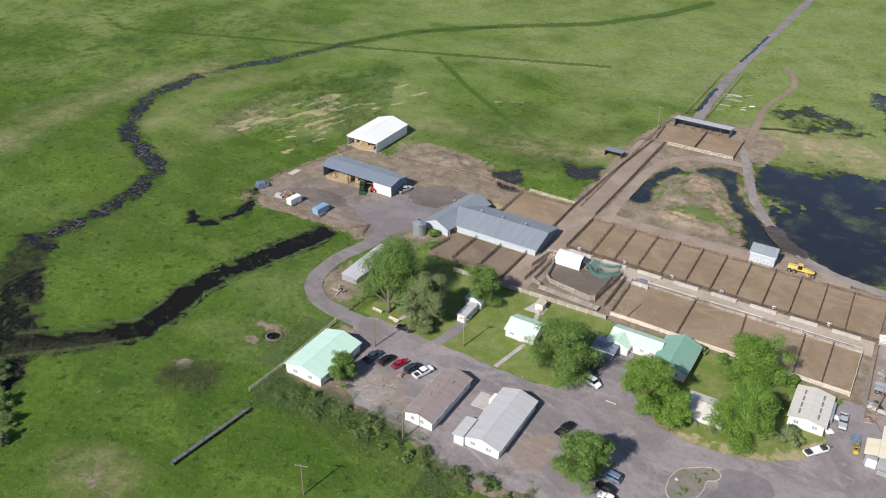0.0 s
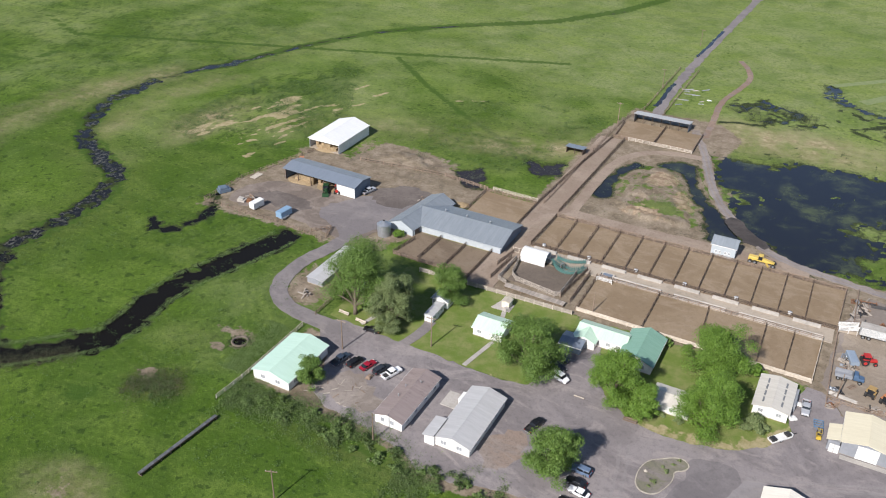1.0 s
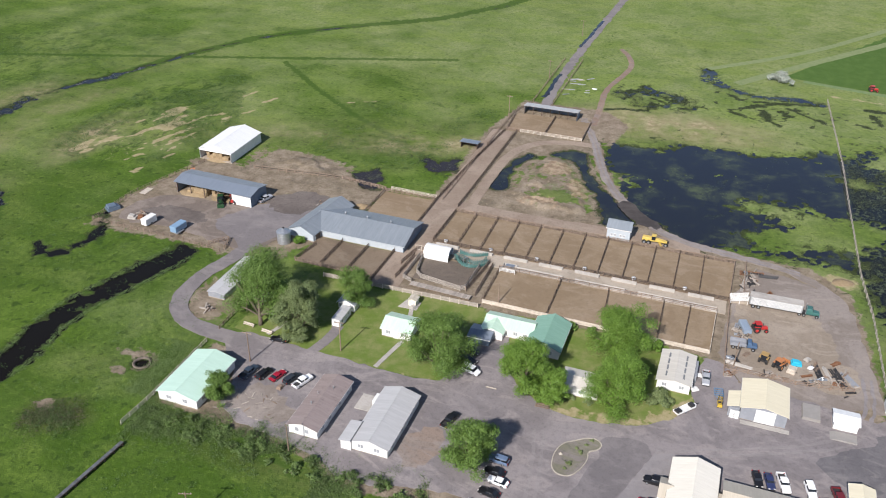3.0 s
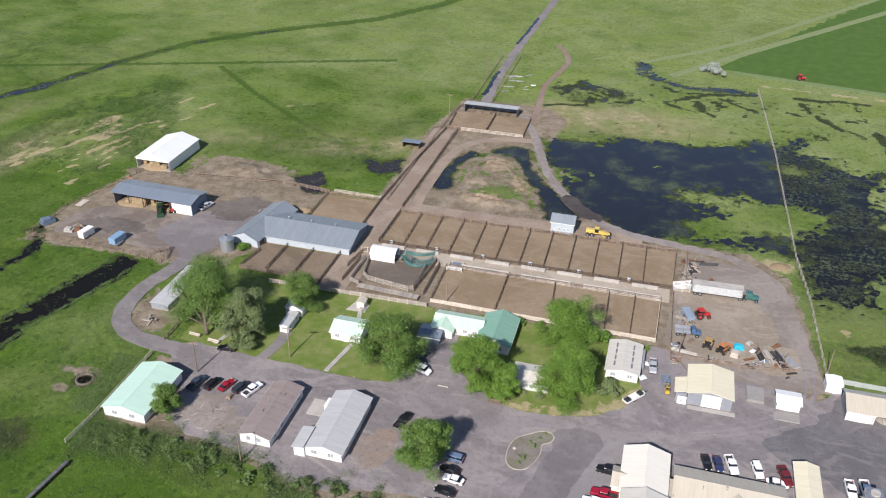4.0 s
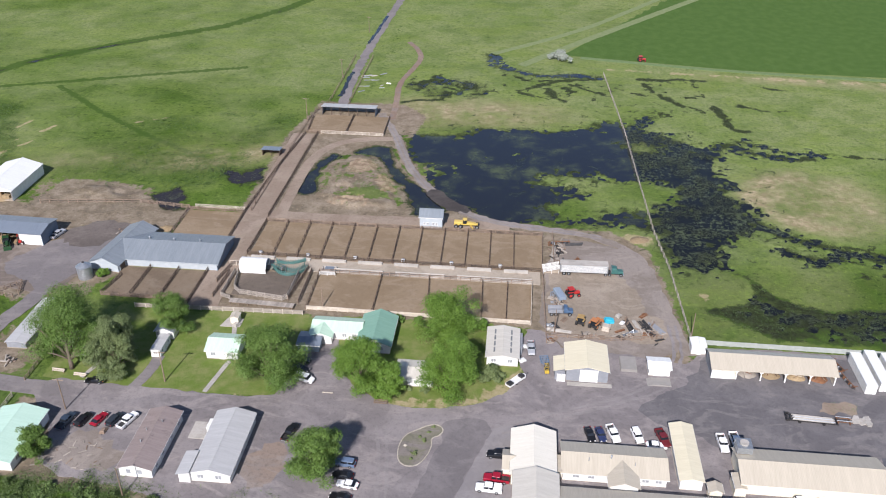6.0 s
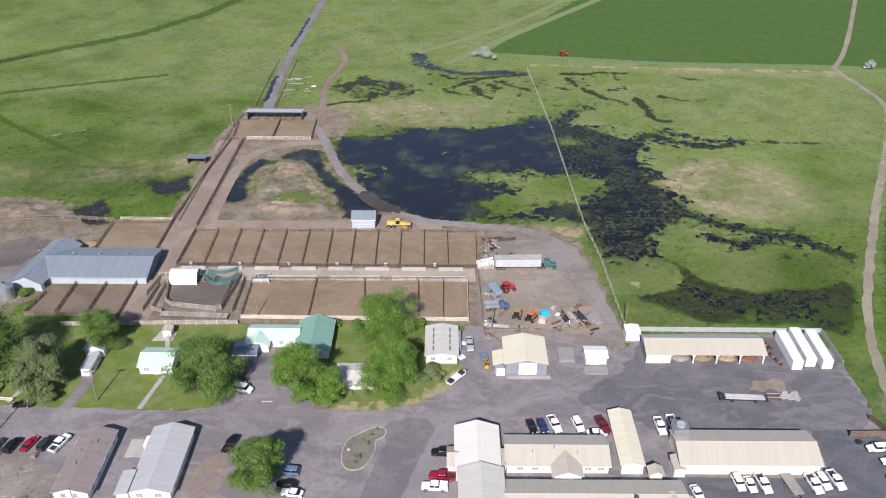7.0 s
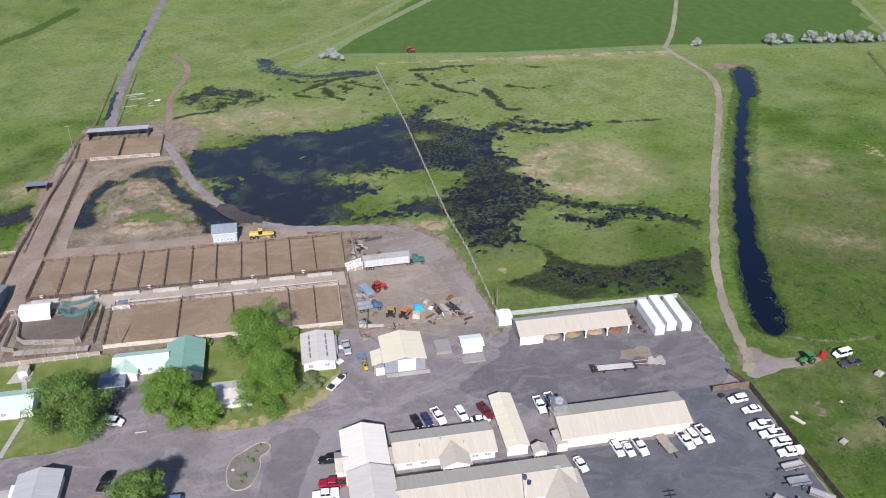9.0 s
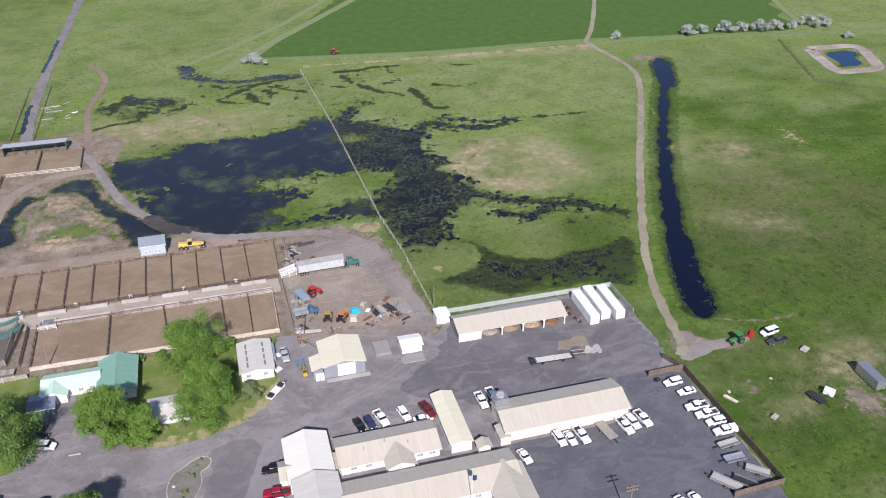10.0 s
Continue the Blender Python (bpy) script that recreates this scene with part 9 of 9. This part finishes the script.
for x_ in (-0.76, 0.56):
    pair("post", (box(x_ - 0.04, x_ + 0.04, -0.45, -0.37, 0.75, 1.9), box(x_ - 0.04, x_ + 0.04, 0.37, 0.45, 0.75, 1.9)), DARKSTEEL, lift)
pair("mast", (box(0.86, 0.98, -0.38, -0.28, 0.1, 2.1), box(0.86, 0.98, 0.28, 0.38, 0.1, 2.1)), DARKSTEEL, lift)
pair("fork", (box(0.98, 2.0, -0.3, -0.18, 0.1, 0.15), box(0.98, 2.0, 0.18, 0.3, 0.1, 0.15)), DARKSTEEL, lift)
wheel_pair(lift, -0.75, 0.42, 0.28, 0.2)
wheel_pair(lift, 0.5, 0.42, 0.32, 0.22)

# loose gear in the equipment yard
GEAR = [(RUST, "rusty farm implement lying in the yard"), (DARKSTEEL, "dark steel farm implement in the yard"), (GREYWOOD, "grey timber pallet stack in the yard"), (STEEL, "grey steel gate stack in the yard"),
        (WOOD, "old weathered timber stack in the yard")]
for k in range(34):
    zone = ((11.5, 21, 203, 216), (11, 16, 174, 192), (16, 38, 169.5, 172), (28, 39, 171, 180), (10.5, 13, 166, 173))[k % 5]
    x, y = random.uniform(zone[0], zone[1]), random.uniform(zone[2], zone[3])
    m_, lb = GEAR[(k * 3 + k // 5) % 5]
    g = thing("farm_gear", x, y, random.uniform(0, 180), lb, "equipment", "loose gear in the yard")
    w, d = random.uniform(0.5, 1.5), random.uniform(0.3, 0.8)
    for j in range(3):
        part("slat", box(-w, w, -d + j * d * 0.7, -d + j * d * 0.7 + 0.3, 0.1 + 0.12 * (j % 2), 0.22 + 0.12 * (j % 2)), m_, g)
    pair("bearer", (box(-w * 0.8, -w * 0.6, -d, d, 0, 0.1), box(w * 0.6, w * 0.8, -d, d, 0, 0.1)), DARKWOOD, g)
    if k % 2:
        part("frame", join(tube([(-w, 0, 0.3), (0, 0.1, 0.9), (w, 0, 0.3)], [0.06, 0.06, 0.06], 6), tube([(0, -d, 0.3), (0, 0.1, 0.9), (0, d, 0.3)], [0.06, 0.06, 0.06], 6)), m_, g)
